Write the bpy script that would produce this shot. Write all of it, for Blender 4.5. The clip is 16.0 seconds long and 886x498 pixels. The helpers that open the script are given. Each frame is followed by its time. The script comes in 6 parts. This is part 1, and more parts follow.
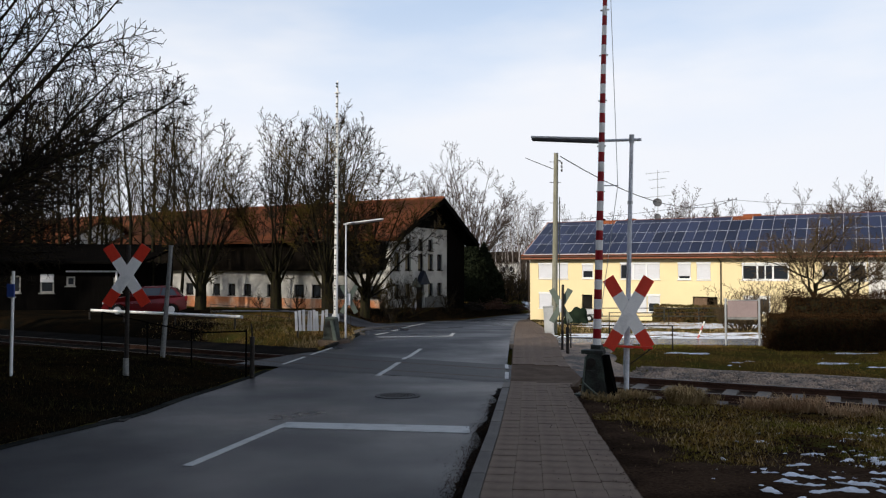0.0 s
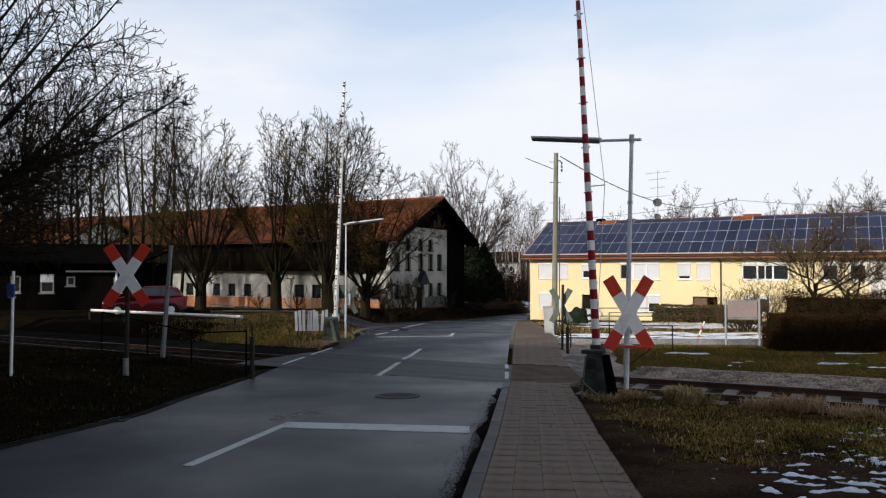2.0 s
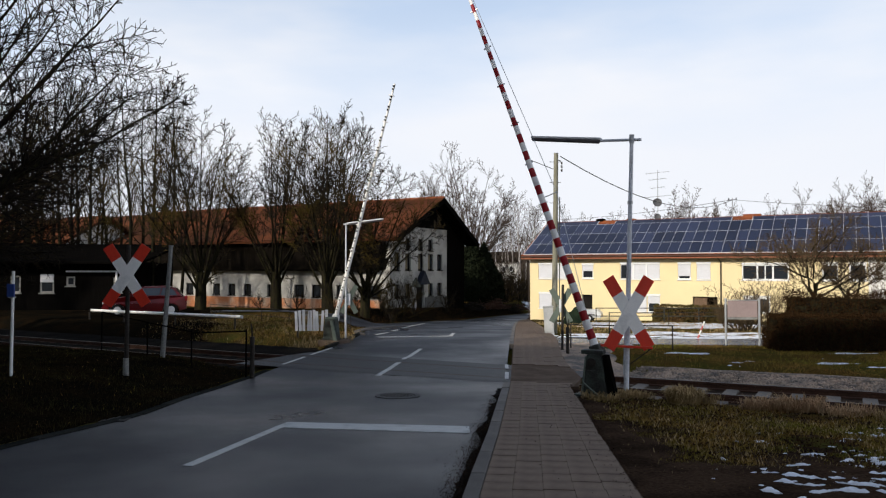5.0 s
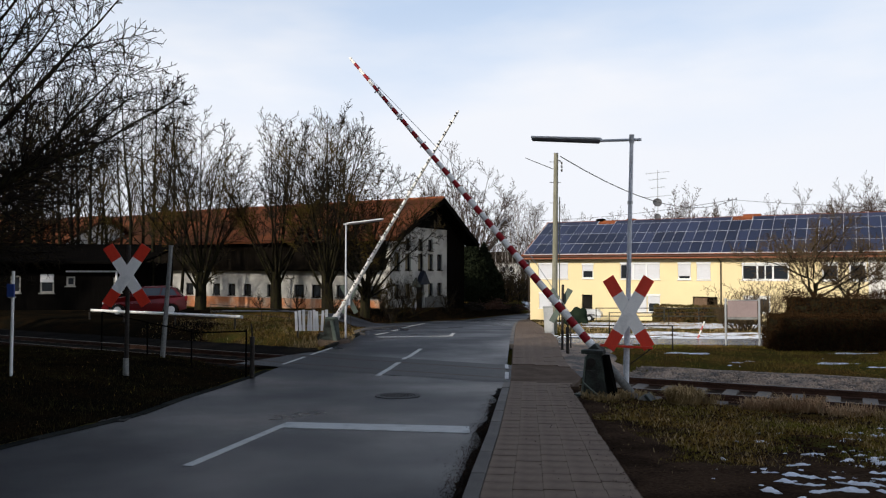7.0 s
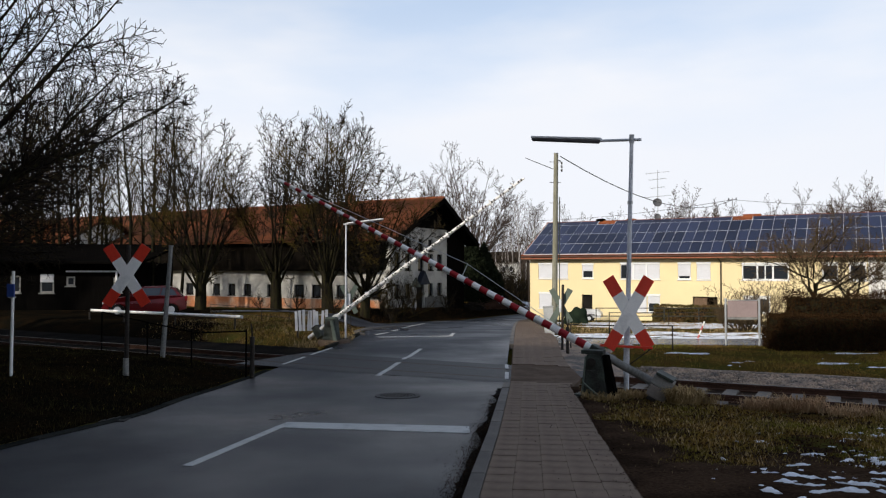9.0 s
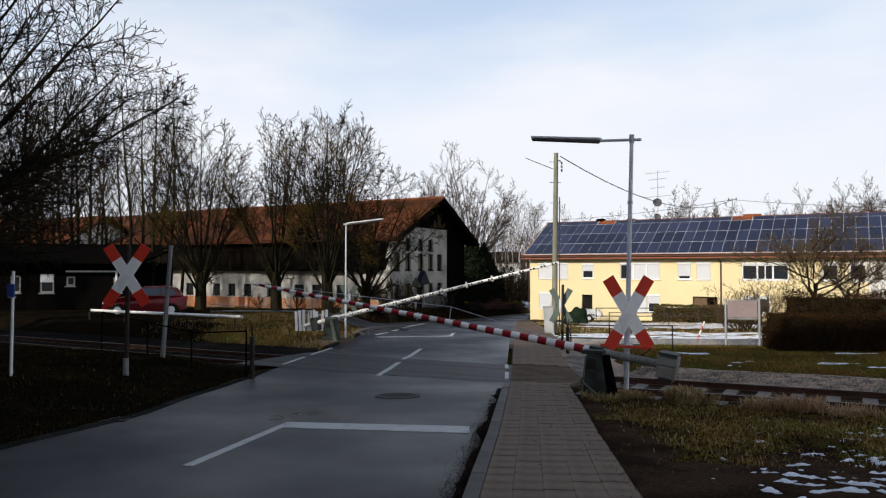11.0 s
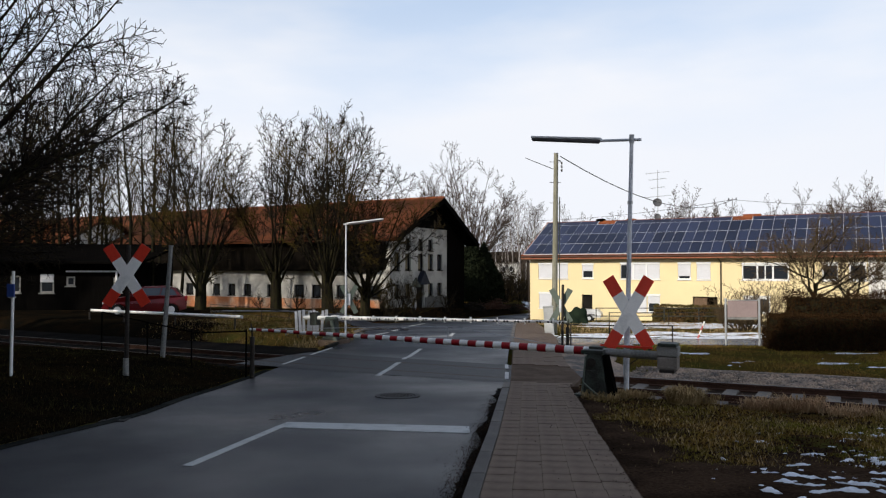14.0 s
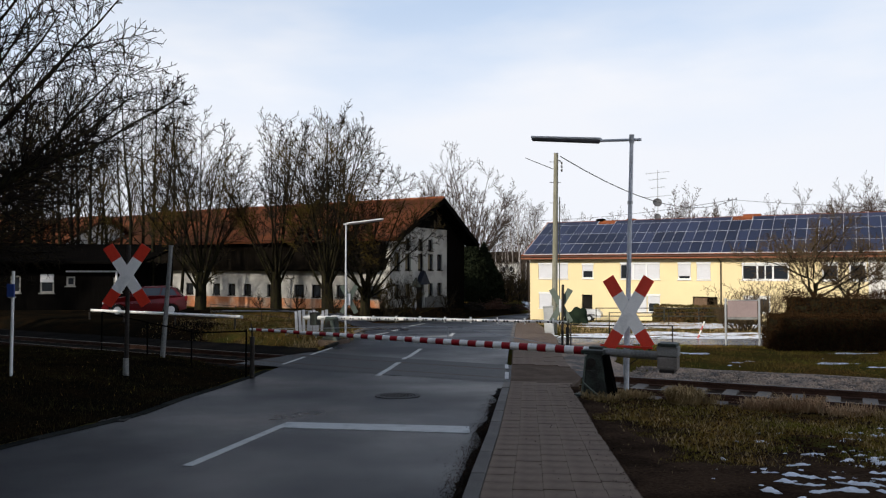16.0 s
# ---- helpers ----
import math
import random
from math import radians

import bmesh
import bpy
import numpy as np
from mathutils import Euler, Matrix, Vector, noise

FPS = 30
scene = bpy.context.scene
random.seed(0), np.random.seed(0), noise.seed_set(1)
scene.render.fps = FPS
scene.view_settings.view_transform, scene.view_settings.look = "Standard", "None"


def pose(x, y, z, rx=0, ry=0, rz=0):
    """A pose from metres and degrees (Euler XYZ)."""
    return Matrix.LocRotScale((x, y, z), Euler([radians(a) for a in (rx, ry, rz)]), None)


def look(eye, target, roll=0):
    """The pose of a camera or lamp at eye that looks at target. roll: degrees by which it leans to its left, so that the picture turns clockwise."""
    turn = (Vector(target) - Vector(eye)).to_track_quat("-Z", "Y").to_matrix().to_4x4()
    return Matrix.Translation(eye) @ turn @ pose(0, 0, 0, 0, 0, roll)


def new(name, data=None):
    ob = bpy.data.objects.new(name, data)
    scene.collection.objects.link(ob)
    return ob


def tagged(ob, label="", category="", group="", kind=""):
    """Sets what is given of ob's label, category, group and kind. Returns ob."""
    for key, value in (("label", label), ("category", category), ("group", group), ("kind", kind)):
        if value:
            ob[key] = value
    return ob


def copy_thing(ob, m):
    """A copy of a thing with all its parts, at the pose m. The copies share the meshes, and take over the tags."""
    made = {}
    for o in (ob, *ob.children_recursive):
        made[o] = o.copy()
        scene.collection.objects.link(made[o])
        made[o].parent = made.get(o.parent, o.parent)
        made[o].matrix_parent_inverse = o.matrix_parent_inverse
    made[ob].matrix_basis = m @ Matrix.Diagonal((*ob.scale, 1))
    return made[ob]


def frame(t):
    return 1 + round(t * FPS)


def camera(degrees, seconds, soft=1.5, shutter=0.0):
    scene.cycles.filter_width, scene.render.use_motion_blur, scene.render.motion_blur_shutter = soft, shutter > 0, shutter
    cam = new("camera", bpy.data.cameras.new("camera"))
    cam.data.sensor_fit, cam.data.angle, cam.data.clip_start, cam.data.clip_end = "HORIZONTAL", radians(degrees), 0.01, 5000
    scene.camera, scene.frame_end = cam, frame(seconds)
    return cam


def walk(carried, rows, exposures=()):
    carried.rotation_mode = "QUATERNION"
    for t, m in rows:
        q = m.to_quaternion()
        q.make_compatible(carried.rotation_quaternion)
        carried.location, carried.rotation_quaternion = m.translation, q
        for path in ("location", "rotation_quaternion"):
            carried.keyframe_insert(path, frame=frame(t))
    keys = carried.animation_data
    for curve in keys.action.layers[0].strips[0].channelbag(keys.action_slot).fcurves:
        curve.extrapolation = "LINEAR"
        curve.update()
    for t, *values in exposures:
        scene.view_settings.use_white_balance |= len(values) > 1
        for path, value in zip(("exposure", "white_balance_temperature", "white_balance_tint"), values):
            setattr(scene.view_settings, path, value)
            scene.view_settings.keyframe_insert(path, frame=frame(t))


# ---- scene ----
# A still camera on a tripod at a village level crossing. North-east is +y.
cam = camera(62.57, 16.0, soft=1.2)
EYE = (0.0, 0.0, 1.68)
STAND = look(EYE, (0.0, 36.857, 2.68))
walk(cam, [(0.0, STAND), (16.0, STAND)])

# ---- daylight ----
SUN_AZ, SUN_EL = 228.0, 27.0      # compass degrees of the sun, clockwise from +y
world = bpy.data.worlds.new("world")
scene.world = world
world.use_nodes = True
wn, wl = world.node_tree.nodes, world.node_tree.links
bg = wn["Background"]
sky = wn.new("ShaderNodeTexSky")
sky.sky_type = "NISHITA"
sky.sun_disc = False
sky.sun_elevation = radians(SUN_EL)
sky.sun_rotation = radians(SUN_AZ)
sky.air_density, sky.dust_density, sky.ozone_density = 1.0, 1.5, 1.0
# thin high cloud: a white veil that thickens towards the horizon, torn by stretched noise
wc = wn.new("ShaderNodeTexCoord")
wm = wn.new("ShaderNodeMapping")
wm.inputs["Scale"].default_value = (1.4, 1.4, 5.0)
wm.inputs["Rotation"].default_value = (0.0, radians(14), radians(30))
wt = wn.new("ShaderNodeTexNoise")
wt.inputs["Scale"].default_value, wt.inputs["Detail"].default_value = 1.3, 5.0
wz = wn.new("ShaderNodeSeparateXYZ")
wh = wn.new("ShaderNodeMapRange")
wh.interpolation_type = "SMOOTHSTEP"
wh.inputs[1].default_value, wh.inputs[2].default_value = 0.12, 0.70
wh.inputs[3].default_value, wh.inputs[4].default_value = 1.12, 0.16
wr = wn.new("ShaderNodeMapRange")
wr.inputs[1].default_value, wr.inputs[2].default_value = 0.36, 0.60
wr.inputs[3].default_value, wr.inputs[4].default_value = 0.86, 1.0
wp = wn.new("ShaderNodeMath")
wp.operation, wp.use_clamp = "MULTIPLY", True
wx = wn.new("ShaderNodeMix")
wx.data_type = "RGBA"
# between the clouds the veil is thinner and bluer, more so higher up
wv = wn.new("ShaderNodeMix")
wv.data_type = "RGBA"
wv.inputs[6].default_value, wv.inputs[7].default_value = (6.0, 6.18, 6.6, 1), (4.5, 5.35, 6.7, 1)
wg = wn.new("ShaderNodeMapRange")
wg.inputs[1].default_value, wg.inputs[2].default_value = 0.10, 0.34
wq = wn.new("ShaderNodeMapRange")
wq.inputs[1].default_value, wq.inputs[2].default_value = 0.62, 0.40
wk = wn.new("ShaderNodeMath")
wk.operation, wk.use_clamp = "MULTIPLY", True
wl.new(wz.outputs["Z"], wg.inputs["Value"])
wl.new(wt.outputs["Fac"], wq.inputs["Value"])
wl.new(wg.outputs["Result"], wk.inputs[0])
wl.new(wq.outputs["Result"], wk.inputs[1])
wl.new(wk.outputs[0], wv.inputs["Factor"])
wl.new(wv.outputs[2], wx.inputs[7])
wl.new(wc.outputs["Generated"], wm.inputs["Vector"])
wl.new(wm.outputs["Vector"], wt.inputs["Vector"])
wl.new(wc.outputs["Generated"], wz.inputs["Vector"])
wl.new(wz.outputs["Z"], wh.inputs["Value"])
wl.new(wt.outputs["Fac"], wr.inputs["Value"])
wl.new(wr.outputs["Result"], wp.inputs[0])
wl.new(wh.outputs["Result"], wp.inputs[1])
wl.new(wp.outputs[0], wx.inputs["Factor"])
wl.new(sky.outputs["Color"], wx.inputs[6])
wl.new(wx.outputs[2], bg.inputs["Color"])
bg.inputs["Strength"].default_value = 0.15

sun = new("sun", bpy.data.lights.new("sun", "SUN"))
sun.data.energy, sun.data.angle, sun.data.color = 4.0, radians(0.8), (1.0, 0.94, 0.84)
_a, _e = radians(SUN_AZ), radians(SUN_EL)
sun.matrix_world = look((40 * math.sin(_a) * math.cos(_e), 40 * math.cos(_a) * math.cos(_e), 40 * math.sin(_e)), (0, 0, 0))
scene.view_settings.exposure = 0.0

# ---- materials ----
MATS = {}


def mat(name, color, rough=0.8, metal=0.0, scale=3.0, vary=0.25, second=None, spots=0.5, fine=40.0, bump=0.15,
        per_piece=0.0, stretch=(1, 1, 1), spec=None, coord="Object", damp=0.0):
    """Two scales of variation over a base colour, with a fine relief. second: another colour in patches."""
    if name in MATS:
        return MATS[name]
    m = bpy.data.materials.new(name)
    m.use_nodes = True
    n, k = m.node_tree.nodes, m.node_tree.links
    b = n["Principled BSDF"]
    b.inputs["Roughness"].default_value, b.inputs["Metallic"].default_value = rough, metal
    b.inputs["Specular IOR Level"].default_value = (0.0 if rough >= 0.84 else 0.2) if spec is None else spec
    tc, mp = n.new("ShaderNodeTexCoord"), n.new("ShaderNodeMapping")
    mp.inputs["Scale"].default_value = stretch
    k.new(tc.outputs[coord], mp.inputs["Vector"])
    big, small = n.new("ShaderNodeTexNoise"), n.new("ShaderNodeTexNoise")
    big.inputs["Scale"].default_value, big.inputs["Detail"].default_value = scale, 4.0
    small.inputs["Scale"].default_value, small.inputs["Detail"].default_value = fine, 3.0
    for t in (big, small):
        k.new(mp.outputs["Vector"], t.inputs["Vector"])
    ramp = n.new("ShaderNodeMapRange")
    ramp.inputs[1].default_value, ramp.inputs[2].default_value = spots - 0.12, spots + 0.12
    k.new(big.outputs["Fac"], ramp.inputs["Value"])
    mix = n.new("ShaderNodeMix")
    mix.data_type = "RGBA"
    c2 = second or tuple(c * (1 - vary) for c in color)
    mix.inputs[6].default_value, mix.inputs[7].default_value = (*color, 1), (*c2, 1)
    k.new(ramp.outputs["Result"], mix.inputs["Factor"])
    hsv = n.new("ShaderNodeHueSaturation")
    k.new(mix.outputs[2], hsv.inputs["Color"])
    val = n.new("ShaderNodeMapRange")
    val.inputs[1].default_value, val.inputs[2].default_value = 0.3, 0.7
    val.inputs[3].default_value, val.inputs[4].default_value = 1 - vary, 1 + vary
    k.new(small.outputs["Fac"], val.inputs["Value"])
    last = val.outputs["Result"]
    if per_piece:
        info = n.new("ShaderNodeObjectInfo")
        pr = n.new("ShaderNodeMapRange")
        pr.inputs[3].default_value, pr.inputs[4].default_value = 1 - per_piece, 1 + per_piece
        k.new(info.outputs["Random"], pr.inputs["Value"])
        mul = n.new("ShaderNodeMath")
        mul.operation = "MULTIPLY"
        k.new(last, mul.inputs[0])
        k.new(pr.outputs["Result"], mul.inputs[1])
        last = mul.outputs[0]
    k.new(last, hsv.inputs["Value"])
    k.new(hsv.outputs["Color"], b.inputs["Base Color"])
    if damp:
        wet = n.new("ShaderNodeMapRange")
        wet.inputs[1].default_value, wet.inputs[2].default_value = 0.35, 0.65
        wet.inputs[3].default_value, wet.inputs[4].default_value = rough - damp, rough + damp
        k.new(big.outputs["Fac"], wet.inputs["Value"])
        k.new(wet.outputs["Result"], b.inputs["Roughness"])
    if bump:
        bp = n.new("ShaderNodeBump")
        bp.inputs["Strength"].default_value, bp.inputs["Distance"].default_value = bump, 0.02
        k.new(small.outputs["Fac"], bp.inputs["Height"])
        k.new(bp.outputs["Normal"], b.inputs["Normal"])
    MATS[name] = m
    return m


ASPHALT = mat("wet asphalt", (0.0145, 0.0155, 0.022), 0.42, scale=0.3, vary=0.22, second=(0.009, 0.010, 0.0145), fine=90, bump=0.2, spec=0.26, damp=0.15)
BAND = mat("crossing asphalt", (0.0105, 0.0105, 0.012), 0.52, scale=2.0, vary=0.35, second=(0.016, 0.0155, 0.016), fine=70, bump=0.35, spec=0.24)
PAVER = mat("grey concrete paver", (0.205, 0.150, 0.110), 0.85, scale=1.2, vary=0.28, second=(0.145, 0.104, 0.078), fine=60, per_piece=0.05, spec=0.08, coord="Generated")
JOINT = mat("dirty joint sand", (0.150, 0.110, 0.082), 0.95, scale=2, vary=0.3)
KERB = mat("granite kerb", (0.15, 0.132, 0.115), 0.8, scale=2, vary=0.25, fine=80, per_piece=0.15)
PAINT = mat("worn road paint", (0.52, 0.51, 0.48), 0.7, scale=6, vary=0.16, second=(0.34, 0.33, 0.31), spots=0.63, fine=120)
GRASS = mat("winter grass soil", (0.072, 0.043, 0.012), 0.95, scale=0.9, vary=0.35, second=(0.050, 0.046, 0.011), fine=22, bump=0.8)
DIRT = mat("trodden soil", (0.052, 0.032, 0.020), 0.95, scale=1.5, vary=0.4, second=(0.024, 0.015, 0.010), fine=30, bump=0.8)
BLADE = mat("green grass blade", (0.165, 0.142, 0.024), 0.9, scale=0.7, vary=0.3, second=(0.26, 0.145, 0.042), fine=9, bump=0)
STRAW = mat("dry straw grass", (0.46, 0.33, 0.165), 0.9, scale=2, vary=0.3, second=(0.30, 0.21, 0.10), fine=9, bump=0)
GRAVEL = mat("track ballast", (0.40, 0.30, 0.225), 0.95, scale=1.0, vary=0.4, second=(0.15, 0.135, 0.12), fine=26, bump=1.0)
SNOW = mat("old snow", (0.72, 0.74, 0.78), 0.8, scale=5, vary=0.10, second=(0.42, 0.42, 0.42), spots=0.58, fine=20, bump=0.4)
RAIL = mat("rusty rail steel", (0.070, 0.034, 0.021), 0.75, 0.1, scale=3, vary=0.3, fine=50)
RAILTOP = mat("worn rail head", (0.10, 0.072, 0.055), 0.5, 0.5, scale=6, vary=0.15)
SLEEPER = mat("concrete sleeper", (0.24, 0.21, 0.18), 0.9, scale=2, vary=0.2)
WHITE = mat("white barrier paint", (0.85, 0.82, 0.77), 0.45, scale=3, vary=0.08, second=(0.55, 0.54, 0.51), spots=0.66, fine=60, bump=0.05)
RED = mat("red barrier paint", (0.30, 0.012, 0.016), 0.45, scale=3, vary=0.15, fine=60, bump=0.05)
REDSIGN = mat("red sign film", (0.68, 0.048, 0.024), 0.4, scale=2, vary=0.1, fine=50, bump=0.02)
GALV = mat("galvanised steel", (0.46, 0.47, 0.48), 0.45, 0.4, scale=4, vary=0.15, fine=40, bump=0.05)
PALEMETAL = mat("weathered pale metal", (0.68, 0.69, 0.71), 0.55, 0.15, scale=4, vary=0.2)
GREENGREY = mat("grey-green machine paint", (0.06, 0.072, 0.060), 0.6, 0.2, scale=4, vary=0.3, second=(0.035, 0.035, 0.03))
PALEGREEN = mat("pale green sign back", (0.125, 0.15, 0.125), 0.55, 0.2, scale=3, vary=0.15)
DARKMETAL = mat("dark rusty pipe", (0.045, 0.038, 0.032), 0.7, 0.4, scale=6, vary=0.3)
CONCRETE = mat("rough concrete", (0.27, 0.265, 0.25), 0.9, scale=2, vary=0.25, second=(0.17, 0.165, 0.15), fine=30)
WOODPOLE = mat("weathered pole wood", (0.25, 0.24, 0.185), 0.85, scale=3, vary=0.2, second=(0.19, 0.18, 0.13), stretch=(6, 6, 0.6), fine=30)
YELLOW = mat("yellow render", (0.79, 0.65, 0.375), 0.9, scale=0.5, vary=0.04, second=(0.76, 0.625, 0.365), fine=25, bump=0.1)
OFFWHITE = mat("off-white render", (0.66, 0.64, 0.60), 0.9, scale=0.6, vary=0.08, second=(0.48, 0.46, 0.43), spots=0.58, fine=18, bump=0.2)
PLINTHG = mat("grey plinth render", (0.30, 0.29, 0.27), 0.9, scale=0.8, vary=0.2)
SHUTTER = mat("white roller shutter", (0.62, 0.62, 0.64), 0.5, scale=1, vary=0.05, fine=12, bump=0.03)
FRAMEW = mat("white window frame", (0.78, 0.78, 0.77), 0.4, scale=2, vary=0.04, bump=0.02)
TILE = mat("red clay roof tile", (0.27, 0.085, 0.036), 0.9, scale=0.35, vary=0.3, second=(0.15, 0.055, 0.03), fine=14, per_piece=0.15)
FASCIA = mat("rust brown eave board", (0.34, 0.13, 0.07), 0.7, scale=2, vary=0.2)
# dark wood; deep eave shade on the farmhouse is also in this colour
DARKWOOD = mat("darkened boards", (0.010, 0.008, 0.006), 0.85, scale=2, vary=0.35, stretch=(5, 5, 0.5), fine=25, per_piece=0.2)
# near-black boards; deep shade on shed and gable is put in this colour
BLACKWOOD = mat("nearly black boards", (0.005, 0.0045, 0.004), 0.95, scale=2, vary=0.3, stretch=(5, 5, 0.5), fine=25)
BRICK = mat("orange brick plinth", (0.40, 0.16, 0.075), 0.9, scale=0.7, vary=0.25, second=(0.46, 0.36, 0.27), spots=0.58, fine=20)
PANEL = mat("blue solar cell", (0.020, 0.025, 0.052), 0.3, 0.0, scale=3, vary=0.2, fine=20, bump=0, per_piece=0.4, spec=0.2)
ALU = mat("aluminium rail", (0.66, 0.66, 0.66), 0.45, 0.15, scale=4, vary=0.1, bump=0.02)
# near-black rooms behind the openings, their gloom put in the colour
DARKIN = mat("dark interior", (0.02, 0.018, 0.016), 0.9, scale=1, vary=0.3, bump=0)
BARK = mat("dark winter bark", (0.012, 0.010, 0.008), 0.95, scale=3, vary=0.4, second=(0.026, 0.023, 0.011), stretch=(3, 3, 0.6), fine=25, bump=0.6)
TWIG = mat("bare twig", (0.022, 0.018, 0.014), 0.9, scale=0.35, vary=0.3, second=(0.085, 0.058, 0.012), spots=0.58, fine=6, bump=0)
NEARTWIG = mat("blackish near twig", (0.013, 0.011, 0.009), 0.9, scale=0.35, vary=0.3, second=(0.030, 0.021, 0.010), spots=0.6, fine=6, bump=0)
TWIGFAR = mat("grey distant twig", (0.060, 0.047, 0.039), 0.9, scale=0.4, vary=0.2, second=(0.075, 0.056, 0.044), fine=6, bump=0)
BIRCH = mat("birch bark", (0.46, 0.43, 0.40), 0.9, scale=3, vary=0.3, second=(0.15, 0.13, 0.12), spots=0.6, fine=12, bump=0)
HEDGE = mat("brown beech leaf", (0.066, 0.034, 0.014), 0.9, scale=1.2, vary=0.35, second=(0.045, 0.026, 0.012), fine=9, bump=0)
HEDGEG = mat("olive hedge leaf", (0.085, 0.075, 0.022), 0.9, scale=1.0, vary=0.35, second=(0.12, 0.07, 0.03), fine=9, bump=0)
BEECH = mat("dark clipped beech leaf", (0.030, 0.016, 0.007), 0.95, scale=1.2, vary=0.3, second=(0.022, 0.012, 0.006), fine=9, bump=0)
CONIFER = mat("dark needle", (0.016, 0.02, 0.011), 0.9, scale=1.0, vary=0.3, fine=9, bump=0)
CARRED = mat("red car paint", (0.10, 0.003, 0.004), 0.3, scale=2, vary=0.05, bump=0, spec=0.4)
CARWHITE = mat("white car paint", (0.72, 0.72, 0.72), 0.3, scale=2, vary=0.05, bump=0, spec=0.6)
RUBBER = mat("tyre rubber", (0.012, 0.012, 0.012), 0.8, scale=6, vary=0.2)
BLUE = mat("blue enamel", (0.03, 0.06, 0.22), 0.5, scale=3, vary=0.1)
PINKPANEL = mat("dull reddish panel", (0.33, 0.25, 0.235), 0.7, scale=2, vary=0.1)
TARP = mat("dark green tarpaulin", (0.016, 0.024, 0.015), 0.85, scale=2, vary=0.2)
# farmhouse render, its white dimmed for the trees' shade
FARMWHITE = mat("shade-dimmed farm render", (0.42, 0.40, 0.36), 0.95, scale=0.7, vary=0.15, second=(0.26, 0.25, 0.23), spots=0.55, fine=14, bump=0.3)
# darker kerb stone for the left edge of the road
DARKKERB = mat("plain dark kerb", (0.028, 0.028, 0.025), 0.9, scale=2, vary=0.3, fine=60, per_piece=0.3)
# copy of the ballast with the left side's shade in its colour
SHADEBALLAST = mat("shade-darkened ballast", (0.016, 0.014, 0.012), 0.95, scale=1.0, vary=0.4, second=(0.010, 0.009, 0.008), fine=26, bump=1.0)
# farm roof tile; the shade of the trees is mixed into its colour
FARMTILE = mat("shade-dimmed roof tile", (0.145, 0.053, 0.026), 0.95, scale=0.25, vary=0.3, second=(0.068, 0.031, 0.019), spots=0.5, fine=12, bump=0.3)
# dark wood; on the left sleepers the colour carries the shade
DARKSLEEPER = mat("darkened wood", (0.03, 0.026, 0.022), 0.9, scale=3, vary=0.3)
RUSTBED = mat("rust-stained ballast", (0.075, 0.052, 0.038), 0.95, scale=1.2, vary=0.4, second=(0.04, 0.029, 0.022), fine=26, bump=1.0)
GRIT = mat("gutter grit", (0.024, 0.021, 0.018), 0.95, scale=3, vary=0.4, second=(0.014, 0.013, 0.013), fine=40, bump=0.8)
# near-black ground: the shade of bank and yard is put in its colour
DARKGROUND = mat("near-black ground", (0.006, 0.005, 0.0033), 0.95, scale=1.2, vary=0.45, second=(0.013, 0.008, 0.004), spots=0.56, fine=18, bump=0.8)
# bank grass, its colour darkened for the shade there
BANKGRASS = mat("shade-darkened bank grass", (0.034, 0.029, 0.010), 0.95, scale=0.7, vary=0.4, second=(0.022, 0.014, 0.007), fine=9, bump=0)
LAMPDARK = mat("dull lamp glass", (0.10, 0.095, 0.10), 0.3, scale=3, vary=0.2)
LAMPTOP = mat("pale lamp cover", (0.66, 0.66, 0.66), 0.5, 0.1, scale=3, vary=0.1, bump=0.02)


def glass_mat():
    m = bpy.data.materials.new("window glass")
    m.use_nodes = True
    b = m.node_tree.nodes["Principled BSDF"]
    b.inputs["Base Color"].default_value = (0.02, 0.023, 0.028, 1)
    b.inputs["Roughness"].default_value = 0.06
    b.inputs["Specular IOR Level"].default_value = 0.7
    return m


GLASS = glass_mat()

# ---- mesh helpers ----


def part(name, bm, material, parent=None, label="", smooth=False):
    me = bpy.data.meshes.new(name)
    if isinstance(bm, tuple):
        me.from_pydata(bm[0], [], bm[1])
    else:
        bm.to_mesh(me)
        bm.free()
    for m in (material if isinstance(material, (list, tuple)) else [material]):
        me.materials.append(m)
    if smooth:
        me.shade_smooth()
    ob = new(name, me)
    if parent:
        ob.parent = parent
    if label:
        ob["label"] = label
    return ob


def thing(name, m, label, category, group="", kind=""):
    ob = new(name)
    ob.empty_display_size = 0.2
    ob.matrix_world = m
    return tagged(ob, label, category, group, kind)


def box(bm, x0, x1, y0, y1, z0, z1, bevel=0.0):
    r = bmesh.ops.create_cube(bm, size=1.0)
    bmesh.ops.transform(bm, verts=r["verts"], matrix=Matrix.LocRotScale(((x0 + x1) / 2, (y0 + y1) / 2, (z0 + z1) / 2), None, (abs(x1 - x0), abs(y1 - y0), abs(z1 - z0))))
    if bevel:
        es = {e for v in r["verts"] for e in v.link_edges}
        bmesh.ops.bevel(bm, geom=list(es), offset=bevel, segments=2, affect="EDGES", profile=0.6)
    return bm


def boxbm(*a, bevel=0.0):
    return box(bmesh.new(), *a, bevel=bevel)


def tube(bm, p, q, r0, r1=None, n=10):
    """A closed tapered tube from p to q."""
    p, q = Vector(p), Vector(q)
    r1 = r0 if r1 is None else r1
    d = q - p
    r = bmesh.ops.create_cone(bm, cap_ends=True, segments=n, radius1=r0, radius2=r1, depth=d.length)
    bmesh.ops.transform(bm, verts=r["verts"], matrix=Matrix.Translation((p + q) / 2) @ d.to_track_quat("Z", "Y").to_matrix().to_4x4())
    return bm


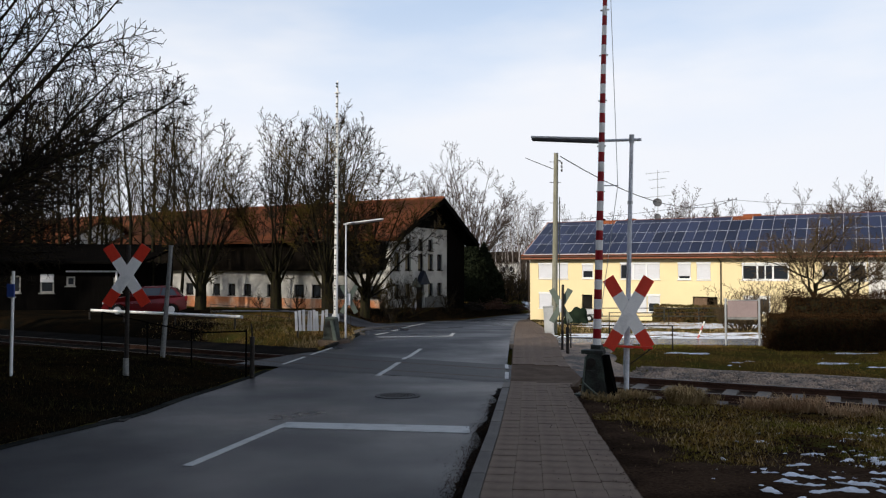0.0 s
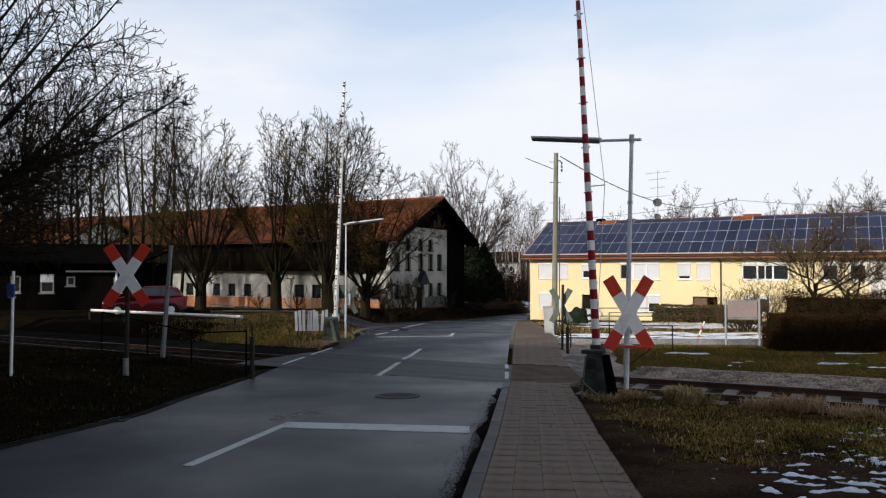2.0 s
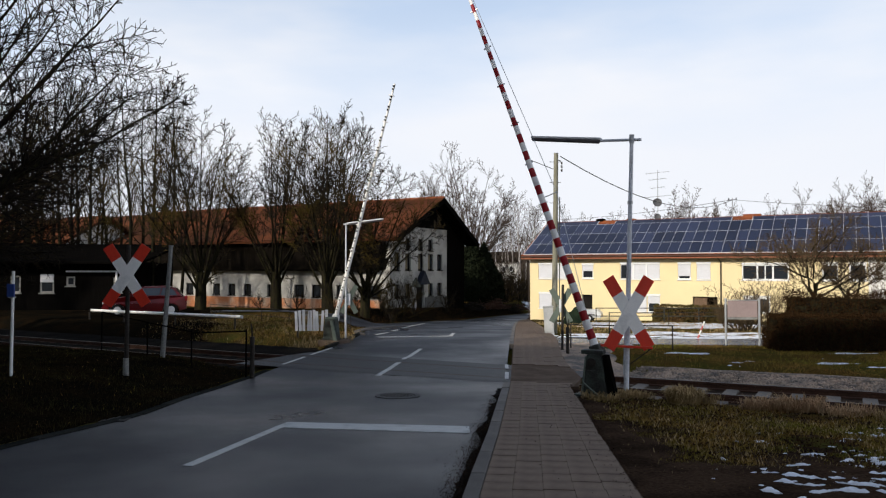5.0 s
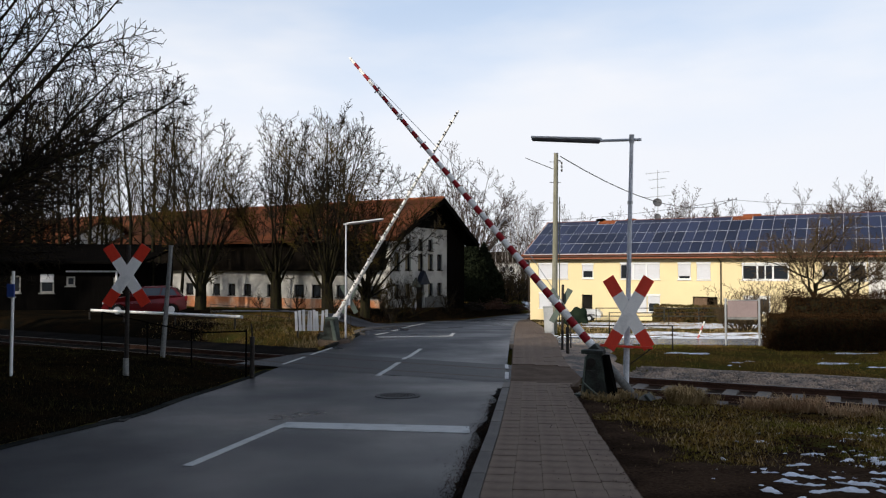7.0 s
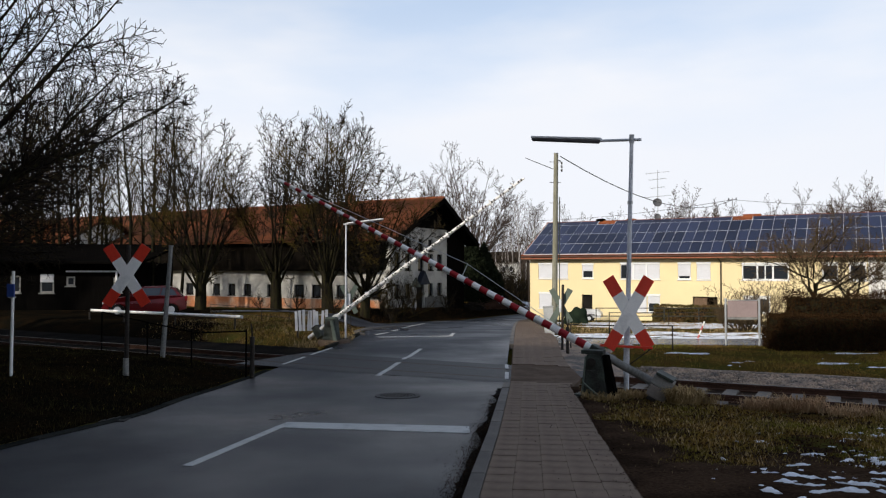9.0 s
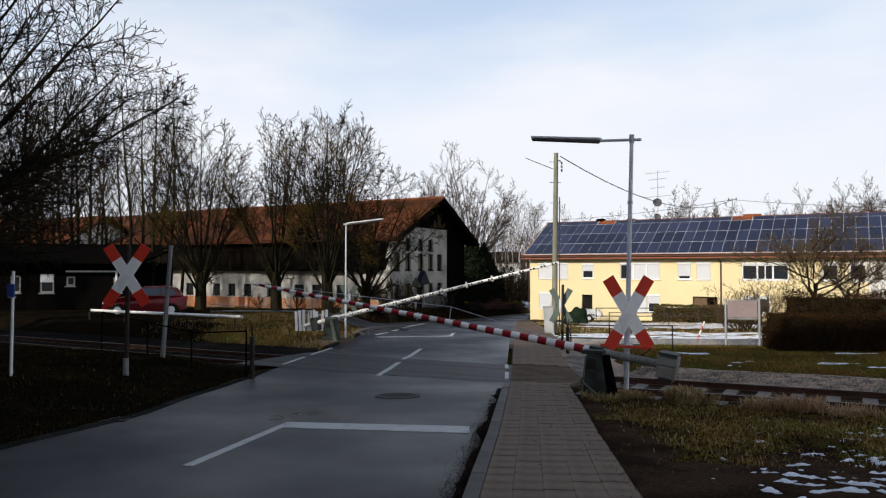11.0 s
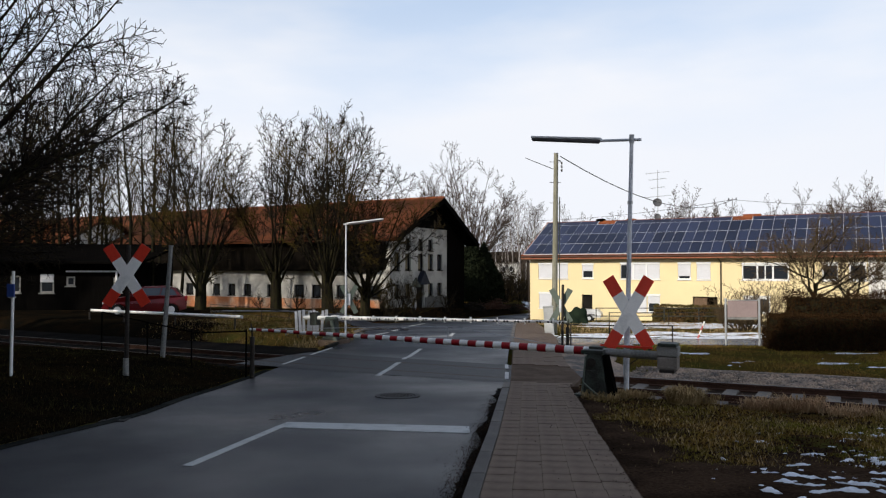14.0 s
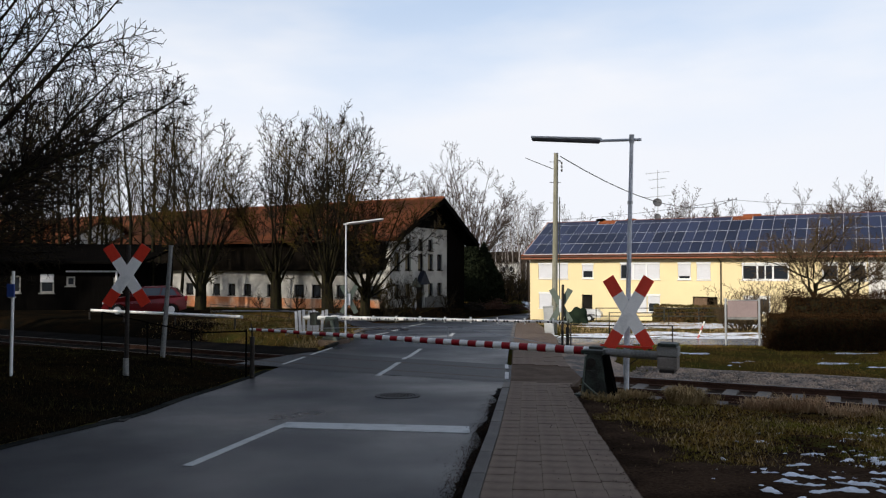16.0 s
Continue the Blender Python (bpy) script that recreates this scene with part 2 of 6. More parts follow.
def tubebm(*a, **k):
    return tube(bmesh.new(), *a, **k)


def prism(bm, outline, y0, y1):
    """A closed outline in x and z, drawn out along y."""
    a = [bm.verts.new((x, y0, z)) for x, z in outline]
    b = [bm.verts.new((x, y1, z)) for x, z in outline]
    bm.faces.new(a)
    bm.faces.new(b[::-1])
    for i in range(len(a)):
        j = (i + 1) % len(a)
        bm.faces.new((a[j], a[i], b[i], b[j]))
    bmesh.ops.recalc_face_normals(bm, faces=bm.faces[:])
    return bm


def wall_mesh(length, z0, z1, thick, holes):
    """A wall along x with its face at y = 0 and its back at y = thick; holes (x0, x1, z0, z1) go through."""
    xs = sorted({0.0, length, *[h[0] for h in holes], *[h[1] for h in holes]})
    zs = sorted({z0, z1, *[h[2] for h in holes], *[h[3] for h in holes]})
    vs, fs, idx = [], [], {}

    def v(x, y, z):
        key = (round(x, 4), round(y, 4), round(z, 4))
        if key not in idx:
            idx[key] = len(vs)
            vs.append(key)
        return idx[key]

    def solid(i, j):
        if not (0 <= i < len(xs) - 1 and 0 <= j < len(zs) - 1):
            return False
        cx, cz = (xs[i] + xs[i + 1]) / 2, (zs[j] + zs[j + 1]) / 2
        return not any(h[0] < cx < h[1] and h[2] < cz < h[3] for h in holes)
    t = thick
    for i in range(len(xs) - 1):
        for j in range(len(zs) - 1):
            if not solid(i, j):
                continue
            a, b, c, d = xs[i], xs[i + 1], zs[j], zs[j + 1]
            fs.append((v(a, 0, c), v(b, 0, c), v(b, 0, d), v(a, 0, d)))
            fs.append((v(a, t, d), v(b, t, d), v(b, t, c), v(a, t, c)))
            if not solid(i - 1, j):
                fs.append((v(a, 0, d), v(a, t, d), v(a, t, c), v(a, 0, c)))
            if not solid(i + 1, j):
                fs.append((v(b, 0, c), v(b, t, c), v(b, t, d), v(b, 0, d)))
            if not solid(i, j - 1):
                fs.append((v(a, 0, c), v(a, t, c), v(b, t, c), v(b, 0, c)))
            if not solid(i, j + 1):
                fs.append((v(a, 0, d), v(b, 0, d), v(b, t, d), v(a, t, d)))
    return vs, fs


def lerp(x, ks):
    if x <= ks[0][0]:
        return ks[0][1]
    for (a, b), (c, d) in zip(ks, ks[1:]):
        if x <= c:
            return b + (d - b) * (x - a) / (c - a)
    return ks[-1][1]


def smooth(a, b, x):
    t = min(1, max(0, (x - a) / (b - a)))
    return t * t * (3 - 2 * t)


# ---- the lie of the land ----
FALL = [(-60.0, 2.6), (0.0, 0.0), (12.5, -0.545), (14.5, -0.66), (16.5, -0.755), (19.0, -0.81), (26.0, -0.82), (32.0, -1.05), (40.0, -1.45), (65.0, -2.85), (90.0, -3.6), (150.0, -4.5), (400.0, -5.0), (6000.0, -5.0)]
KERB_R = [(-40, -0.9), (0, -0.5), (6.3, 0.18), (8.84, 0.52), (11.34, 0.82), (15.93, 1.36), (19.69, 1.73), (30.22, 2.83), (39.18, 3.76), (48.87, 4.88), (58.85, 6.1), (70.7, 8.42), (80, 13), (100, 24)]
KERB_L = [(-40, -6.6), (0, -5.6), (8.33, -5.03), (9.28, -4.75), (10.69, -4.4), (13.09, -4.38), (17.85, -4.19), (18.72, -4.11), (23.09, -3.55), (26.18, -3.22), (29.32, -3.26), (36, -3.6), (44, -3.7), (48, -3.4), (52, -2.6), (56, -1.1), (62, 0.8), (70, 3.8), (77, 6.7), (81, 8.4), (100, 18)]
PAVE_R = [(-40, 0.7), (0, 1.3), (6.3, 1.68), (9.21, 1.96), (14.01, 2.46), (15.93, 3.02), (19.69, 3.28), (26.18, 4.07), (37.19, 5.06), (45.07, 5.79), (62, 7.3), (65, 7.65), (80, 15.6), (100, 27)]
LIFT = [(-40, 0.6), (0, 0.35), (14, 0.36), (18, 0.3), (24, 0.15), (29, 0.25), (33, 0.45), (38, 0.75), (60, 0.95), (90, 1.2), (200, 1.5), (6000, 0)]
TRACK_Y, TRACK_X, TRACK_A = 15.65, 4.02, radians(29.3)
E1 = Vector((math.cos(TRACK_A), -math.sin(TRACK_A), 0))
E2 = Vector((math.sin(TRACK_A), math.cos(TRACK_A), 0))


def off_track(x, y):
    return (x - TRACK_X) * E2.x + (y - TRACK_Y) * E2.y


def fall(y):
    return lerp(y, FALL)


def land(x, y):
    """The height of the ground."""
    z = fall(y)
    left = lerp(y, KERB_L) - x
    if left > 0:
        z += lerp(y, LIFT) * smooth(0.3, 3.2, left)
    d = off_track(x, y)
    if -3 < d < 5 and (left > 0 or x > lerp(y, PAVE_R)):
        deep = smooth(0.1, 0.9, max(left, x - lerp(y, PAVE_R)))
        brink = lerp(x, [(3.4, 3.0), (4.6, 4.5)])
        z += deep * (rail_height(x) - 0.36 - z) * (1 - smooth(brink - 1.6, brink, -d)) * (1 - smooth(2.6, 4.4, d))
    return z


def rail_height(x):
    return lerp(x, [(-30, -0.95), (-6, -0.85), (-2, -0.805), (2.5, -0.765), (8, -0.69), (30, -0.5)])


def rail_z(s):
    return rail_height(TRACK_X + math.cos(TRACK_A) * s)


# ---- ground, road, pavement ----
def steps(a, b, n):
    return [a + (b - a) * i / n for i in range(n)]


def turf(x, y):
    """The ground's height with its small bumps."""
    z = land(x, y)
    if y < 90 and abs(x) < 45:
        z += 0.05 * noise.noise((x * 0.5, y * 0.5, 3)) + 0.022 * noise.noise((x * 2.1, y * 2.1, 9))
    return z


def ground_sheet():
    xs = [-3000, -1200, -500, -250, -140, -90, -65] + steps(-50, -14, 45) + steps(-14, 16, 100) + steps(16, 46, 36) + [46, 60, 85, 130, 250, 500, 1200, 3000]
    ys = [-3000, -900, -300, -120, -60, -40, -25, -15, -8, -3] + steps(0, 34, 113) + steps(34, 90, 84) + [90, 105, 130, 170, 230, 320, 500, 900, 1800, 4500]
    vs, fs = [], []
    for y in ys:
        for x in xs:
            l, r = lerp(y, KERB_L), lerp(y, PAVE_R)
            z = land(x, y)
            if l - 0.05 < x < r + 0.05 and y < 100:
                z = fall(y) - 0.12
            else:
                z = turf(x, y)
            vs.append((x, y, z))
    w = len(xs)
    for j in range(len(ys) - 1):
        for i in range(w - 1):
            a = j * w + i
            fs.append((a, a + 1, a + w + 1, a + w))
    ob = part("ground", (vs, fs), GRASS, smooth=True)
    tagged(ob, "rough winter grass and bare soil sloping down to the houses", "ground", kind="structure")
    return ob


def strip(name, left, right, y0, y1, lift, material, step=0.5, cols=6, thick=0.0):
    """A strip of ground between two edge lines, as one sheet."""
    vs, fs = [], []
    n = int((y1 - y0) / step)
    for j in range(n + 1):
        y = y0 + (y1 - y0) * j / n
        a, b = left(y), right(y)
        for i in range(cols + 1):
            vs.append((a + (b - a) * i / cols, y, fall(y) + lift))
        if thick:
            vs[-cols - 1:] = [(a, y, fall(y) + lift - thick)] + vs[-cols - 1:] + [(b, y, fall(y) + lift - thick)]
    w = cols + 1 + (2 if thick else 0)
    for j in range(n):
        for i in range(w - 1):
            a = j * w + i
            fs.append((a, a + 1, a + w + 1, a + w))
    return part(name, (vs, fs), material)


ground_sheet()
kl, kr, pr = (lambda y: lerp(y, KERB_L)), (lambda y: lerp(y, KERB_R)), (lambda y: lerp(y, PAVE_R))
road = tagged(strip("road", kl, kr, -40, 100, 0.0, ASPHALT, cols=8), "dark damp asphalt village road with a slight fall", "road", kind="structure")


def side_road():
    """The mouth of a side road beyond the crossing, opening to the left."""
    vs, fs = [], []
    rows = [(-3.2, 34.5, 46), (-4.3, 36, 44.6), (-6, 37.0, 43.6), (-8, 37.8, 43.2), (-12, 38.6, 43.0), (-20, 39.4, 43.4), (-40, 40.5, 44)]
    n = 10
    for x, a, b in rows:
        for i in range(n + 1):
            y = a + (b - a) * i / n
            vs.append((x, y, land(x, y) + 0.06 if x < -4.2 else fall(y) + 0.004))
    for j in range(len(rows) - 1):
        for i in range(n):
            a = j * (n + 1) + i
            fs.append((a, a + 1, a + n + 2, a + n + 1))
    tagged(part("side_road", (vs, fs), ASPHALT), "asphalt side road joining beyond the crossing", "road", kind="structure")


side_road()


def crossing_band():
    """The darker asphalt between and beside the rails, with the rail grooves."""
    vs, fs = [], []
    offs = [-1.55, -0.79, -0.70, 0.66, 0.75, 1.5]
    n = 26
    for i in range(n + 1):
        s = -10.0 + 8.9 * i / n
        for o in offs:
            p = Vector((TRACK_X, TRACK_Y, 0)) + E1 * s + E2 * o
            vs.append((p.x, p.y, max(fall(p.y), rail_z(s)) + 0.008 + 0.005 * noise.noise((s * 2, o, 0))))
    w = len(offs)
    for i in range(n):
        for j in range(w - 1):
            a = i * w + j
            fs.append((a, a + 1, a + w + 1, a + w))
    cs = part("crossing_surface", (vs, fs), [BAND, RAIL])
    for i, f in enumerate(cs.data.polygons):
        f.material_index = 1 if i % (w - 1) in (1, 3) else 0
    tagged(cs, "darker asphalt infill across the rails", "road", kind="structure")


crossing_band()


def mark(name, pts, label):
    """A road marking: an outline of ground points, laid a little proud of the asphalt."""
    n = len(pts) // 2
    rows = list(zip(pts[:n], pts[:n - 1:-1]))
    vs, fs = [], []
    for a, b in rows:
        for (x, y), dz in ((a, -0.02), (a, 0.0), (b, 0.0), (b, -0.02)):
            d = off_track(x, y)
            top = max(fall(y), rail_height(x) + 0.012 if -1.6 < d < 1.6 and y > 14 else -9)
            vs.append((x, y, top + (0.018 if -1.75 < d < 1.75 and y > 14 else 0.008) + dz * 0.5))
    for i in range(n - 1):
        for j in range(3):
            a = i * 4 + j
            fs.append((a, a + 1, a + 5, a + 4))
    return tagged(part(name, (vs, fs), PAINT), label, "road marking", "road markings", "structure")


def line_mark(p, q, w, name="centre_line", label="worn white painted line on the asphalt"):
    p, q = Vector(p), Vector(q)
    d = (q - p).normalized()
    n = Vector((-d.y, d.x)) * w / 2
    k = max(2, int((q - p).length / 0.4))
    a = [p + (q - p) * i / k + n for i in range(k + 1)]
    b = [p + (q - p) * i / k - n for i in range(k, -1, -1)]
    return mark(name, [tuple(v) for v in a + b], label)


STOP = [(-2.17, 10.13), (-2.12, 9.7), (0.34, 9.28), (0.35, 9.79)]
mark("stop_line", [tuple(Vector(STOP[0]).lerp(Vector(STOP[3]), i / 8)) for i in range(9)] + [tuple(Vector(STOP[2]).lerp(Vector(STOP[1]), i / 8)) for i in range(9)], "worn white stop line before the crossing")
line_mark((-2.6, 7.46), (-2.13, 10.0), 0.11)
line_mark((-1.49, 16.65), (-1.16, 19.2), 0.12)
line_mark((-1.08, 19.8), (-0.7, 22.76), 0.12)
line_mark((-4.16, 18.98), (-3.9, 20.6), 0.07, "edge_line")
line_mark((-3.82, 21.1), (-3.51, 23.09), 0.07, "edge_line")
line_mark((1.38, 15.9), (1.50, 17.2), 0.085, "edge_line")
line_mark((1.55, 17.8), (1.64, 18.9), 0.085, "edge_line")
line_mark((-2.44, 27.27), (0.35, 28.05), 0.3, "stop_line", "thin white stop line beyond the crossing")
line_mark((0.28, 28.05), (0.44, 30.22), 0.14)
line_mark((-2.68, 28.88), (-2.33, 30.71), 0.12)
line_mark((-2.23, 31.7), (-2.09, 33.78), 0.12)
line_mark((-1.99, 36.27), (-1.2, 46.89), 0.12)
line_mark((-0.61, 55.99), (2.61, 51.05), 0.4, "stop_line", "far white stop line on the road")


def manhole():
    z = fall(12.95)
    m = thing("manhole_cover", pose(-0.8, 12.95, z + 0.004, math.degrees(math.atan(-0.042)), 0, 0), "round cast-iron manhole cover set in the asphalt", "manhole cover")
    bm = bmesh.new()
    bmesh.ops.create_cone(bm, cap_ends=True, segments=40, radius1=0.30, radius2=0.30, depth=0.02)
    for i in range(-4, 5):
        for j in range(-4, 5):
            if math.hypot(i, j) < 4.4 and (i + j) % 2 == 0:
                box(bm, i * 0.06 - 0.02, i * 0.06 + 0.02, j * 0.06 - 0.02, j * 0.06 + 0.02, 0.01, 0.017)
    part("lid", bm, mat("cast iron", (0.026, 0.023, 0.022), 0.6, 0.3, scale=8, vary=0.3), m)
    bm = bmesh.new()
    vs = []
    for r in (0.315, 0.40):
        for z0 in (-0.01, 0.012):
            vs.append([bm.verts.new((r * math.cos(a), r * math.sin(a), z0)) for a in steps(0, 2 * math.pi, 40)])
    for i in range(40):
        j = (i + 1) % 40
        for a, b in ((vs[1], vs[3]), (vs[0], vs[1]), (vs[3], vs[2])):
            bm.faces.new((a[i], b[i], b[j], a[j]))
    bmesh.ops.recalc_face_normals(bm, faces=bm.faces[:])
    part("frame_ring", bm, mat("dark manhole ring", (0.022, 0.022, 0.024), 0.6, scale=5), m)


manhole()


def track():
    """Rails on sleepers in ballast, on both sides of the road."""
    vs, fs = [], []
    n = 90
    for i in range(n + 1):
        s = -60 + 90 * i / n
        for o, h in ((-2.4, -0.16), (-2.0, -0.03), (-1.2, 0.0), (0, 0.025), (1.2, 0.0), (2.8, 0.09), (4.1, 0.03)):
            p = Vector((TRACK_X, TRACK_Y, 0)) + E1 * s + E2 * o
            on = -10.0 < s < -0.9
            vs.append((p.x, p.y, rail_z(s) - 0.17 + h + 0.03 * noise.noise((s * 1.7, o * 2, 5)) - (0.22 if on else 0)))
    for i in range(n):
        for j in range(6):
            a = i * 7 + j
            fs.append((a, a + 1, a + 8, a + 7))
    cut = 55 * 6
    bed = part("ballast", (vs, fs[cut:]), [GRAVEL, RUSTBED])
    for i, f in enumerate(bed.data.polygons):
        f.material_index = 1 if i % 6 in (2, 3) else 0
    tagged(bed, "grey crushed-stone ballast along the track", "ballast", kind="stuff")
    # left of the road the ballast is coloured dark for its shade
    tagged(part("ballast", (vs, fs[:cut]), SHADEBALLAST), "ballast of the left track, shade put in its colour", "ballast", kind="stuff")
    prof = [(-0.065, -0.15), (0.065, -0.15), (0.065, -0.135), (0.012, -0.12), (0.012, -0.045), (0.036, -0.035), (0.036, 0), (-0.036, 0), (-0.036, -0.035), (-0.012, -0.045), (-0.012, -0.12), (-0.065, -0.135)]
    for o in (-0.7525, 0.7525):
        vs, fs = [], []
        ss = steps(-60, 30, 60) + [30]
        for s in ss:
            p = Vector((TRACK_X, TRACK_Y, 0)) + E1 * s + E2 * o
            for a, h in prof:
                vs.append((p.x + E2.x * a, p.y + E2.y * a, rail_z(s) + h))
        k = len(prof)
        for i in range(len(ss) - 1):
            for j in range(k):
                a, b = i * k + j, i * k + (j + 1) % k
                fs.append((a, b, b + k, a + k))
        rail = part("rail", (vs, fs), [RAIL, RAILTOP])
        for i, f in enumerate(rail.data.polygons):
            if i % k == 6:
                f.material_index = 1
        tagged(rail, "rusty steel rail with a worn running surface", "rail", "rails of the track", "structure")
    bm = boxbm(-0.13, 0.13, -1.25, 1.25, -0.16, 0.0, bevel=0.02)
    first = dark = None
    for i in range(130):
        s = -52 + 0.62 * i
        if -9.9 < s < -1.2:
            continue
        p = Vector((TRACK_X, TRACK_Y, 0)) + E1 * s
        m = pose(p.x, p.y, rail_z(s) - 0.125, 0, 0, -29.3)
        # left sleepers: a copy coloured dark for the shade there
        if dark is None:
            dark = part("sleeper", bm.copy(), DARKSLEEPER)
            tagged(dark, "sleeper bedded in ballast, shade put in its dark colour", "sleeper", "sleepers of the track", "structure")
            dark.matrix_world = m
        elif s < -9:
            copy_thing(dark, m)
        elif first is None:
            first = part("sleeper", bm, SLEEPER)
            tagged(first, "concrete sleeper bedded in ballast", "sleeper", "sleepers of the track", "structure")
            first.matrix_world = m
        else:
            copy_thing(first, m)




track()


def road_kerbs():
    """Kerb stones along both edges of the road, each its own piece."""
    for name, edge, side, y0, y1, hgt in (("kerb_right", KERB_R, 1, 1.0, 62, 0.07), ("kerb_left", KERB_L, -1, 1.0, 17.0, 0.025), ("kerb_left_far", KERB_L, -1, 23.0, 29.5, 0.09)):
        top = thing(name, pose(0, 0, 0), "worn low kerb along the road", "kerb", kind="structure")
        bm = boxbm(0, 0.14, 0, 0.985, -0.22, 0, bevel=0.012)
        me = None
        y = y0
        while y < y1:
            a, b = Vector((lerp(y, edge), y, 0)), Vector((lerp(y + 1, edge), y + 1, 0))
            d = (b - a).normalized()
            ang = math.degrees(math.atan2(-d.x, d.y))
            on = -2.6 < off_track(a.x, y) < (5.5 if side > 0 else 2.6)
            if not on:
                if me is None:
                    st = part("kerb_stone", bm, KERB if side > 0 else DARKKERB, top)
                    me = st.data
                else:
                    st = new("kerb_stone", me)
                    st.parent = top
                z = fall(y) + hgt * random.uniform(0.9, 1.1)
                st.matrix_basis = pose(a.x - (0.14 if side < 0 else 0), y, z, math.degrees(math.atan2(fall(y + 1) - fall(y), 1)), random.uniform(-1, 1), ang)
            y += 0.99 * d.y


def curved_kerb():
    """Pale kerb stones round the corner of the side road."""
    path = [(-3.15, 28.6), (-3.45, 29.4), (-3.60, 30.4), (-3.62, 31.8), (-3.55, 33.4), (-3.35, 35.0), (-3.0, 36.2), (-2.4, 37.2)]
    top = thing("kerb_corner", pose(0, 0, 0), "pale curved kerb round the corner of the side road", "kerb", kind="structure")
    me = None
    for (xa, ya), (xb, yb) in zip(path, path[1:]):
        L = math.hypot(xb - xa, yb - ya)
        k = max(1, round(L / 0.8))
        for i in range(k):
            x, y = xa + (xb - xa) * i / k, ya + (yb - ya) * i / k
            if me is None:
                st = part("kerb_stone", boxbm(-0.12, 0.12, 0, 1.0, -0.2, 0, bevel=0.015), KERB, top)
                me = st.data
            else:
                st = new("kerb_stone", me)
                st.parent = top
            st.matrix_basis = pose(x, y, fall(y) + 0.085, math.degrees(math.atan2(fall(y + 1) - fall(y), 1)), 0, math.degrees(math.atan2(xa - xb, yb - ya))) @ Matrix.Diagonal((1, L / k * 0.985, 1, 1))


def pavement():
    base = tagged(strip("pavement", lambda y: lerp(y, KERB_R) + 0.12, pr, -40, 66, 0.035, JOINT, cols=4, thick=0.2), "grey concrete block pavement beside the road", "pavement", kind="structure")
    return base


PAVEMENT = pavement()
tagged(strip("gutter_dirt", lambda y: lerp(y, KERB_R) - 0.10 - 0.13 * noise.noise((0, y * 1.1, 3)) - 0.06 * noise.noise((0, y * 5, 3)), lambda y: lerp(y, KERB_R) + 0.02, 3.0, 14.2, 0.007, GRIT, step=0.12, cols=3), "dark wet grit in the gutter along the kerb", "grit", kind="stuff")


def drain():
    d = thing("storm_drain", pose(-4.75, 10.35, fall(10.35) + 0.004, math.degrees(math.atan(-0.043)), 0, 8), "dark iron storm drain grate beside the kerb", "drain")
    iron = mat("drain iron", (0.016, 0.015, 0.014), 0.6, 0.5, scale=8, vary=0.3)
    part("frame", boxbm(-0.30, 0.30, -0.22, 0.22, -0.03, 0.006, bevel=0.004), iron, d)
    for i in range(7):
        part("bar", boxbm(-0.26 + 0.075 * i, -0.22 + 0.075 * i, -0.18, 0.18, 0.006, 0.014), iron, d)


drain()


# ---- houses ----
TURN = -29.5


def window(parent, x0, x1, z0, z1, style, recess=0.12, frame_mat=None):
    """A window in a wall opening: frame, panes or a roller shutter. Faces -y."""
    W, Hh, t = x1 - x0, z1 - z0, 0.09
    fm = frame_mat or FRAMEW
    bm = bmesh.new()
    for a in ((0, W, 0, t), (0, W, Hh - t, Hh), (0, t, t, Hh - t), (W - t, W, t, Hh - t)):
        box(bm, a[0], a[1], recess - 0.06, recess + 0.02, a[2], a[3])
    w = part("window", bm, fm, parent)
    w.matrix_basis = pose(x0, 0, z0)
    part("sill", boxbm(-0.06, W + 0.06, -0.07, 0.1, -0.07, -0.004), fm, w)
    gap = {"shut": 0.0, "gap": 0.22, "half": 0.55, "glass": 1.0, "dark": 1.0}[style] * Hh
    if gap:
        part("pane", boxbm(t, W - t, recess - 0.02, recess, t, max(gap, t + 0.05) if gap < Hh else Hh - t), GLASS if style != "dark" else DARKIN, w)
    if gap < Hh:
        a0 = max(gap, 0.02)
        k = max(3, int((Hh - a0) / 0.11))
        outline = [(recess - 0.05, a0), (recess - 0.05, Hh - 0.01)]
        for i in range(k, 0, -1):
            za, zb = a0 + (Hh - 0.01 - a0) * i / k, a0 + (Hh - 0.01 - a0) * (i - 1) / k
            outline += [(recess - 0.092, za - 0.004), (recess - 0.10, za - 0.02), (recess - 0.10, zb + 0.012)]
        bm = prism(bmesh.new(), outline, -W + 0.03, -0.03)
        bmesh.ops.rotate(bm, verts=bm.verts, matrix=Matrix.Rotation(radians(90), 3, "Z"))
        part("shutter", bm, SHUTTER, w, "closed white roller shutter")
    if style == "glass" and W > 1.2:
        part("mullion", boxbm(W / 2 - 0.04, W / 2 + 0.04, recess - 0.05, recess - 0.01, t, Hh - t), fm, w)
    return w


def roof_plane(p, q, r, thick=0.16):
    """A slab from eave corner p along the eave to q and up to the ridge corner r."""
    p, q, r = Vector(p), Vector(q), Vector(r)
    s = q + (r - p)
    n = (q - p).cross(r - p).normalized() * thick
    if n.z > 0:
        n = -n
    vs = [p, q, s, r, p + n, q + n, s + n, r + n]
    fs = [(0, 1, 2, 3), (7, 6, 5, 4), (4, 5, 1, 0), (5, 6, 2, 1), (6, 7, 3, 2), (7, 4, 0, 3)]
    return [tuple(v) for v in vs], fs


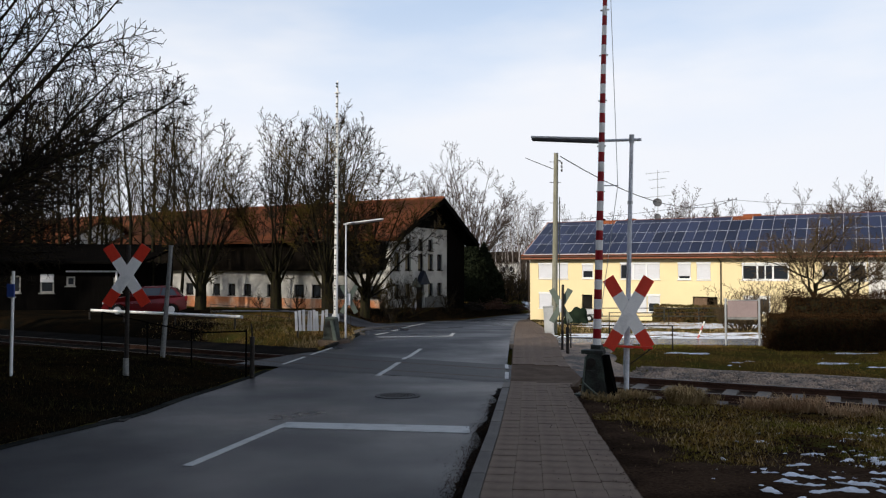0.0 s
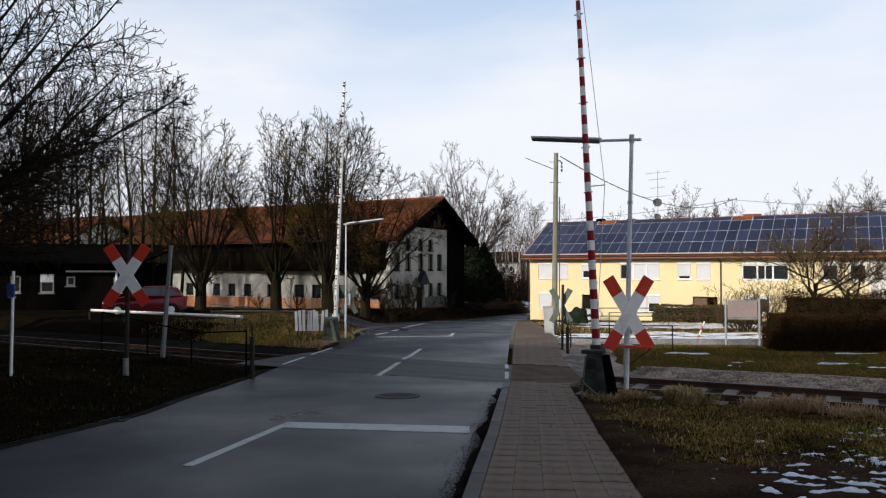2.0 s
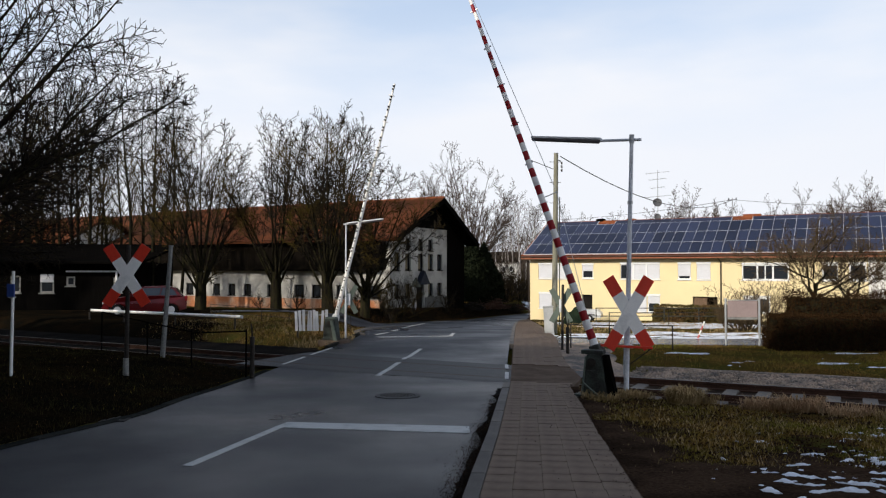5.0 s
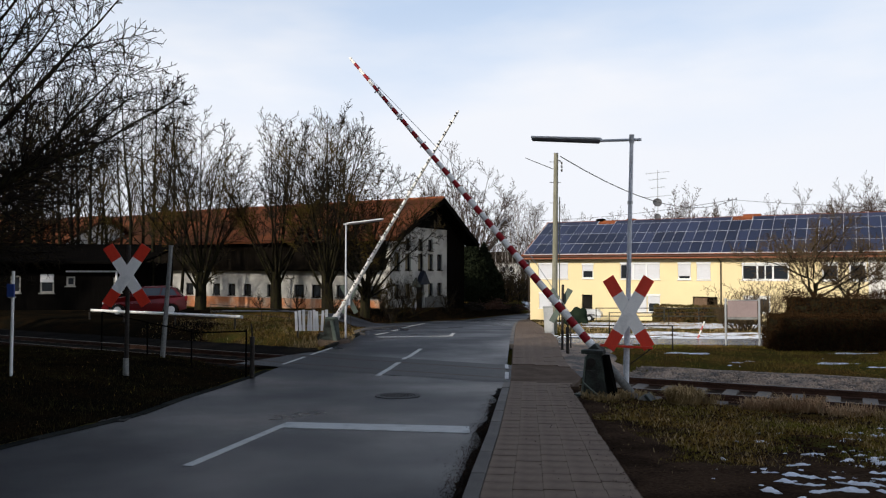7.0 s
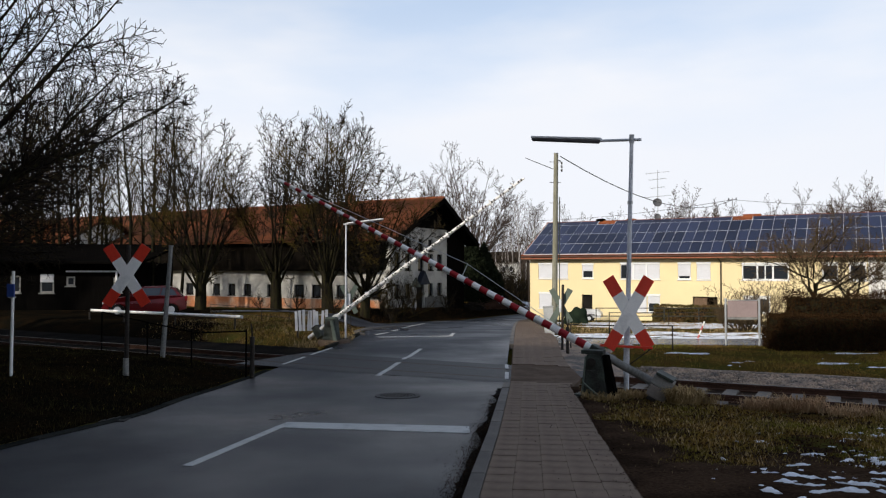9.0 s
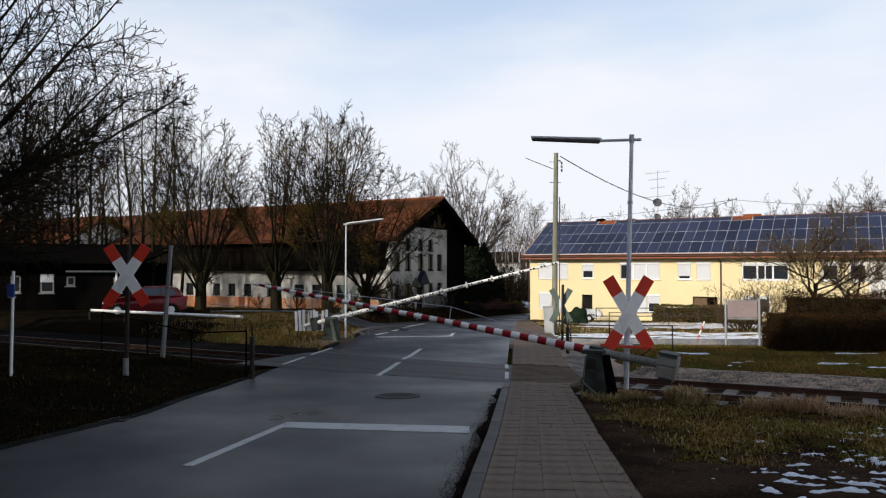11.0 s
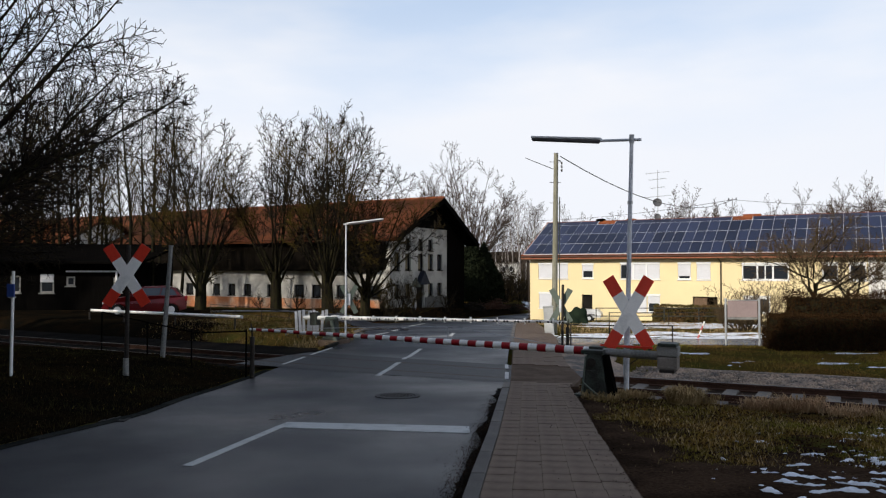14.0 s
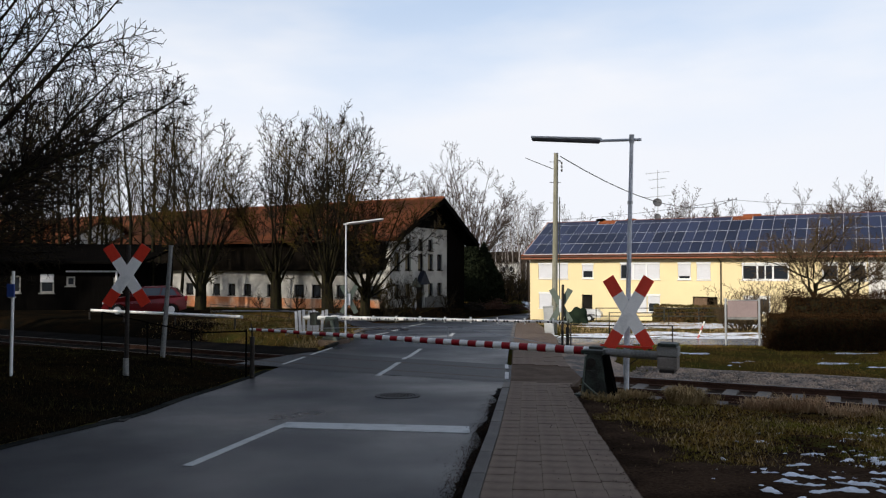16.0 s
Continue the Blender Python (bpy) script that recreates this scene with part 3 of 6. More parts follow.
def roof_courses(parent, p, q, r, material, course=0.36, width=0.24, lift=0.02):
    """Tile courses as one mesh of overlapping slightly uneven rows on a roof slope."""
    p, q, r = Vector(p), Vector(q), Vector(r)
    along, up = q - p, r - p
    L, U = along.length, up.length
    a, u = along / L, up / U
    n = a.cross(u).normalized()
    if n.z < 0:
        n = -n
    vs, fs = [], []
    rows, cols = int(U / course), int(L / width)
    for j in range(rows):
        for i in range(cols):
            d = random.uniform(0, 0.012)
            b = len(vs)
            for s, h, k in ((0.0, 0.0, 0.05), (0.5, 0.0, 0.075), (1.0, 0.0, 0.05)):
                o = p + a * ((i + s) * L / cols)
                vs.append(tuple(o + u * (j * U / rows - 0.03) + n * (lift + k + d)))
                vs.append(tuple(o + u * ((j + 1) * U / rows) + n * (lift + k - 0.045 + d)))
            fs += [(b, b + 2, b + 3, b + 1), (b + 2, b + 4, b + 5, b + 3)]
    return tagged(part("tiling", (vs, fs), material, parent), kind="stuff")


def yellow_house():
    h = thing("row_house", pose(7.76, 65, 0, 0, 0, TURN), "long yellow two-storey row house with solar panels over its red roof", "house")
    Z0, Z1, L, D = -3.3, 2.72, 34.0, 11.3
    holes = [(0.8, 3.53, 0.82, 2.06, "shut"), (4.8, 5.8, 0.86, 2.0, "half"), (8.13, 11.37, 0.82, 2.06, "shut"), (12.8, 13.8, 0.82, 2.06, "gap"), (14.25, 15.3, 0.82, 2.06, "shut"),
             (17.6, 20.9, 0.82, 2.0, "glass"), (23.1, 24.15, 0.82, 2.0, "glass"), (24.85, 25.93, 0.82, 2.0, "glass"),
             (0.85, 2.3, -1.77, -0.52, "shut"), (8.95, 10.3, -1.9, -0.54, "shut"), (10.36, 11.37, -1.9, -0.54, "half"), (17.7, 19.6, -1.7, -0.54, "glass"), (28.5, 30.0, 0.82, 2.0, "glass")]
    openings = [x[:4] for x in holes] + [(4.78, 5.7, -2.85, -0.53), (13.93, 15.8, -2.85, -0.53)]
    front = part("wall", wall_mesh(26.05, Z0, Z1, 0.32, [o for o in openings if o[1] < 26.1]), YELLOW, h, "pale yellow rendered front")
    wh = part("wall", wall_mesh(L - 26.05, Z0, Z1, 0.32, [(a - 26.05, b - 26.05, c, d) for a, b, c, d in openings if a > 26]), OFFWHITE, h, "off-white rendered end house")
    wh.location.x = 26.05
    bm = bmesh.new()
    prism(bm, [(0.02, Z0), (D - 0.3, Z0), (D - 0.3, Z1), (D / 2, Z1 + 3.05), (0.02, Z1)], 0, 0.3)
    for x in (0.3, L):
        g = part("gable_wall", bm.copy() if x < 1 else bm, YELLOW if x < 1 else OFFWHITE, h)
        g.matrix_basis = pose(x, 0.3, 0, 0, 0, 90)
    part("rear_wall", boxbm(0, L, D - 0.3, D, Z0, Z1), YELLOW, h)
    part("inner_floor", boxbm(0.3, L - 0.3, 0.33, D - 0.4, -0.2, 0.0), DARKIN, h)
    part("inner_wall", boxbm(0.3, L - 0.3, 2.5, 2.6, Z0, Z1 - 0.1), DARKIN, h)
    ov, ey, ez, rz = 0.6, -0.62, 2.78, 6.0
    for k, y in enumerate((ey, D - ey)):
        roof = part("roof", roof_plane((-ov, y, ez), (L + 0.5, y, ez), (-ov, D / 2, rz)), TILE, h)
        if k == 0:
            roof_courses(roof, (-ov, y, ez), (L + 0.5, y, ez), (-ov, D / 2, rz), TILE, course=0.4, width=0.33)
            front_roof = roof
    bm = bmesh.new()
    box(bm, -ov, L + 0.5, ey - 0.03, ey + 0.02, ez - 0.26, ez - 0.02)
    part("fascia", bm, FASCIA, h, "rust-brown eave board")
    part("soffit", boxbm(-ov, L + 0.5, ey + 0.03, -0.003, ez - 0.26, ez - 0.20), DARKWOOD, h)
    bm = bmesh.new()
    tube(bm, (-ov, ey - 0.09, ez - 0.05), (L + 0.5, ey - 0.09, ez - 0.05), 0.075, n=10)
    part("gutter", bm, mat("brown gutter metal", (0.09, 0.045, 0.032), 0.5, 0.3, scale=3, vary=0.15), h)
    for x in (-0.08, 16.07):
        bm = bmesh.new()
        tube(bm, (x - 0.25, ey - 0.05, ez - 0.12), (x, -0.08, ez - 0.55), 0.05, n=8)
        tube(bm, (x, -0.08, ez - 0.53), (x, -0.08, Z0 + 0.4), 0.05, n=8)
        part("downpipe", bm, mat("dark brown pipe", (0.07, 0.05, 0.04), 0.5, 0.3, scale=3), h)
    for x0, x1, z0, z1, st in holes:
        w = window(h, x0, x1, z0, z1, st)
        if x1 - x0 > 2.4:
            for k in range(1, 3 if x1 - x0 > 3 else 2):
                d = (x1 - x0) * k / (3 if x1 - x0 > 3 else 2)
                part("mullion", boxbm(d - 0.06, d + 0.06, -0.02, 0.14, 0, z1 - z0), FRAMEW, w)
        part("shutter_box", boxbm(-0.03, x1 - x0 + 0.03, -0.035, 0.06, z1 - z0 + 0.004, z1 - z0 + 0.16), FRAMEW, w)
    # dark half-open casement of the wide window
    part("casement", boxbm(8.2, 8.9, -0.012, 0.05, 0.9, 1.98), GLASS, h)
    part("door", boxbm(4.85, 5.65, 0.2, 0.25, -2.85, -0.6), DARKIN, h, "near-black slab in the doorway")
    part("garage_door", boxbm(13.98, 15.0, 0.18, 0.22, -2.85, -0.58), mat("brown slatted wood", (0.16, 0.10, 0.06), 0.7, scale=2, stretch=(8, 1, 1)), h)
    part("door_step", boxbm(4.5, 6.0, -0.9, -0.01, -2.95, -2.8, bevel=0.02), CONCRETE, h)
    # solar modules, three upright rows and one row lying
    up = Vector((0, D / 2 - ey, rz - ez))
    U = up.length
    u = up / U
    n = Vector((0, -u.z, u.y))
    pitch = math.degrees(math.atan2(u.z, u.y))
    def module(w, l):
        bm = boxbm(0.012, w - 0.012, 0.012, l - 0.012, -0.03, 0.004)
        return bm
    field = part("panel_field", boxbm(0, 1, 0, 1, 0, 1), ALU, h, "aluminium mounting rails")
    bm = bmesh.new()
    field.data.clear_geometry()
    box(bm, -0.3, 33.2, 0.05, 0.062, 0.02, 0.115)
    for j in range(1, 4):
        y = 0.06 + 2.02 * j
        part("mounting_rail", boxbm(-0.3, 33.2, y - 0.035, y + 0.035, 0.06, 0.115), ALU, field)
    bm.to_mesh(field.data)
    field.matrix_basis = pose(0, ey, ez + 0.06, pitch)
    me = mel = fr = None
    W = 0.828
    for j in range(4):
        for i in range(40 if j < 3 else 20):
            ww, ll = (W, 1.99) if j < 3 else (2 * W, 0.72)
            x = -0.35 + i * ww
            if j == 3 and (i in (3, 10) or x > 33):
                continue
            if j < 3:
                if me is None:
                    p = part("solar_panel", module(W, 1.99), PANEL, field)
                    me = p.data
                else:
                    p = new("solar_panel", me)
                    p.parent = field
            else:
                if mel is None:
                    p = part("solar_panel", module(2 * W, 0.72), PANEL, field)
                    mel = p.data
                else:
                    p = new("solar_panel", mel)
                    p.parent = field
            p.location = (x, 0.06 + 2.02 * j + 0.015, 0.12)
    bm = bmesh.new()
    for i in range(41):
        box(bm, -0.35 + i * W - 0.042, -0.35 + i * W + 0.042, 0.06, 0.06 + 2.02 * 3, 0.07, 0.117)
    for i in range(21):
        box(bm, -0.35 + i * 2 * W - 0.032, -0.35 + i * 2 * W + 0.032, 0.06 + 2.02 * 3, 0.06 + 2.02 * 3 + 0.74, 0.07, 0.117)
    tagged(part("panel_frame", bm, ALU, field, "bright aluminium panel frames"), kind="stuff")
    bm = bmesh.new()
    tube(bm, (-ov, D / 2, rz + 0.03), (L + 0.5, D / 2, rz + 0.03), 0.11, n=8)
    part("ridge_tiles", bm, TILE, h)
    part("chimney", boxbm(4.3, 5.0, D / 2 - 0.1, D / 2 + 0.6, rz - 0.3, rz + 0.32, bevel=0.02), BLACKWOOD, h)
    part("chimney", boxbm(7.1, 7.8, D / 2 + 0.1, D / 2 + 0.8, rz - 0.6, rz + 0.25, bevel=0.02), TILE, h)
    part("chimney", boxbm(17.0, 18.4, D / 2 + 0.1, D / 2 + 0.8, rz - 0.6, rz + 0.30, bevel=0.02), TILE, h)
    # roof mast with dishes and aerial
    ant = part("aerial_mast", tubebm((0, 0, -0.5), (0, 0, 4.4), 0.03, n=6), GALV, h)
    ant.location = (9.9, D / 2 + 0.2, rz + 0.15)
    for z, w in ((4.1, 1.0), (3.5, 0.75), (2.75, 0.6), (1.95, 1.15)):
        bm = tubebm((-w, 0, z), (w, 0, z + 0.12), 0.022, n=5)
        for k in range(5):
            x = -w + 2 * w * k / 4
            tube(bm, (x, -0.25, z + 0.06), (x, 0.25, z + 0.06), 0.012, n=4)
        part("aerial", bm, GALV, ant)
    for z, r in ((1.45, 0.43), (0.15, 0.33)):
        bm = bmesh.new()
        bmesh.ops.create_uvsphere(bm, u_segments=20, v_segments=12, radius=r * 1.3)
        bmesh.ops.delete(bm, geom=[v for v in bm.verts if v.co.z > -r * 0.83], context="VERTS")
        bmesh.ops.translate(bm, verts=bm.verts, vec=(0, 0, r))
        bmesh.ops.solidify(bm, geom=bm.faces[:], thickness=0.02)
        dsh = part("dish", bm, mat("dark dish paint", (0.10, 0.10, 0.105), 0.5, scale=3), ant, "round satellite dish")
        dsh.matrix_basis = pose(0, -0.15, z, 75, 0, 20)
    mast = part("cable_mast", tubebm((0, 0, 0), (0, 0, 1.9), 0.045, n=8), GALV, h)
    mast.location = (16.2, D / 2, rz - 0.2)
    bm = bmesh.new()
    for s in (-0.3, 0.3):
        tube(bm, (0, 0, 1.75), (s, 0, 1.75), 0.025, n=6)
        tube(bm, (s, 0, 1.7), (s, 0, 1.92), 0.045, n=6)
    part("insulator", bm, BLACKWOOD, mast)


yellow_house()


def farmhouse():
    h = thing("farmhouse", pose(-4.37, 60, 0, 0, 0, TURN), "old long farmhouse, white render below dark boards, red tiled roof", "house")
    Z0, L, D = -2.6, 36.0, 13.0
    lower = 1.55
    ws = [(1.0, 2.1), (4.4, 5.5), (7.2, 8.2), (9.1, 10.2), (12.6, 13.4), (15.4, 16.3), (17.4, 18.3), (19.4, 20.3), (23, 24), (27, 28)]
    holes = [(L - b, L - a, -0.78, 0.28) for a, b in ws]
    f = part("wall", wall_mesh(L, Z0, lower, 0.4, holes), FARMWHITE, h, "stained off-white rendered ground floor, tree shade in its colour")
    f.location.x = -L
    for a, b, c, d in holes:
        w = window(h, a - L, b - L, c, d, "glass", 0.2, DARKWOOD)
    part("plinth", boxbm(-L, -0.6, -0.06, -0.004, Z0, -0.95), BRICK, h, "bare orange brick plinth")
    # upper boards
    up = part("upper_wall", boxbm(-L, -0.9, -0.5, 0.2, lower, 4.3), DARKWOOD, h, "dark board upper storey, eave shade in its colour")
    me = None
    for i in range(150):
        if me is None:
            p = part("board", boxbm(0, 0.225, -0.045, 0, 0, 2.7), DARKWOOD, up)
            me = p.data
        else:
            p = new("board", me)
            p.parent = up
        p.location = (-L + 0.235 * i, -0.5 - random.uniform(0, 0.012), lower - 0.05)
    # gable
    gw = [(1.1, 0), (2.8, 0), (4.9, 0), (6.6, 0), (8.25, 0)]
    gh = [(y - 0.42, y + 0.42, -0.75 + 0.0, 0.38) for y, _ in gw if y != 4.9] + [(y - 0.45, y + 0.45, 1.55, 3.0) for y, _ in gw] + [(y - 0.4, y + 0.4, 3.3, 4.3) for y in (2.8, 4.9, 6.6)] + [(4.2, 5.5, -2.2, 0.3)]
    g = part("gable_wall", wall_mesh(9.6, Z0, 4.4, 0.4, gh), FARMWHITE, h, "off-white gable front, tree shade in its colour")
    # black slab stands in for the gable's shaded right end
    part("barn_end", boxbm(-0.4, 0.05, 9.61, D, Z0, 4.4), BLACKWOOD, h, "black gable end slab, shade put in its colour")
    g.matrix_basis = pose(0, 0, 0, 0, 0, 90)
    for a, b, c, d in gh[:-1]:
        w = window(g, a, b, c, d, "glass", 0.2, DARKWOOD)
    part("plinth", boxbm(0.004, 0.07, 5.6, 9.58, Z0, -0.85), mat("dark grey plinth", (0.14, 0.135, 0.125), 0.95, scale=1, vary=0.2), h, "grey rendered plinth")
    porch = part("porch", boxbm(0.01, 0.5, 4.1, 5.6, 0.3, 0.42), mat("dull blue boards", (0.02, 0.024, 0.036), 0.7, scale=2), h, "pointed dark blue porch")
    bm = bmesh.new()
    prism(bm, [(4.0, 0.35), (5.7, 0.35), (4.85, 1.5)], -0.5, -0.01)
    pg = part("porch_gable", bm, MATS["dull blue boards"], porch)
    pg.matrix_basis = pose(0, 0, 0, 0, 0, 90)
    part("door", boxbm(-0.3, -0.25, 4.2, 5.5, -2.2, 0.3), DARKIN, h)
    bm = bmesh.new()
    # dark boards, with the overhang's shadow in their colour too
    prism(bm, [(1.7, 5.3), (D - 1.5, 5.3), (D / 2, 7.5)], -0.02, 0.3)
    tri = part("gable_panel", bm, BLACKWOOD, h, "dark boarded gable triangle, overhang shade in its colour")
    tri.matrix_basis = pose(0, 0, 0, 0, 0, 90)
    band = part("gable_band", prism(bmesh.new(), [(0, 4.402), (9.6, 4.402), (9.6, 5.298), (1.7, 5.298)], -0.0, 0.3), FARMWHITE, h, "off-white gable top, tree shade in its colour")
    band.matrix_basis = pose(0, 0, 0, 0, 0, 90)
    part("barn_end", boxbm(-0.4, 0.05, 9.61, D - 0.6, 4.402, 5.298), BLACKWOOD, h, "black gable end slab, shade put in its colour")
    part("rear_wall", boxbm(-L, 0, D - 0.4, D, Z0, 4.3), OFFWHITE, h)
    part("end_wall", boxbm(-L - 0.3, -L, 0, D, Z0, 4.3), OFFWHITE, h)
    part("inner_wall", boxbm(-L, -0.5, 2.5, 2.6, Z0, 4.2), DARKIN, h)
    oy, ez, rz, ox = 1.25, 4.15, 8.0, 1.5
    for k, y in enumerate((-oy, D + 0.35)):
        roof = part("roof", roof_plane((-L - 1, y, ez), (ox, y, ez), (-L - 1, D / 2, rz), 0.2), FARMTILE, h, "old red clay tile roof")
        if k == 0:
            roof_courses(roof, (-L - 1, y, ez), (ox, y, ez), (-L - 1, D / 2, rz), FARMTILE)
        vs, fs = roof_plane((ox - 0.06, y, ez + 0.02), (ox + 0.03, y, ez + 0.02), (ox - 0.06, D / 2, rz + 0.02), 0.42)
        part("bargeboard", (vs, fs), BLACKWOOD, h)
        # underside coloured black for the shade below the verge
        part("soffit", roof_plane((0.02, y, ez - 0.24), (ox - 0.08, y, ez - 0.24), (0.02, D / 2, rz - 0.24), 0.03), BLACKWOOD, h, "verge soffit boards, shade put in their black colour")
    bm = tubebm((-L - 1, D / 2, rz + 0.03), (ox, D / 2, rz + 0.03), 0.14, n=8)
    part("ridge_tiles", bm, TILE, h)
    part("chimney", boxbm(-9.0, -8.2, D / 2 - 0.8, D / 2, rz - 0.8, rz + 0.75, bevel=0.02), BRICK, h)
    part("lean_to_roof", boxbm(-14.5, -4, -1.0, -0.55, 1.62, 1.72), DARKWOOD, h)


farmhouse()


def barn():
    """A lower barn beyond the farmhouse, and red roofs behind the wood."""
    for x, y, L, D, ez, rz, lab in ((-42.5, 83.5, 14.0, 11.0, 4.0, 8.0, "old barn with a red tiled roof behind bare trees"), (-48, 78, 12.0, 9.0, 4.2, 7.2, "low farm building with a red roof behind the wood"), (-62, 86, 14.0, 9.0, 4.5, 8.0, "far farm building with a red roof behind the wood")):
        b = thing("barn", pose(x, y, 0, 0, 0, TURN), lab, "barn", "farm buildings")
        part("wall", wall_mesh(L, -2.6, ez, 0.3, [(3, 4, 0.2, 1.4), (7, 8, 0.2, 1.4)]), OFFWHITE, b)
        bm = prism(bmesh.new(), [(0, -2.6), (D, -2.6), (D, ez), (D / 2, rz - 0.3), (0, ez)], -0.3, 0)
        for k, xx in enumerate((0.0, L - 0.3)):
            g = part("gable_wall", bm.copy() if k == 0 else bm, OFFWHITE, b)
            g.matrix_basis = pose(xx, 0, 0, 0, 0, 90)
        part("inner_wall", boxbm(0.3, L - 0.3, 2, 2.1, -2.6, ez), DARKIN, b)
        for y2 in (-0.8, D + 0.8):
            r = part("roof", roof_plane((-0.8, y2, ez - 0.1), (L + 0.8, y2, ez - 0.1), (-0.8, D / 2, rz), 0.2), FARMTILE, b)
            if y2 < 0:
                roof_courses(r, (-0.8, y2, ez - 0.1), (L + 0.8, y2, ez - 0.1), (-0.8, D / 2, rz), FARMTILE, course=0.45, width=0.4)


barn()


def shed():
    """A long low wooden shed beside the track, coloured near-black for its shade."""
    x1, y = -18.2, 43.0
    z0 = land(-25, y) - 0.2
    s = thing("shed", pose(x1, y, z0, 0, 0, 3), "long low wooden shed, black shade put in its colour, white framed openings", "shed")
    Hh, D = 3.1, 6.0
    wins = [(6.6, 7.4, 1.3, 2.4), (4.9, 5.5, 1.3, 2.3), (8.1, 8.6, 1.7, 2.25), (10.8, 11.3, 1.3, 2.2)]
    f = part("wall", wall_mesh(12.0, 0, Hh, 0.15, wins), BLACKWOOD, s)
    f.location.x = -12.0
    for a, b, c, d in wins:
        w = window(s, a - 12, b - 12, c, d, "half" if a > 6.5 and a < 7 else "glass", 0.08, PLINTHG)
    part("end_wall", boxbm(-0.15, 0, 0.16, D, 0, Hh), BLACKWOOD, s)
    part("rear_wall", boxbm(-12, 0, D, D + 0.15, 0, Hh), BLACKWOOD, s)
    part("roof", roof_plane((-12.6, -0.9, Hh + 0.12), (0.7, -0.9, Hh + 0.0), (-12.6, D + 0.6, Hh + 1.35), 0.14), BLACKWOOD, s)
    bm = bmesh.new()
    box(bm, -3.9, -0.95, -0.10, -0.02, 2.50, 2.60)
    box(bm, -1.05, -0.95, -0.10, -0.02, 0.3, 2.50)
    part("door_frame", bm, FRAMEW, s, "white painted gate frame")
    me = None
    for i in range(48):
        if me is None:
            p = part("board", boxbm(0, 0.24, -0.025, -0.002, 2.62, Hh), BLACKWOOD, s)
            me = p.data
        else:
            p = new("board", me)
            p.parent = s
        p.location = (-12 + 0.25 * i, -random.uniform(0, 0.01), 0)


shed()


def neighbour_house(x, y, L, D, ez, rz, turn, label):
    """A plain unseen building added behind the camera; its shade lies over the crossing."""
    b = thing("neighbour_house", pose(x, y, land(x + L / 2, y), 0, 0, turn), label, "house", "houses behind the road")
    part("wall", boxbm(0, L, 0, D, -2, ez), PLINTHG, b)
    g = part("gable_wall", prism(bmesh.new(), [(0, ez), (D, ez), (D / 2, rz - 0.2)], -L, 0), PLINTHG, b)
    g.matrix_basis = pose(0, 0, 0, 0, 0, 90)
    for y2 in (-0.6, D + 0.6):
        part("roof", roof_plane((-0.6, y2, ez - 0.3), (L + 0.6, y2, ez - 0.3), (-0.6, D / 2, rz), 0.2), TILE, b)


neighbour_house(-30, -16.0, 34.0, 11.0, 9.5, 14.5, -8, "tall plain grey house with a pitched roof, added for its shade")
neighbour_house(-40, -3.0, 33.7, 11.0, 10.0, 14.4, 0, "long plain grey house with a pitched roof, added for its shade")
# unseen third block, added to keep sun off the left yard
neighbour_house(-49, 2.0, 15.5, 14.0, 11.0, 15.6, 0, "broad plain grey house with a pitched roof, added to shade the yard")


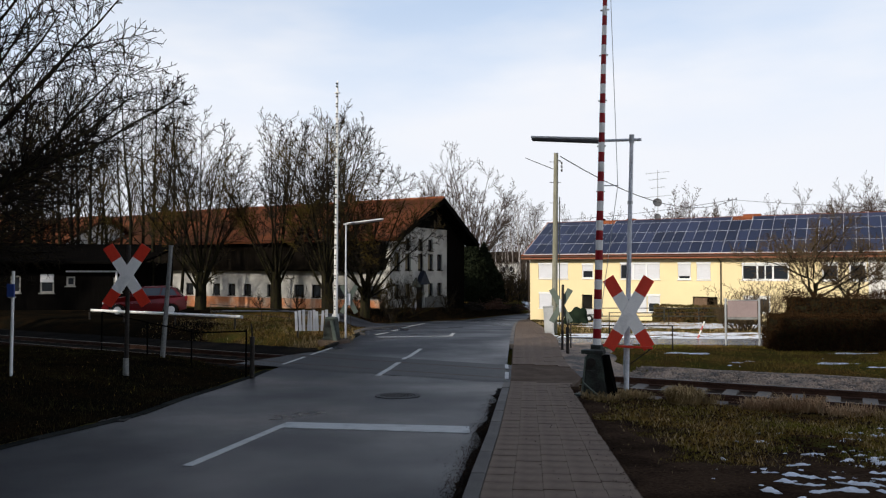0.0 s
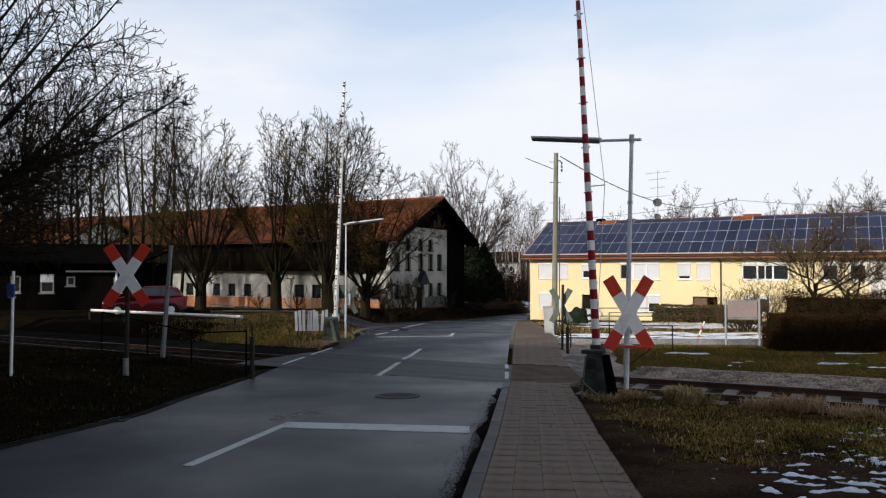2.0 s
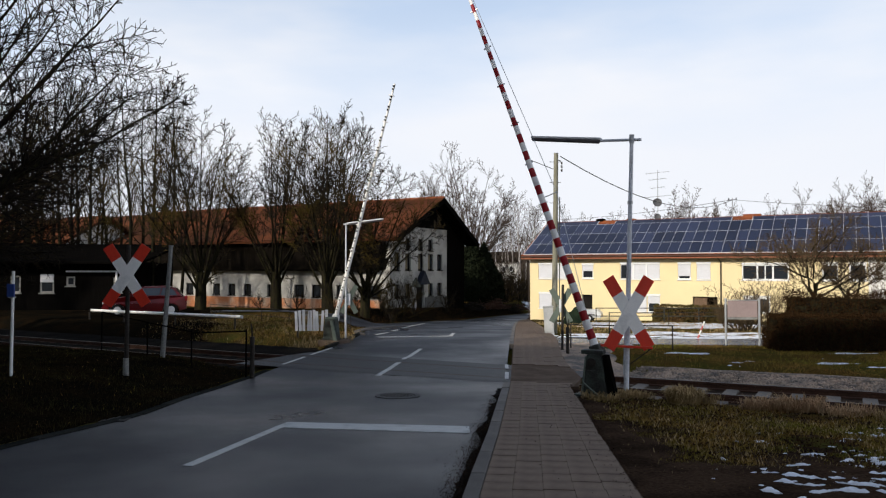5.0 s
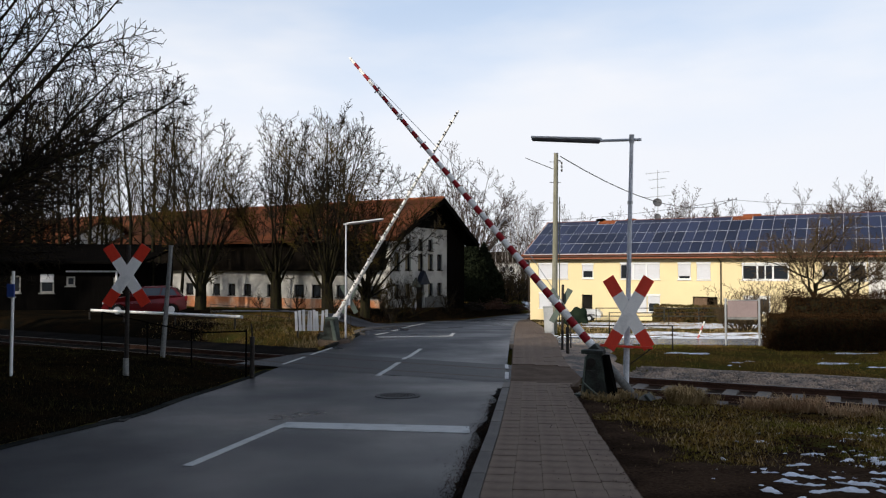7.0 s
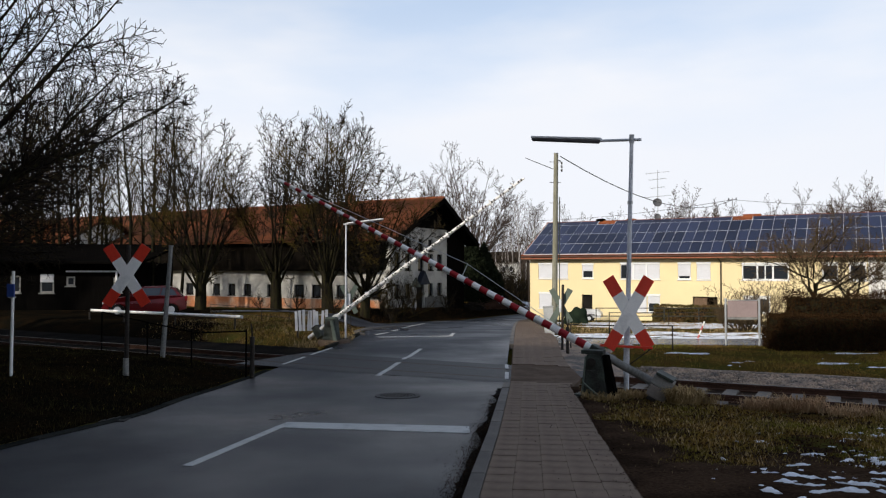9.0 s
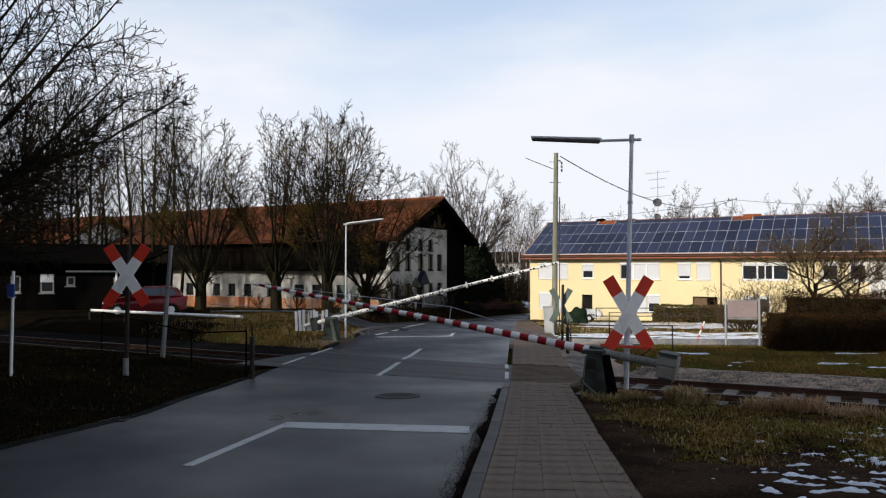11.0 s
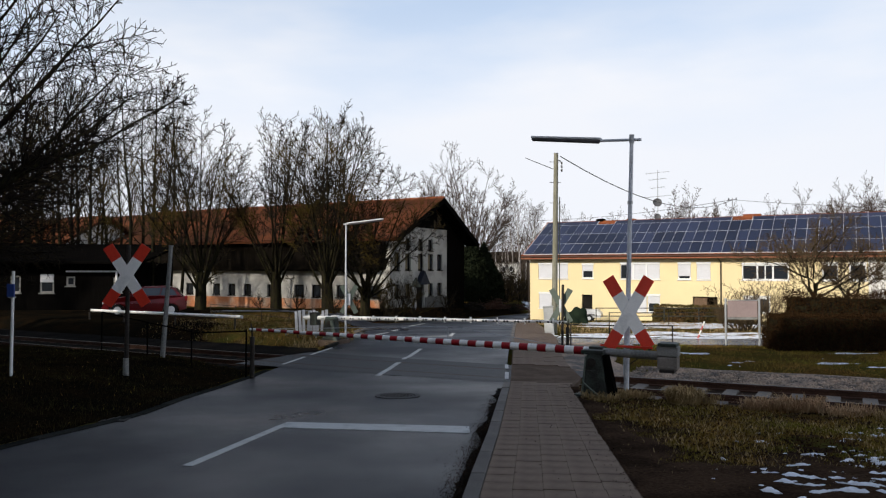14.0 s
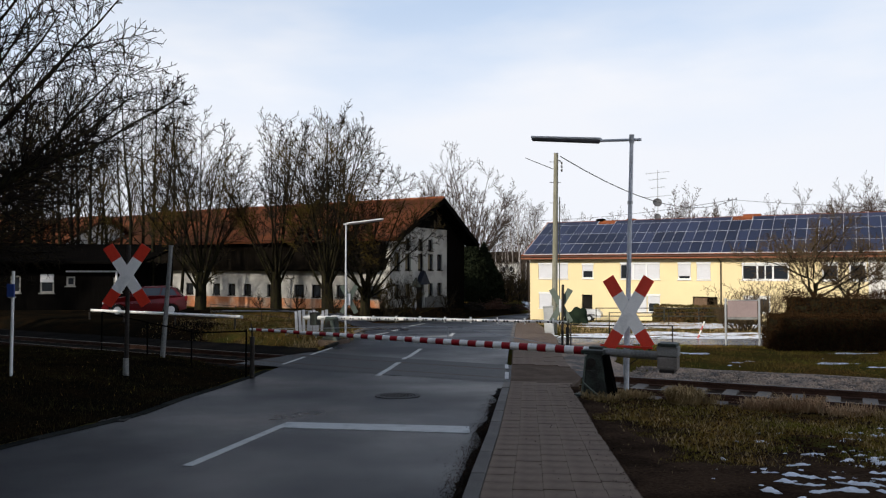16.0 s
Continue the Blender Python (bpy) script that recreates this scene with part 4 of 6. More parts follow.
# ---- the barriers ----
def barrier(pivot, turn, base_z, length, painted, lab):
    """A half-barrier: a machine stand and a striped arm with its counterweight. The arm points along local -x (painted one) or +x."""
    sgn = -1 if painted else 1
    px, py, pz = pivot
    h = pz - base_z
    st = thing("level_crossing_barrier", pose(px, py, base_z, 0, 0, turn), lab, "crossing barrier", "barriers of the crossing")
    bm = bmesh.new()
    hw = 0.24 if painted else 0.29
    if painted:
        prism(bm, [(-0.17, 0), (0.27, 0), (0.17, h - 0.02), (-0.09, h - 0.02)], -0.34, -0.12)
    else:
        prism(bm, [(-hw, 0), (hw, 0), (hw - 0.09, h - 0.02), (0.09 - hw, h - 0.02)], -0.34, -0.12)
    bmesh.ops.bevel(bm, geom=bm.edges[:], offset=0.012, segments=1, affect="EDGES")
    part("housing", bm, GREENGREY, st)
    part("inspection_lid", boxbm(-0.11, 0.11, -0.356, -0.341, h * 0.25, h * 0.62, bevel=0.006), GREENGREY, st)
    part("round_cover", tubebm((0, -0.37, h * 0.8), (0, -0.34, h * 0.8), 0.075, n=16), DARKMETAL, st)
    part("foot_flange", boxbm(-0.3, 0.3, -0.38, -0.1, 0.02, 0.06, bevel=0.008), GREENGREY, st)
    if painted:
        part("brace", tubebm((-0.14, -0.37, 0.26), (0.14, -0.37, 0.04), 0.018, n=6), PALEGREEN, st)
        part("brace", tubebm((-0.10, -0.36, h * 0.93), (-0.17, -0.36, 0.05), 0.016, n=6), PALEGREEN, st)
        part("rear_leg", tubebm((0.2, 0.1, 0), (0.07, 0.1, h), 0.03, n=8), GREENGREY, st)
        part("rear_leg", tubebm((-0.2, 0.1, 0), (-0.07, 0.1, h), 0.03, n=8), GREENGREY, st)
    part("axle", tubebm((0, -0.32, h), (0, 0.4, h), 0.05, n=12), DARKMETAL, st)
    part("base_plate", boxbm(-0.4, 0.4, -0.46, 0.3, -0.22, 0.0, bevel=0.015), JOINT, st)
    part("cover", boxbm(-0.19, 0.19, -0.34, -0.12, h - 0.02, h + 0.05, bevel=0.015), GREENGREY if painted else PALEGREEN, st)
    bm = bmesh.new()
    if painted:
        prism(bm, [(0.29, 0.0), (0.42, 0.0), (0.26, h - 0.03), (0.18, h - 0.03)], -0.34, -0.14)
    else:
        prism(bm, [(0.20, 0.0), (0.34, 0.0), (0.16, h - 0.06), (0.06, h - 0.06)], -0.42, -0.38)
    part("brace_plate", bm, BLACKWOOD if painted else PALEGREEN, st)
    arm = part("barrier_arm", tubebm((sgn * 0.1, 0, 0), (-sgn * 1.3, 0, -0.01), 0.068, 0.075, n=14), CONCRETE if painted else WHITE, st)
    arm.location = (0, 0, h)
    P = 0.3435
    r0, r1 = 0.074, 0.031
    bolts = bmesh.new()
    x = 0.055
    i = 0
    while x < length:
        x2 = min(length, x + P / 2)
        a, b = r0 + (r1 - r0) * x / length, r0 + (r1 - r0) * x2 / length
        if painted:
            bm = tubebm((sgn * x, 0, 0), (sgn * x2, 0, 0), a, b, n=14)
            part("red_band" if i % 2 else "white_band", bm, RED if i % 2 else WHITE, arm)
        elif i % 6 == 0:
            x2 = min(length, x + P * 3)
            b = r0 + (r1 - r0) * x2 / length
            part("tube_section", tubebm((sgn * x, 0, 0), (sgn * x2, 0, 0), a, b, n=14), WHITE, arm)
            i += 5
        x = x2
        i += 1
    if not painted:
        x = 0.3
        while x < length - 0.1:
            for d in (0, 0.10):
                box(bolts, x + d - 0.022, x + d + 0.022, -0.075, -0.02, -0.03, 0.016)
            x += P
        tagged(part("bolt_row", bolts, BLACKWOOD, arm), kind="stuff")
        for q in range(9):
            x = 0.6 + q * 0.88
            part("clip", boxbm(x, x + 0.02, -0.05, 0.05, -0.085, 0.10), WHITE, arm)
    else:
        bolts.free()
        for q in range(8):
            x = -1.2 - 0.8 * q
            part("clip", boxbm(x - 0.01, x + 0.01, -0.012, 0.012, -0.078, 0.078), GALV, arm)
    # counterweight
    s = -sgn
    if painted:
        wt = part("counterweight", boxbm(s * 1.05, s * 1.39, -0.17, 0.13, 0.0, 0.17, bevel=0.02), PLINTHG, arm, "stained concrete counterweight block")
        part("clamp_plate", boxbm(s * 1.07, s * 1.37, -0.20, 0.16, 0.17, 0.22, bevel=0.008), GREENGREY, arm)
        part("clamp_plate", boxbm(s * 1.1, s * 1.34, -0.20, 0.16, -0.265, -0.215, bevel=0.008), DARKMETAL, arm)
        part("weight_slab", boxbm(s * 1.06, s * 1.38, -0.18, 0.12, -0.21, -0.008, bevel=0.02), SLEEPER, arm)
    else:
        wt = part("counterweight", boxbm(s * 0.72, s * 0.98, -0.13, 0.13, -0.26, 0.14, bevel=0.02), GREENGREY, arm, "dark counterweight block")
        part("clamp_plate", boxbm(s * 0.74, s * 0.96, -0.15, 0.15, 0.14, 0.18, bevel=0.008), DARKMETAL, arm)
    part("hub", boxbm(-0.12, 0.12, -0.1, 0.1, -0.09, 0.09, bevel=0.02), GREENGREY if painted else WHITE, arm)
    part("tip_cap", tubebm((sgn * length, 0, 0), (sgn * (length + 0.05), 0, 0), r1 + 0.004, r1 - 0.01, n=12), WHITE, arm)
    if painted:
        # the thin stay wire from the arm's middle to its root
        part("stay_wire", tubebm((sgn * 0.6, 0, 0.05), (sgn * 2.9, 0, 0.30), 0.006, n=4), GALV, arm)
        part("stay_wire", tubebm((sgn * 2.9, 0, 0.30), (sgn * 7.2, 0, 0.04), 0.006, n=4), GALV, arm)
        part("stay_post", tubebm((sgn * 2.9, 0, 0.0), (sgn * 2.9, 0, 0.31), 0.01, n=5), GALV, arm)
    return arm


NEAR_PIVOT, NEAR_TURN = (2.69, 12.80, 0.237), -26.4
FAR_PIVOT, FAR_TURN = (-3.63, 24.70, 0.018), -26.6
NEAR_BASE, FAR_BASE = -0.53, -0.70
near_arm = barrier(NEAR_PIVOT, NEAR_TURN, NEAR_BASE, 7.76, True, "grey-green barrier machine with a red and white striped lowering arm")
far_arm = barrier(FAR_PIVOT, FAR_TURN, FAR_BASE, 8.0, False, "barrier machine beyond the track with a plain white lowering arm")


def crossbuck(m, size, pale, lab, spread=58.5, width=0.155):
    """A crossbuck sign: two crossed boards with coloured ends, on its own bracket. Faces local -y."""
    c = thing("crossbuck", m, lab, "crossing sign", "crossbucks")
    for k, a in enumerate((spread, 180 - spread)):
        rot = Matrix.Rotation(radians(a), 4, "Y")
        for x0, x1, mt, nm in ((-size / 2, -size * 0.27, REDSIGN, "red_end"), (-size * 0.27, size * 0.27, WHITE, "white_board"), (size * 0.27, size / 2, REDSIGN, "red_end")):
            bm = boxbm(x0, x1, -0.012 - 0.012 * k, -0.002 - 0.012 * k, -width * size / 2.0, width * size / 2.0)
            bmesh.ops.transform(bm, matrix=rot, verts=bm.verts)
            part(nm, bm, mt if not pale else PALEGREEN, c)
    bm = bmesh.new()
    box(bm, -0.05, 0.05, 0, 0.05, -0.2, 0.2)
    part("bracket", bm, PALEMETAL, c)
    return c


def street_lamp(base, top, out, head, lab, r=0.055, k=1.0):
    """A steel lamp post with a bracket arm and a long tube lamp."""
    b, t = Vector(base), Vector(top)
    p = thing("street_lamp", pose(*base), lab, "street lamp", "street lamps")
    bm = tubebm((0, 0, -0.3), t - b, r, r * 0.72, n=14)
    part("post", bm, PALEMETAL, p)
    bm = tubebm((t - b) * 0.08 + Vector((0, 0, 0)), (t - b) * 0.3, r * 1.12, r * 1.1, n=14)
    part("sleeve", bm, PALEMETAL, p)
    o, h0, h1 = [Vector(v) - b for v in (out, *head)]
    part("bracket_arm", tubebm(o, h0 + (h1 - h0) * 0.05, 0.026, n=8), PALEMETAL, p)
    part("collar", tubebm(t - b - Vector((0, 0, 0.10)), t - b + Vector((0, 0, 0.05)), r * 0.95, n=12), GALV, p)
    d = (h1 - h0)
    L = d.length
    bm = bmesh.new()
    r2 = bmesh.ops.create_cone(bm, cap_ends=True, segments=16, radius1=0.062 * k, radius2=0.045 * k, depth=L)
    bmesh.ops.bevel(bm, geom=[e for e in bm.edges if abs(e.calc_length()) < 0.05], offset=0.02, segments=2, affect="EDGES")
    m = Matrix.Translation((h0 + h1) / 2) @ d.to_track_quat("Z", "Y").to_matrix().to_4x4()
    hd = part("lamp_head", bm, LAMPDARK, p, "long dull grey tube lamp", smooth=True)
    hd.matrix_basis = m
    part("lamp_cover", boxbm(-0.066 * k, 0.066 * k, 0.02 * k, 0.075 * k, -L / 2 - 0.02, L / 2 + 0.01, bevel=0.026 * k), LAMPTOP, hd, "pale metal lamp cover")
    for q in (0.36, 0.74):
        bnd = tubebm((t - b) * q, (t - b) * q + Vector((0, 0, 0.05)), r * 1.0, n=12)
        part("clamp", bnd, GALV, p)
    return p


street_lamp((3.24, 13.0, -0.56), (3.38, 13.0, 4.03), (3.53, 12.92, 3.98), ((2.88, 13.3, 4.02), (1.70, 13.9, 4.16)), "grey steel street lamp with a long tube head", r=0.048, k=0.82)
crossbuck(pose(3.27, 12.88, 0.90, 0, 0, 8), 1.44, False, "red and white crossbuck sign fixed to a lamp post", 58.5)
street_lamp((-3.37, 25.3, -0.72), (-3.37, 25.3, 3.23), (-3.46, 25.3, 3.22), ((-3.28, 25.25, 3.23), (-2.05, 24.9, 3.35)), "slim grey street lamp with a tube head", r=0.034, k=0.75)
crossbuck(pose(-3.27, 25.4, 0.62, 0, 0, 178), 1.08, True, "pale grey-green back of a crossbuck on the lamp post", 62)
lp = thing("sign_post", pose(-6.26, 14.45, -0.4), "dark steel post of the crossbuck", "post")
part("post", tubebm((0, 0, -0.2), (0.03, 0, 2.55), 0.042, n=10), DARKMETAL, lp)
part("foot_sleeve", tubebm((0, 0, -0.2), (0, 0, 0.32), 0.055, n=10), CONCRETE, lp)
crossbuck(pose(-6.22, 14.36, 1.55, 0, 0, 4), 1.37, False, "red and white crossbuck sign on a dark post", 57)
lp = thing("sign_post", pose(3.60, 22.1, -0.8), "dark steel post of the crossbuck beyond the track", "post")
part("post", tubebm((0, 0, -0.2), (0.03, 0, 2.0), 0.04, n=10), DARKMETAL, lp)
crossbuck(pose(3.58, 22.18, 0.56, 0, 0, 165), 1.15, True, "pale grey-green back of a crossbuck seen from behind", 60)


def rest_post(x, y, z0, top, lab):
    p = thing("rest_post", pose(x, y, z0), lab, "barrier rest", "barrier rest posts")
    part("post", tubebm((0, 0, -0.2), (0, 0, top - z0 - 0.12), 0.05, n=10), DARKMETAL, p)
    bm = tubebm((0, 0, top - z0 - 0.13), (0.02, -0.09, top - z0 + 0.1), 0.014, n=6)
    tube(bm, (0, 0, top - z0 - 0.13), (-0.05, 0.09, top - z0 + 0.16), 0.014, n=6)
    part("fork", bm, DARKMETAL, p)


rest_post(-4.22, 16.18, -0.62, 0.30, "dark steel post with a fork that catches the striped arm")
rest_post(3.60, 21.12, -0.80, 0.12, "dark steel post with a fork that catches the white arm")


# ---- motion ----
NEAR_DEG = [(0.0, 91.7), (0.5, 91.5), (1.0, 90.5), (1.5, 89.1), (2.0, 87.2), (2.5, 85.1), (3.0, 82.7), (3.5, 80.0), (4.0, 77.1), (4.5, 73.9), (5.0, 69.9), (5.5, 65.2), (6.0, 60.0),
            (6.3, 56.6), (6.5, 54.3), (7.0, 48.5), (7.5, 42.4), (8.0, 36.5), (8.5, 31.0), (9.0, 25.8), (9.5, 20.9), (10.0, 16.3), (10.5, 12.0), (11.0, 8.2), (11.3, 6.0), (11.5, 4.4), (11.7, 2.8), (11.9, 1.3), (12.05, 0.7), (13.0, 0.7), (16.0, 0.7)]
FAR_DEG = [(0.0, 89.7), (0.5, 89.6), (1.0, 89.3), (1.5, 88.6), (2.0, 87.6), (2.5, 86.1), (3.0, 84.3), (3.5, 82.1), (4.0, 79.7), (4.5, 76.8), (5.0, 73.4), (5.5, 69.4), (6.0, 64.8), (6.5, 60.0),
           (7.0, 55.1), (7.5, 50.0), (8.0, 44.7), (8.5, 38.9), (9.0, 32.8), (9.5, 26.8), (10.0, 21.7), (10.5, 17.2), (11.0, 13.3), (11.3, 11.0), (11.5, 9.2), (11.7, 7.3), (11.9, 5.5), (12.1, 3.8), (12.3, 2.0), (12.45, 0.9), (13.0, 0.9), (16.0, 0.9)]


def motions():
    walk(near_arm, [(t, pose(0, 0, NEAR_PIVOT[2] - NEAR_BASE, 0, a, 0)) for t, a in NEAR_DEG])
    walk(far_arm, [(t, pose(0, 0, FAR_PIVOT[2] - FAR_BASE, 0, -a, 0)) for t, a in FAR_DEG])


# ---- trees ----
def ring(vs, p, d, r, n):
    a = d.orthogonal().normalized()
    b = d.cross(a).normalized()
    for i in range(n):
        t = 2 * math.pi * i / n
        vs.append(tuple(p + (a * math.cos(t) + b * math.sin(t)) * r))


def limb(out, pts, r0, r1, n):
    """A bent tapered tube through points."""
    vs, fs = out
    base = len(vs)
    k = len(pts)
    for i, p in enumerate(pts):
        d = (pts[min(i + 1, k - 1)] - pts[max(i - 1, 0)]).normalized()
        ring(vs, p, d, r0 + (r1 - r0) * i / (k - 1), n)
    for i in range(k - 1):
        for j in range(n):
            a, b = base + i * n + j, base + i * n + (j + 1) % n
            fs.append((a, b, b + n, a + n))


def reach(o, d, crown):
    """How far from o along d the crown's rounded outline lies."""
    c, r = crown
    p = Vector([(o[i] - c[i]) / r[i] for i in range(3)])
    q = Vector([d[i] / r[i] for i in range(3)])
    a, b, e = q.dot(q), p.dot(q), p.dot(p) - 1
    h = b * b - a * e
    return max(0.25, (-b + math.sqrt(h)) / a) if h > 0 and e < 0 else 0.25


def grow(rng, trunk, crown, p, d, length, r, level, S):
    seg = S["seg"][level]
    pts = [p]
    q, dd = p, d
    for i in range(seg):
        dd = (dd + Vector((rng.gauss(0, 1), rng.gauss(0, 1), rng.gauss(0, 1))) * S["bend"][level] + Vector((0, 0, 1)) * S["up"][level]).normalized()
        q = q + dd * (length / seg)
        pts.append(q)
    tip = max(S["tip"], r * S["taper"][level])
    limb(trunk if level <= S["wood"] else crown, pts, r, tip, S["sides"][level])
    if level + 1 >= len(S["seg"]):
        return
    k = S["kids"][level]
    k = max(1, int(k * rng.uniform(0.75, 1.25)))
    spin = rng.uniform(0, 6.28)
    for i in range(k):
        t = S["from"][level] + (1 - S["from"][level]) * (i + rng.random() * 0.9) / k
        f = t * seg
        a = min(int(f), seg - 1)
        o = pts[a].lerp(pts[a + 1], f - a)
        along = (pts[a + 1] - pts[a]).normalized()
        ang = radians(rng.gauss(*S["angle"][level]))
        spin += 2.4 + rng.uniform(-0.5, 0.5)
        side = along.orthogonal().normalized()
        side.rotate(Matrix.Rotation(spin, 3, along))
        nd = (along * math.cos(ang) + side * math.sin(ang)).normalized()
        rr = r + (tip - r) * t
        nl = length * S["ratio"][level] * rng.uniform(0.7, 1.2) * (1 - S["short"] * t)
        if "crown" in S:
            far_ = reach(o, nd, S["crown"])
            nl = far_ * rng.uniform(0.86, 1.0) if level == 0 else min(nl, far_ * rng.uniform(0.85, 1.1))
        grow(rng, trunk, crown, o, nd, nl, max(S["tip"], rr * S["thin"][level]), level + 1, S)


def tree(name, x, y, z, S, seed, label, bark, twig, group="bare trees", lean=(0, 0), scale=1.0):
    rng = random.Random(seed)
    tv, cv = ([], []), ([], [])
    if "round" in S:
        cz, rx, rz = [v * scale for v in S["round"]]
        S = dict(S, crown=((lean[0] * cz, lean[1] * cz, cz), (rx, rx, rz)))
    grow(rng, tv, cv, Vector((0, 0, -0.3)), Vector((lean[0], lean[1], 1)).normalized(), S["length"] * scale, S["r"] * scale, 0, S)
    t = thing(name, pose(x, y, z, 0, 0, 0), label, "tree", group)
    part("trunk", tv, bark, t, smooth=True)
    part("crown", cv, twig, t)
    return t


LIME = dict(length=2.6, r=0.36, seg=[3, 11, 6, 4, 2], sides=[10, 6, 4, 3, 3], bend=[0.03, 0.035, 0.06, 0.08, 0.1], up=[0.1, -0.012, 0.02, 0.02, 0.02], taper=[0.8, 0.16, 0.25, 0.4, 0.6], round=(6.5, 3.7, 5.8),
            kids=[20, 15, 8, 4], angle=[(22, 11), (36, 11), (38, 12), (38, 12)], ratio=[1.0, 0.34, 0.42, 0.5], thin=[0.27, 0.42, 0.5, 0.6], short=0.45, tip=0.012, wood=1, **{"from": [0.4, 0.34, 0.15, 0.1]})
LOWLIME = dict(LIME, round=(5.6, 5.0, 4.9), angle=[(42, 18), (40, 12), (40, 12), (38, 12)])
SPREAD = dict(length=3.3, r=0.36, seg=[4, 12, 7, 5, 3], sides=[10, 7, 5, 3, 3], bend=[0.05, 0.065, 0.07, 0.08, 0.10], up=[0.05, 0.015, 0.03, 0.04, 0.04], taper=[0.75, 0.16, 0.2, 0.35, 0.6], round=(4.9, 6.9, 4.6),
              kids=[27, 15, 9, 5], angle=[(64, 20), (40, 12), (42, 13), (42, 14)], ratio=[1.0, 0.36, 0.44, 0.45], thin=[0.29, 0.45, 0.5, 0.6], short=0.35, tip=0.0075, wood=1, **{"from": [0.4, 0.15, 0.12, 0.1]})
SLIM = dict(length=14.8, r=0.15, seg=[10, 6, 4, 3], sides=[7, 4, 3, 3], bend=[0.03, 0.05, 0.07, 0.09], up=[0.05, 0.03, 0.03, 0.03], taper=[0.15, 0.25, 0.4, 0.6],
            kids=[30, 9, 5], angle=[(36, 10), (34, 10), (36, 12)], ratio=[0.30, 0.42, 0.5], thin=[0.45, 0.5, 0.6], short=0.55, tip=0.009, wood=0, **{"from": [0.30, 0.15, 0.1]})
PLUME = dict(length=3.0, r=0.30, seg=[3, 9, 6, 4, 3], sides=[7, 5, 3, 3, 3], bend=[0.04, 0.045, 0.07, 0.1, 0.12], up=[0.06, 0.005, 0.04, 0.05, 0.04], taper=[0.8, 0.10, 0.3, 0.4, 0.6], round=(8.0, 3.7, 6.6),
             kids=[18, 13, 9, 5], angle=[(27, 11), (40, 11), (34, 10), (34, 12)], ratio=[1.0, 0.28, 0.45, 0.5], thin=[0.34, 0.4, 0.5, 0.6], short=0.4, tip=0.015, wood=0, **{"from": [0.5, 0.14, 0.1, 0.1]})
ORCHARD = dict(length=1.4, r=0.060, seg=[3, 6, 5, 4, 2], sides=[8, 6, 4, 3, 3], bend=[0.06, 0.18, 0.22, 0.2, 0.2], up=[0.05, 0.08, 0.12, 0.14, 0.08], taper=[0.8, 0.25, 0.3, 0.4, 0.6],
               kids=[8, 9, 9, 5], angle=[(52, 10), (44, 12), (46, 14), (40, 14)], ratio=[1.75, 0.5, 0.5, 0.5], thin=[0.55, 0.5, 0.45, 0.6], short=0.3, tip=0.008, wood=1, **{"from": [0.6, 0.2, 0.15, 0.1]})
SHRUB = dict(length=0.4, r=0.06, seg=[2, 5, 4, 3], sides=[6, 4, 3, 3], bend=[0.05, 0.12, 0.15, 0.2], up=[0.05, 0.08, 0.10, 0.08], taper=[0.9, 0.25, 0.4, 0.6],
             kids=[14, 8, 6], angle=[(34, 14), (34, 12), (38, 14)], ratio=[4.6, 0.42, 0.5], thin=[0.36, 0.5, 0.6], short=0.3, tip=0.007, wood=0, **{"from": [0.1, 0.2, 0.1]})


# the row of old limes before the farmhouse
for k, (c, y, sc, ln) in enumerate(((-0.2285, 46, 1.05, (0.03, 0)), (-0.158, 44, 1.05, (0.02, 0)), (-0.108, 47, 0.97, (0.08, 0)), (-0.333, 45, 1.03, (0.02, 0)))):
    tree("lime_tree", c * y, y, turf(c * y, y), LOWLIME if k == 2 else LIME, 11 + k, "old bare lime tree with many upright limbs before the farmhouse", BARK, TWIG, lean=ln, scale=sc)
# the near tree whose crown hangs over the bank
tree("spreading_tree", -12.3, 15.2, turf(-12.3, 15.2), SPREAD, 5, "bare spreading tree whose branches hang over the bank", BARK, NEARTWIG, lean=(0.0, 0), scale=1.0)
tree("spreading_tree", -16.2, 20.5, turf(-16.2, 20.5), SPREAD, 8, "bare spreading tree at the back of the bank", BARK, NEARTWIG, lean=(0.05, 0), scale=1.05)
# slender trees of the small wood
slim = [tree("slender_tree", -0.40 * 46, 46, turf(-18.4, 46), SLIM, 21, "slender bare tree in the small wood", BARK, TWIG, "wood trees"),
        tree("slender_tree", -0.43 * 49, 49, turf(-21, 49), SLIM, 22, "slender bare tree in the small wood", BARK, TWIG, "wood trees", scale=1.05),
        tree("slender_tree", -0.375 * 47, 47, turf(-17.6, 47), SLIM, 23, "slender bare tree in the small wood", BARK, TWIG, "wood trees", scale=0.95)]
rng = random.Random(77)
for k, c in enumerate((-0.36, -0.415, -0.455, -0.47, -0.49, -0.505, -0.52, -0.535, -0.55, -0.565, -0.58, -0.595, -0.61, -0.445, -0.63, -0.53, -0.57, -0.60, -0.485, -0.50, -0.545, -0.59, -0.39)):
    y = 46 + rng.uniform(2, 15)
    t = copy_thing(slim[k % 3], pose(c * y, y, turf(c * y, y), rng.uniform(-4, 4), rng.uniform(-4, 4), rng.uniform(0, 360)))
    t.scale = (1, 1, rng.uniform(0.85, 1.15))
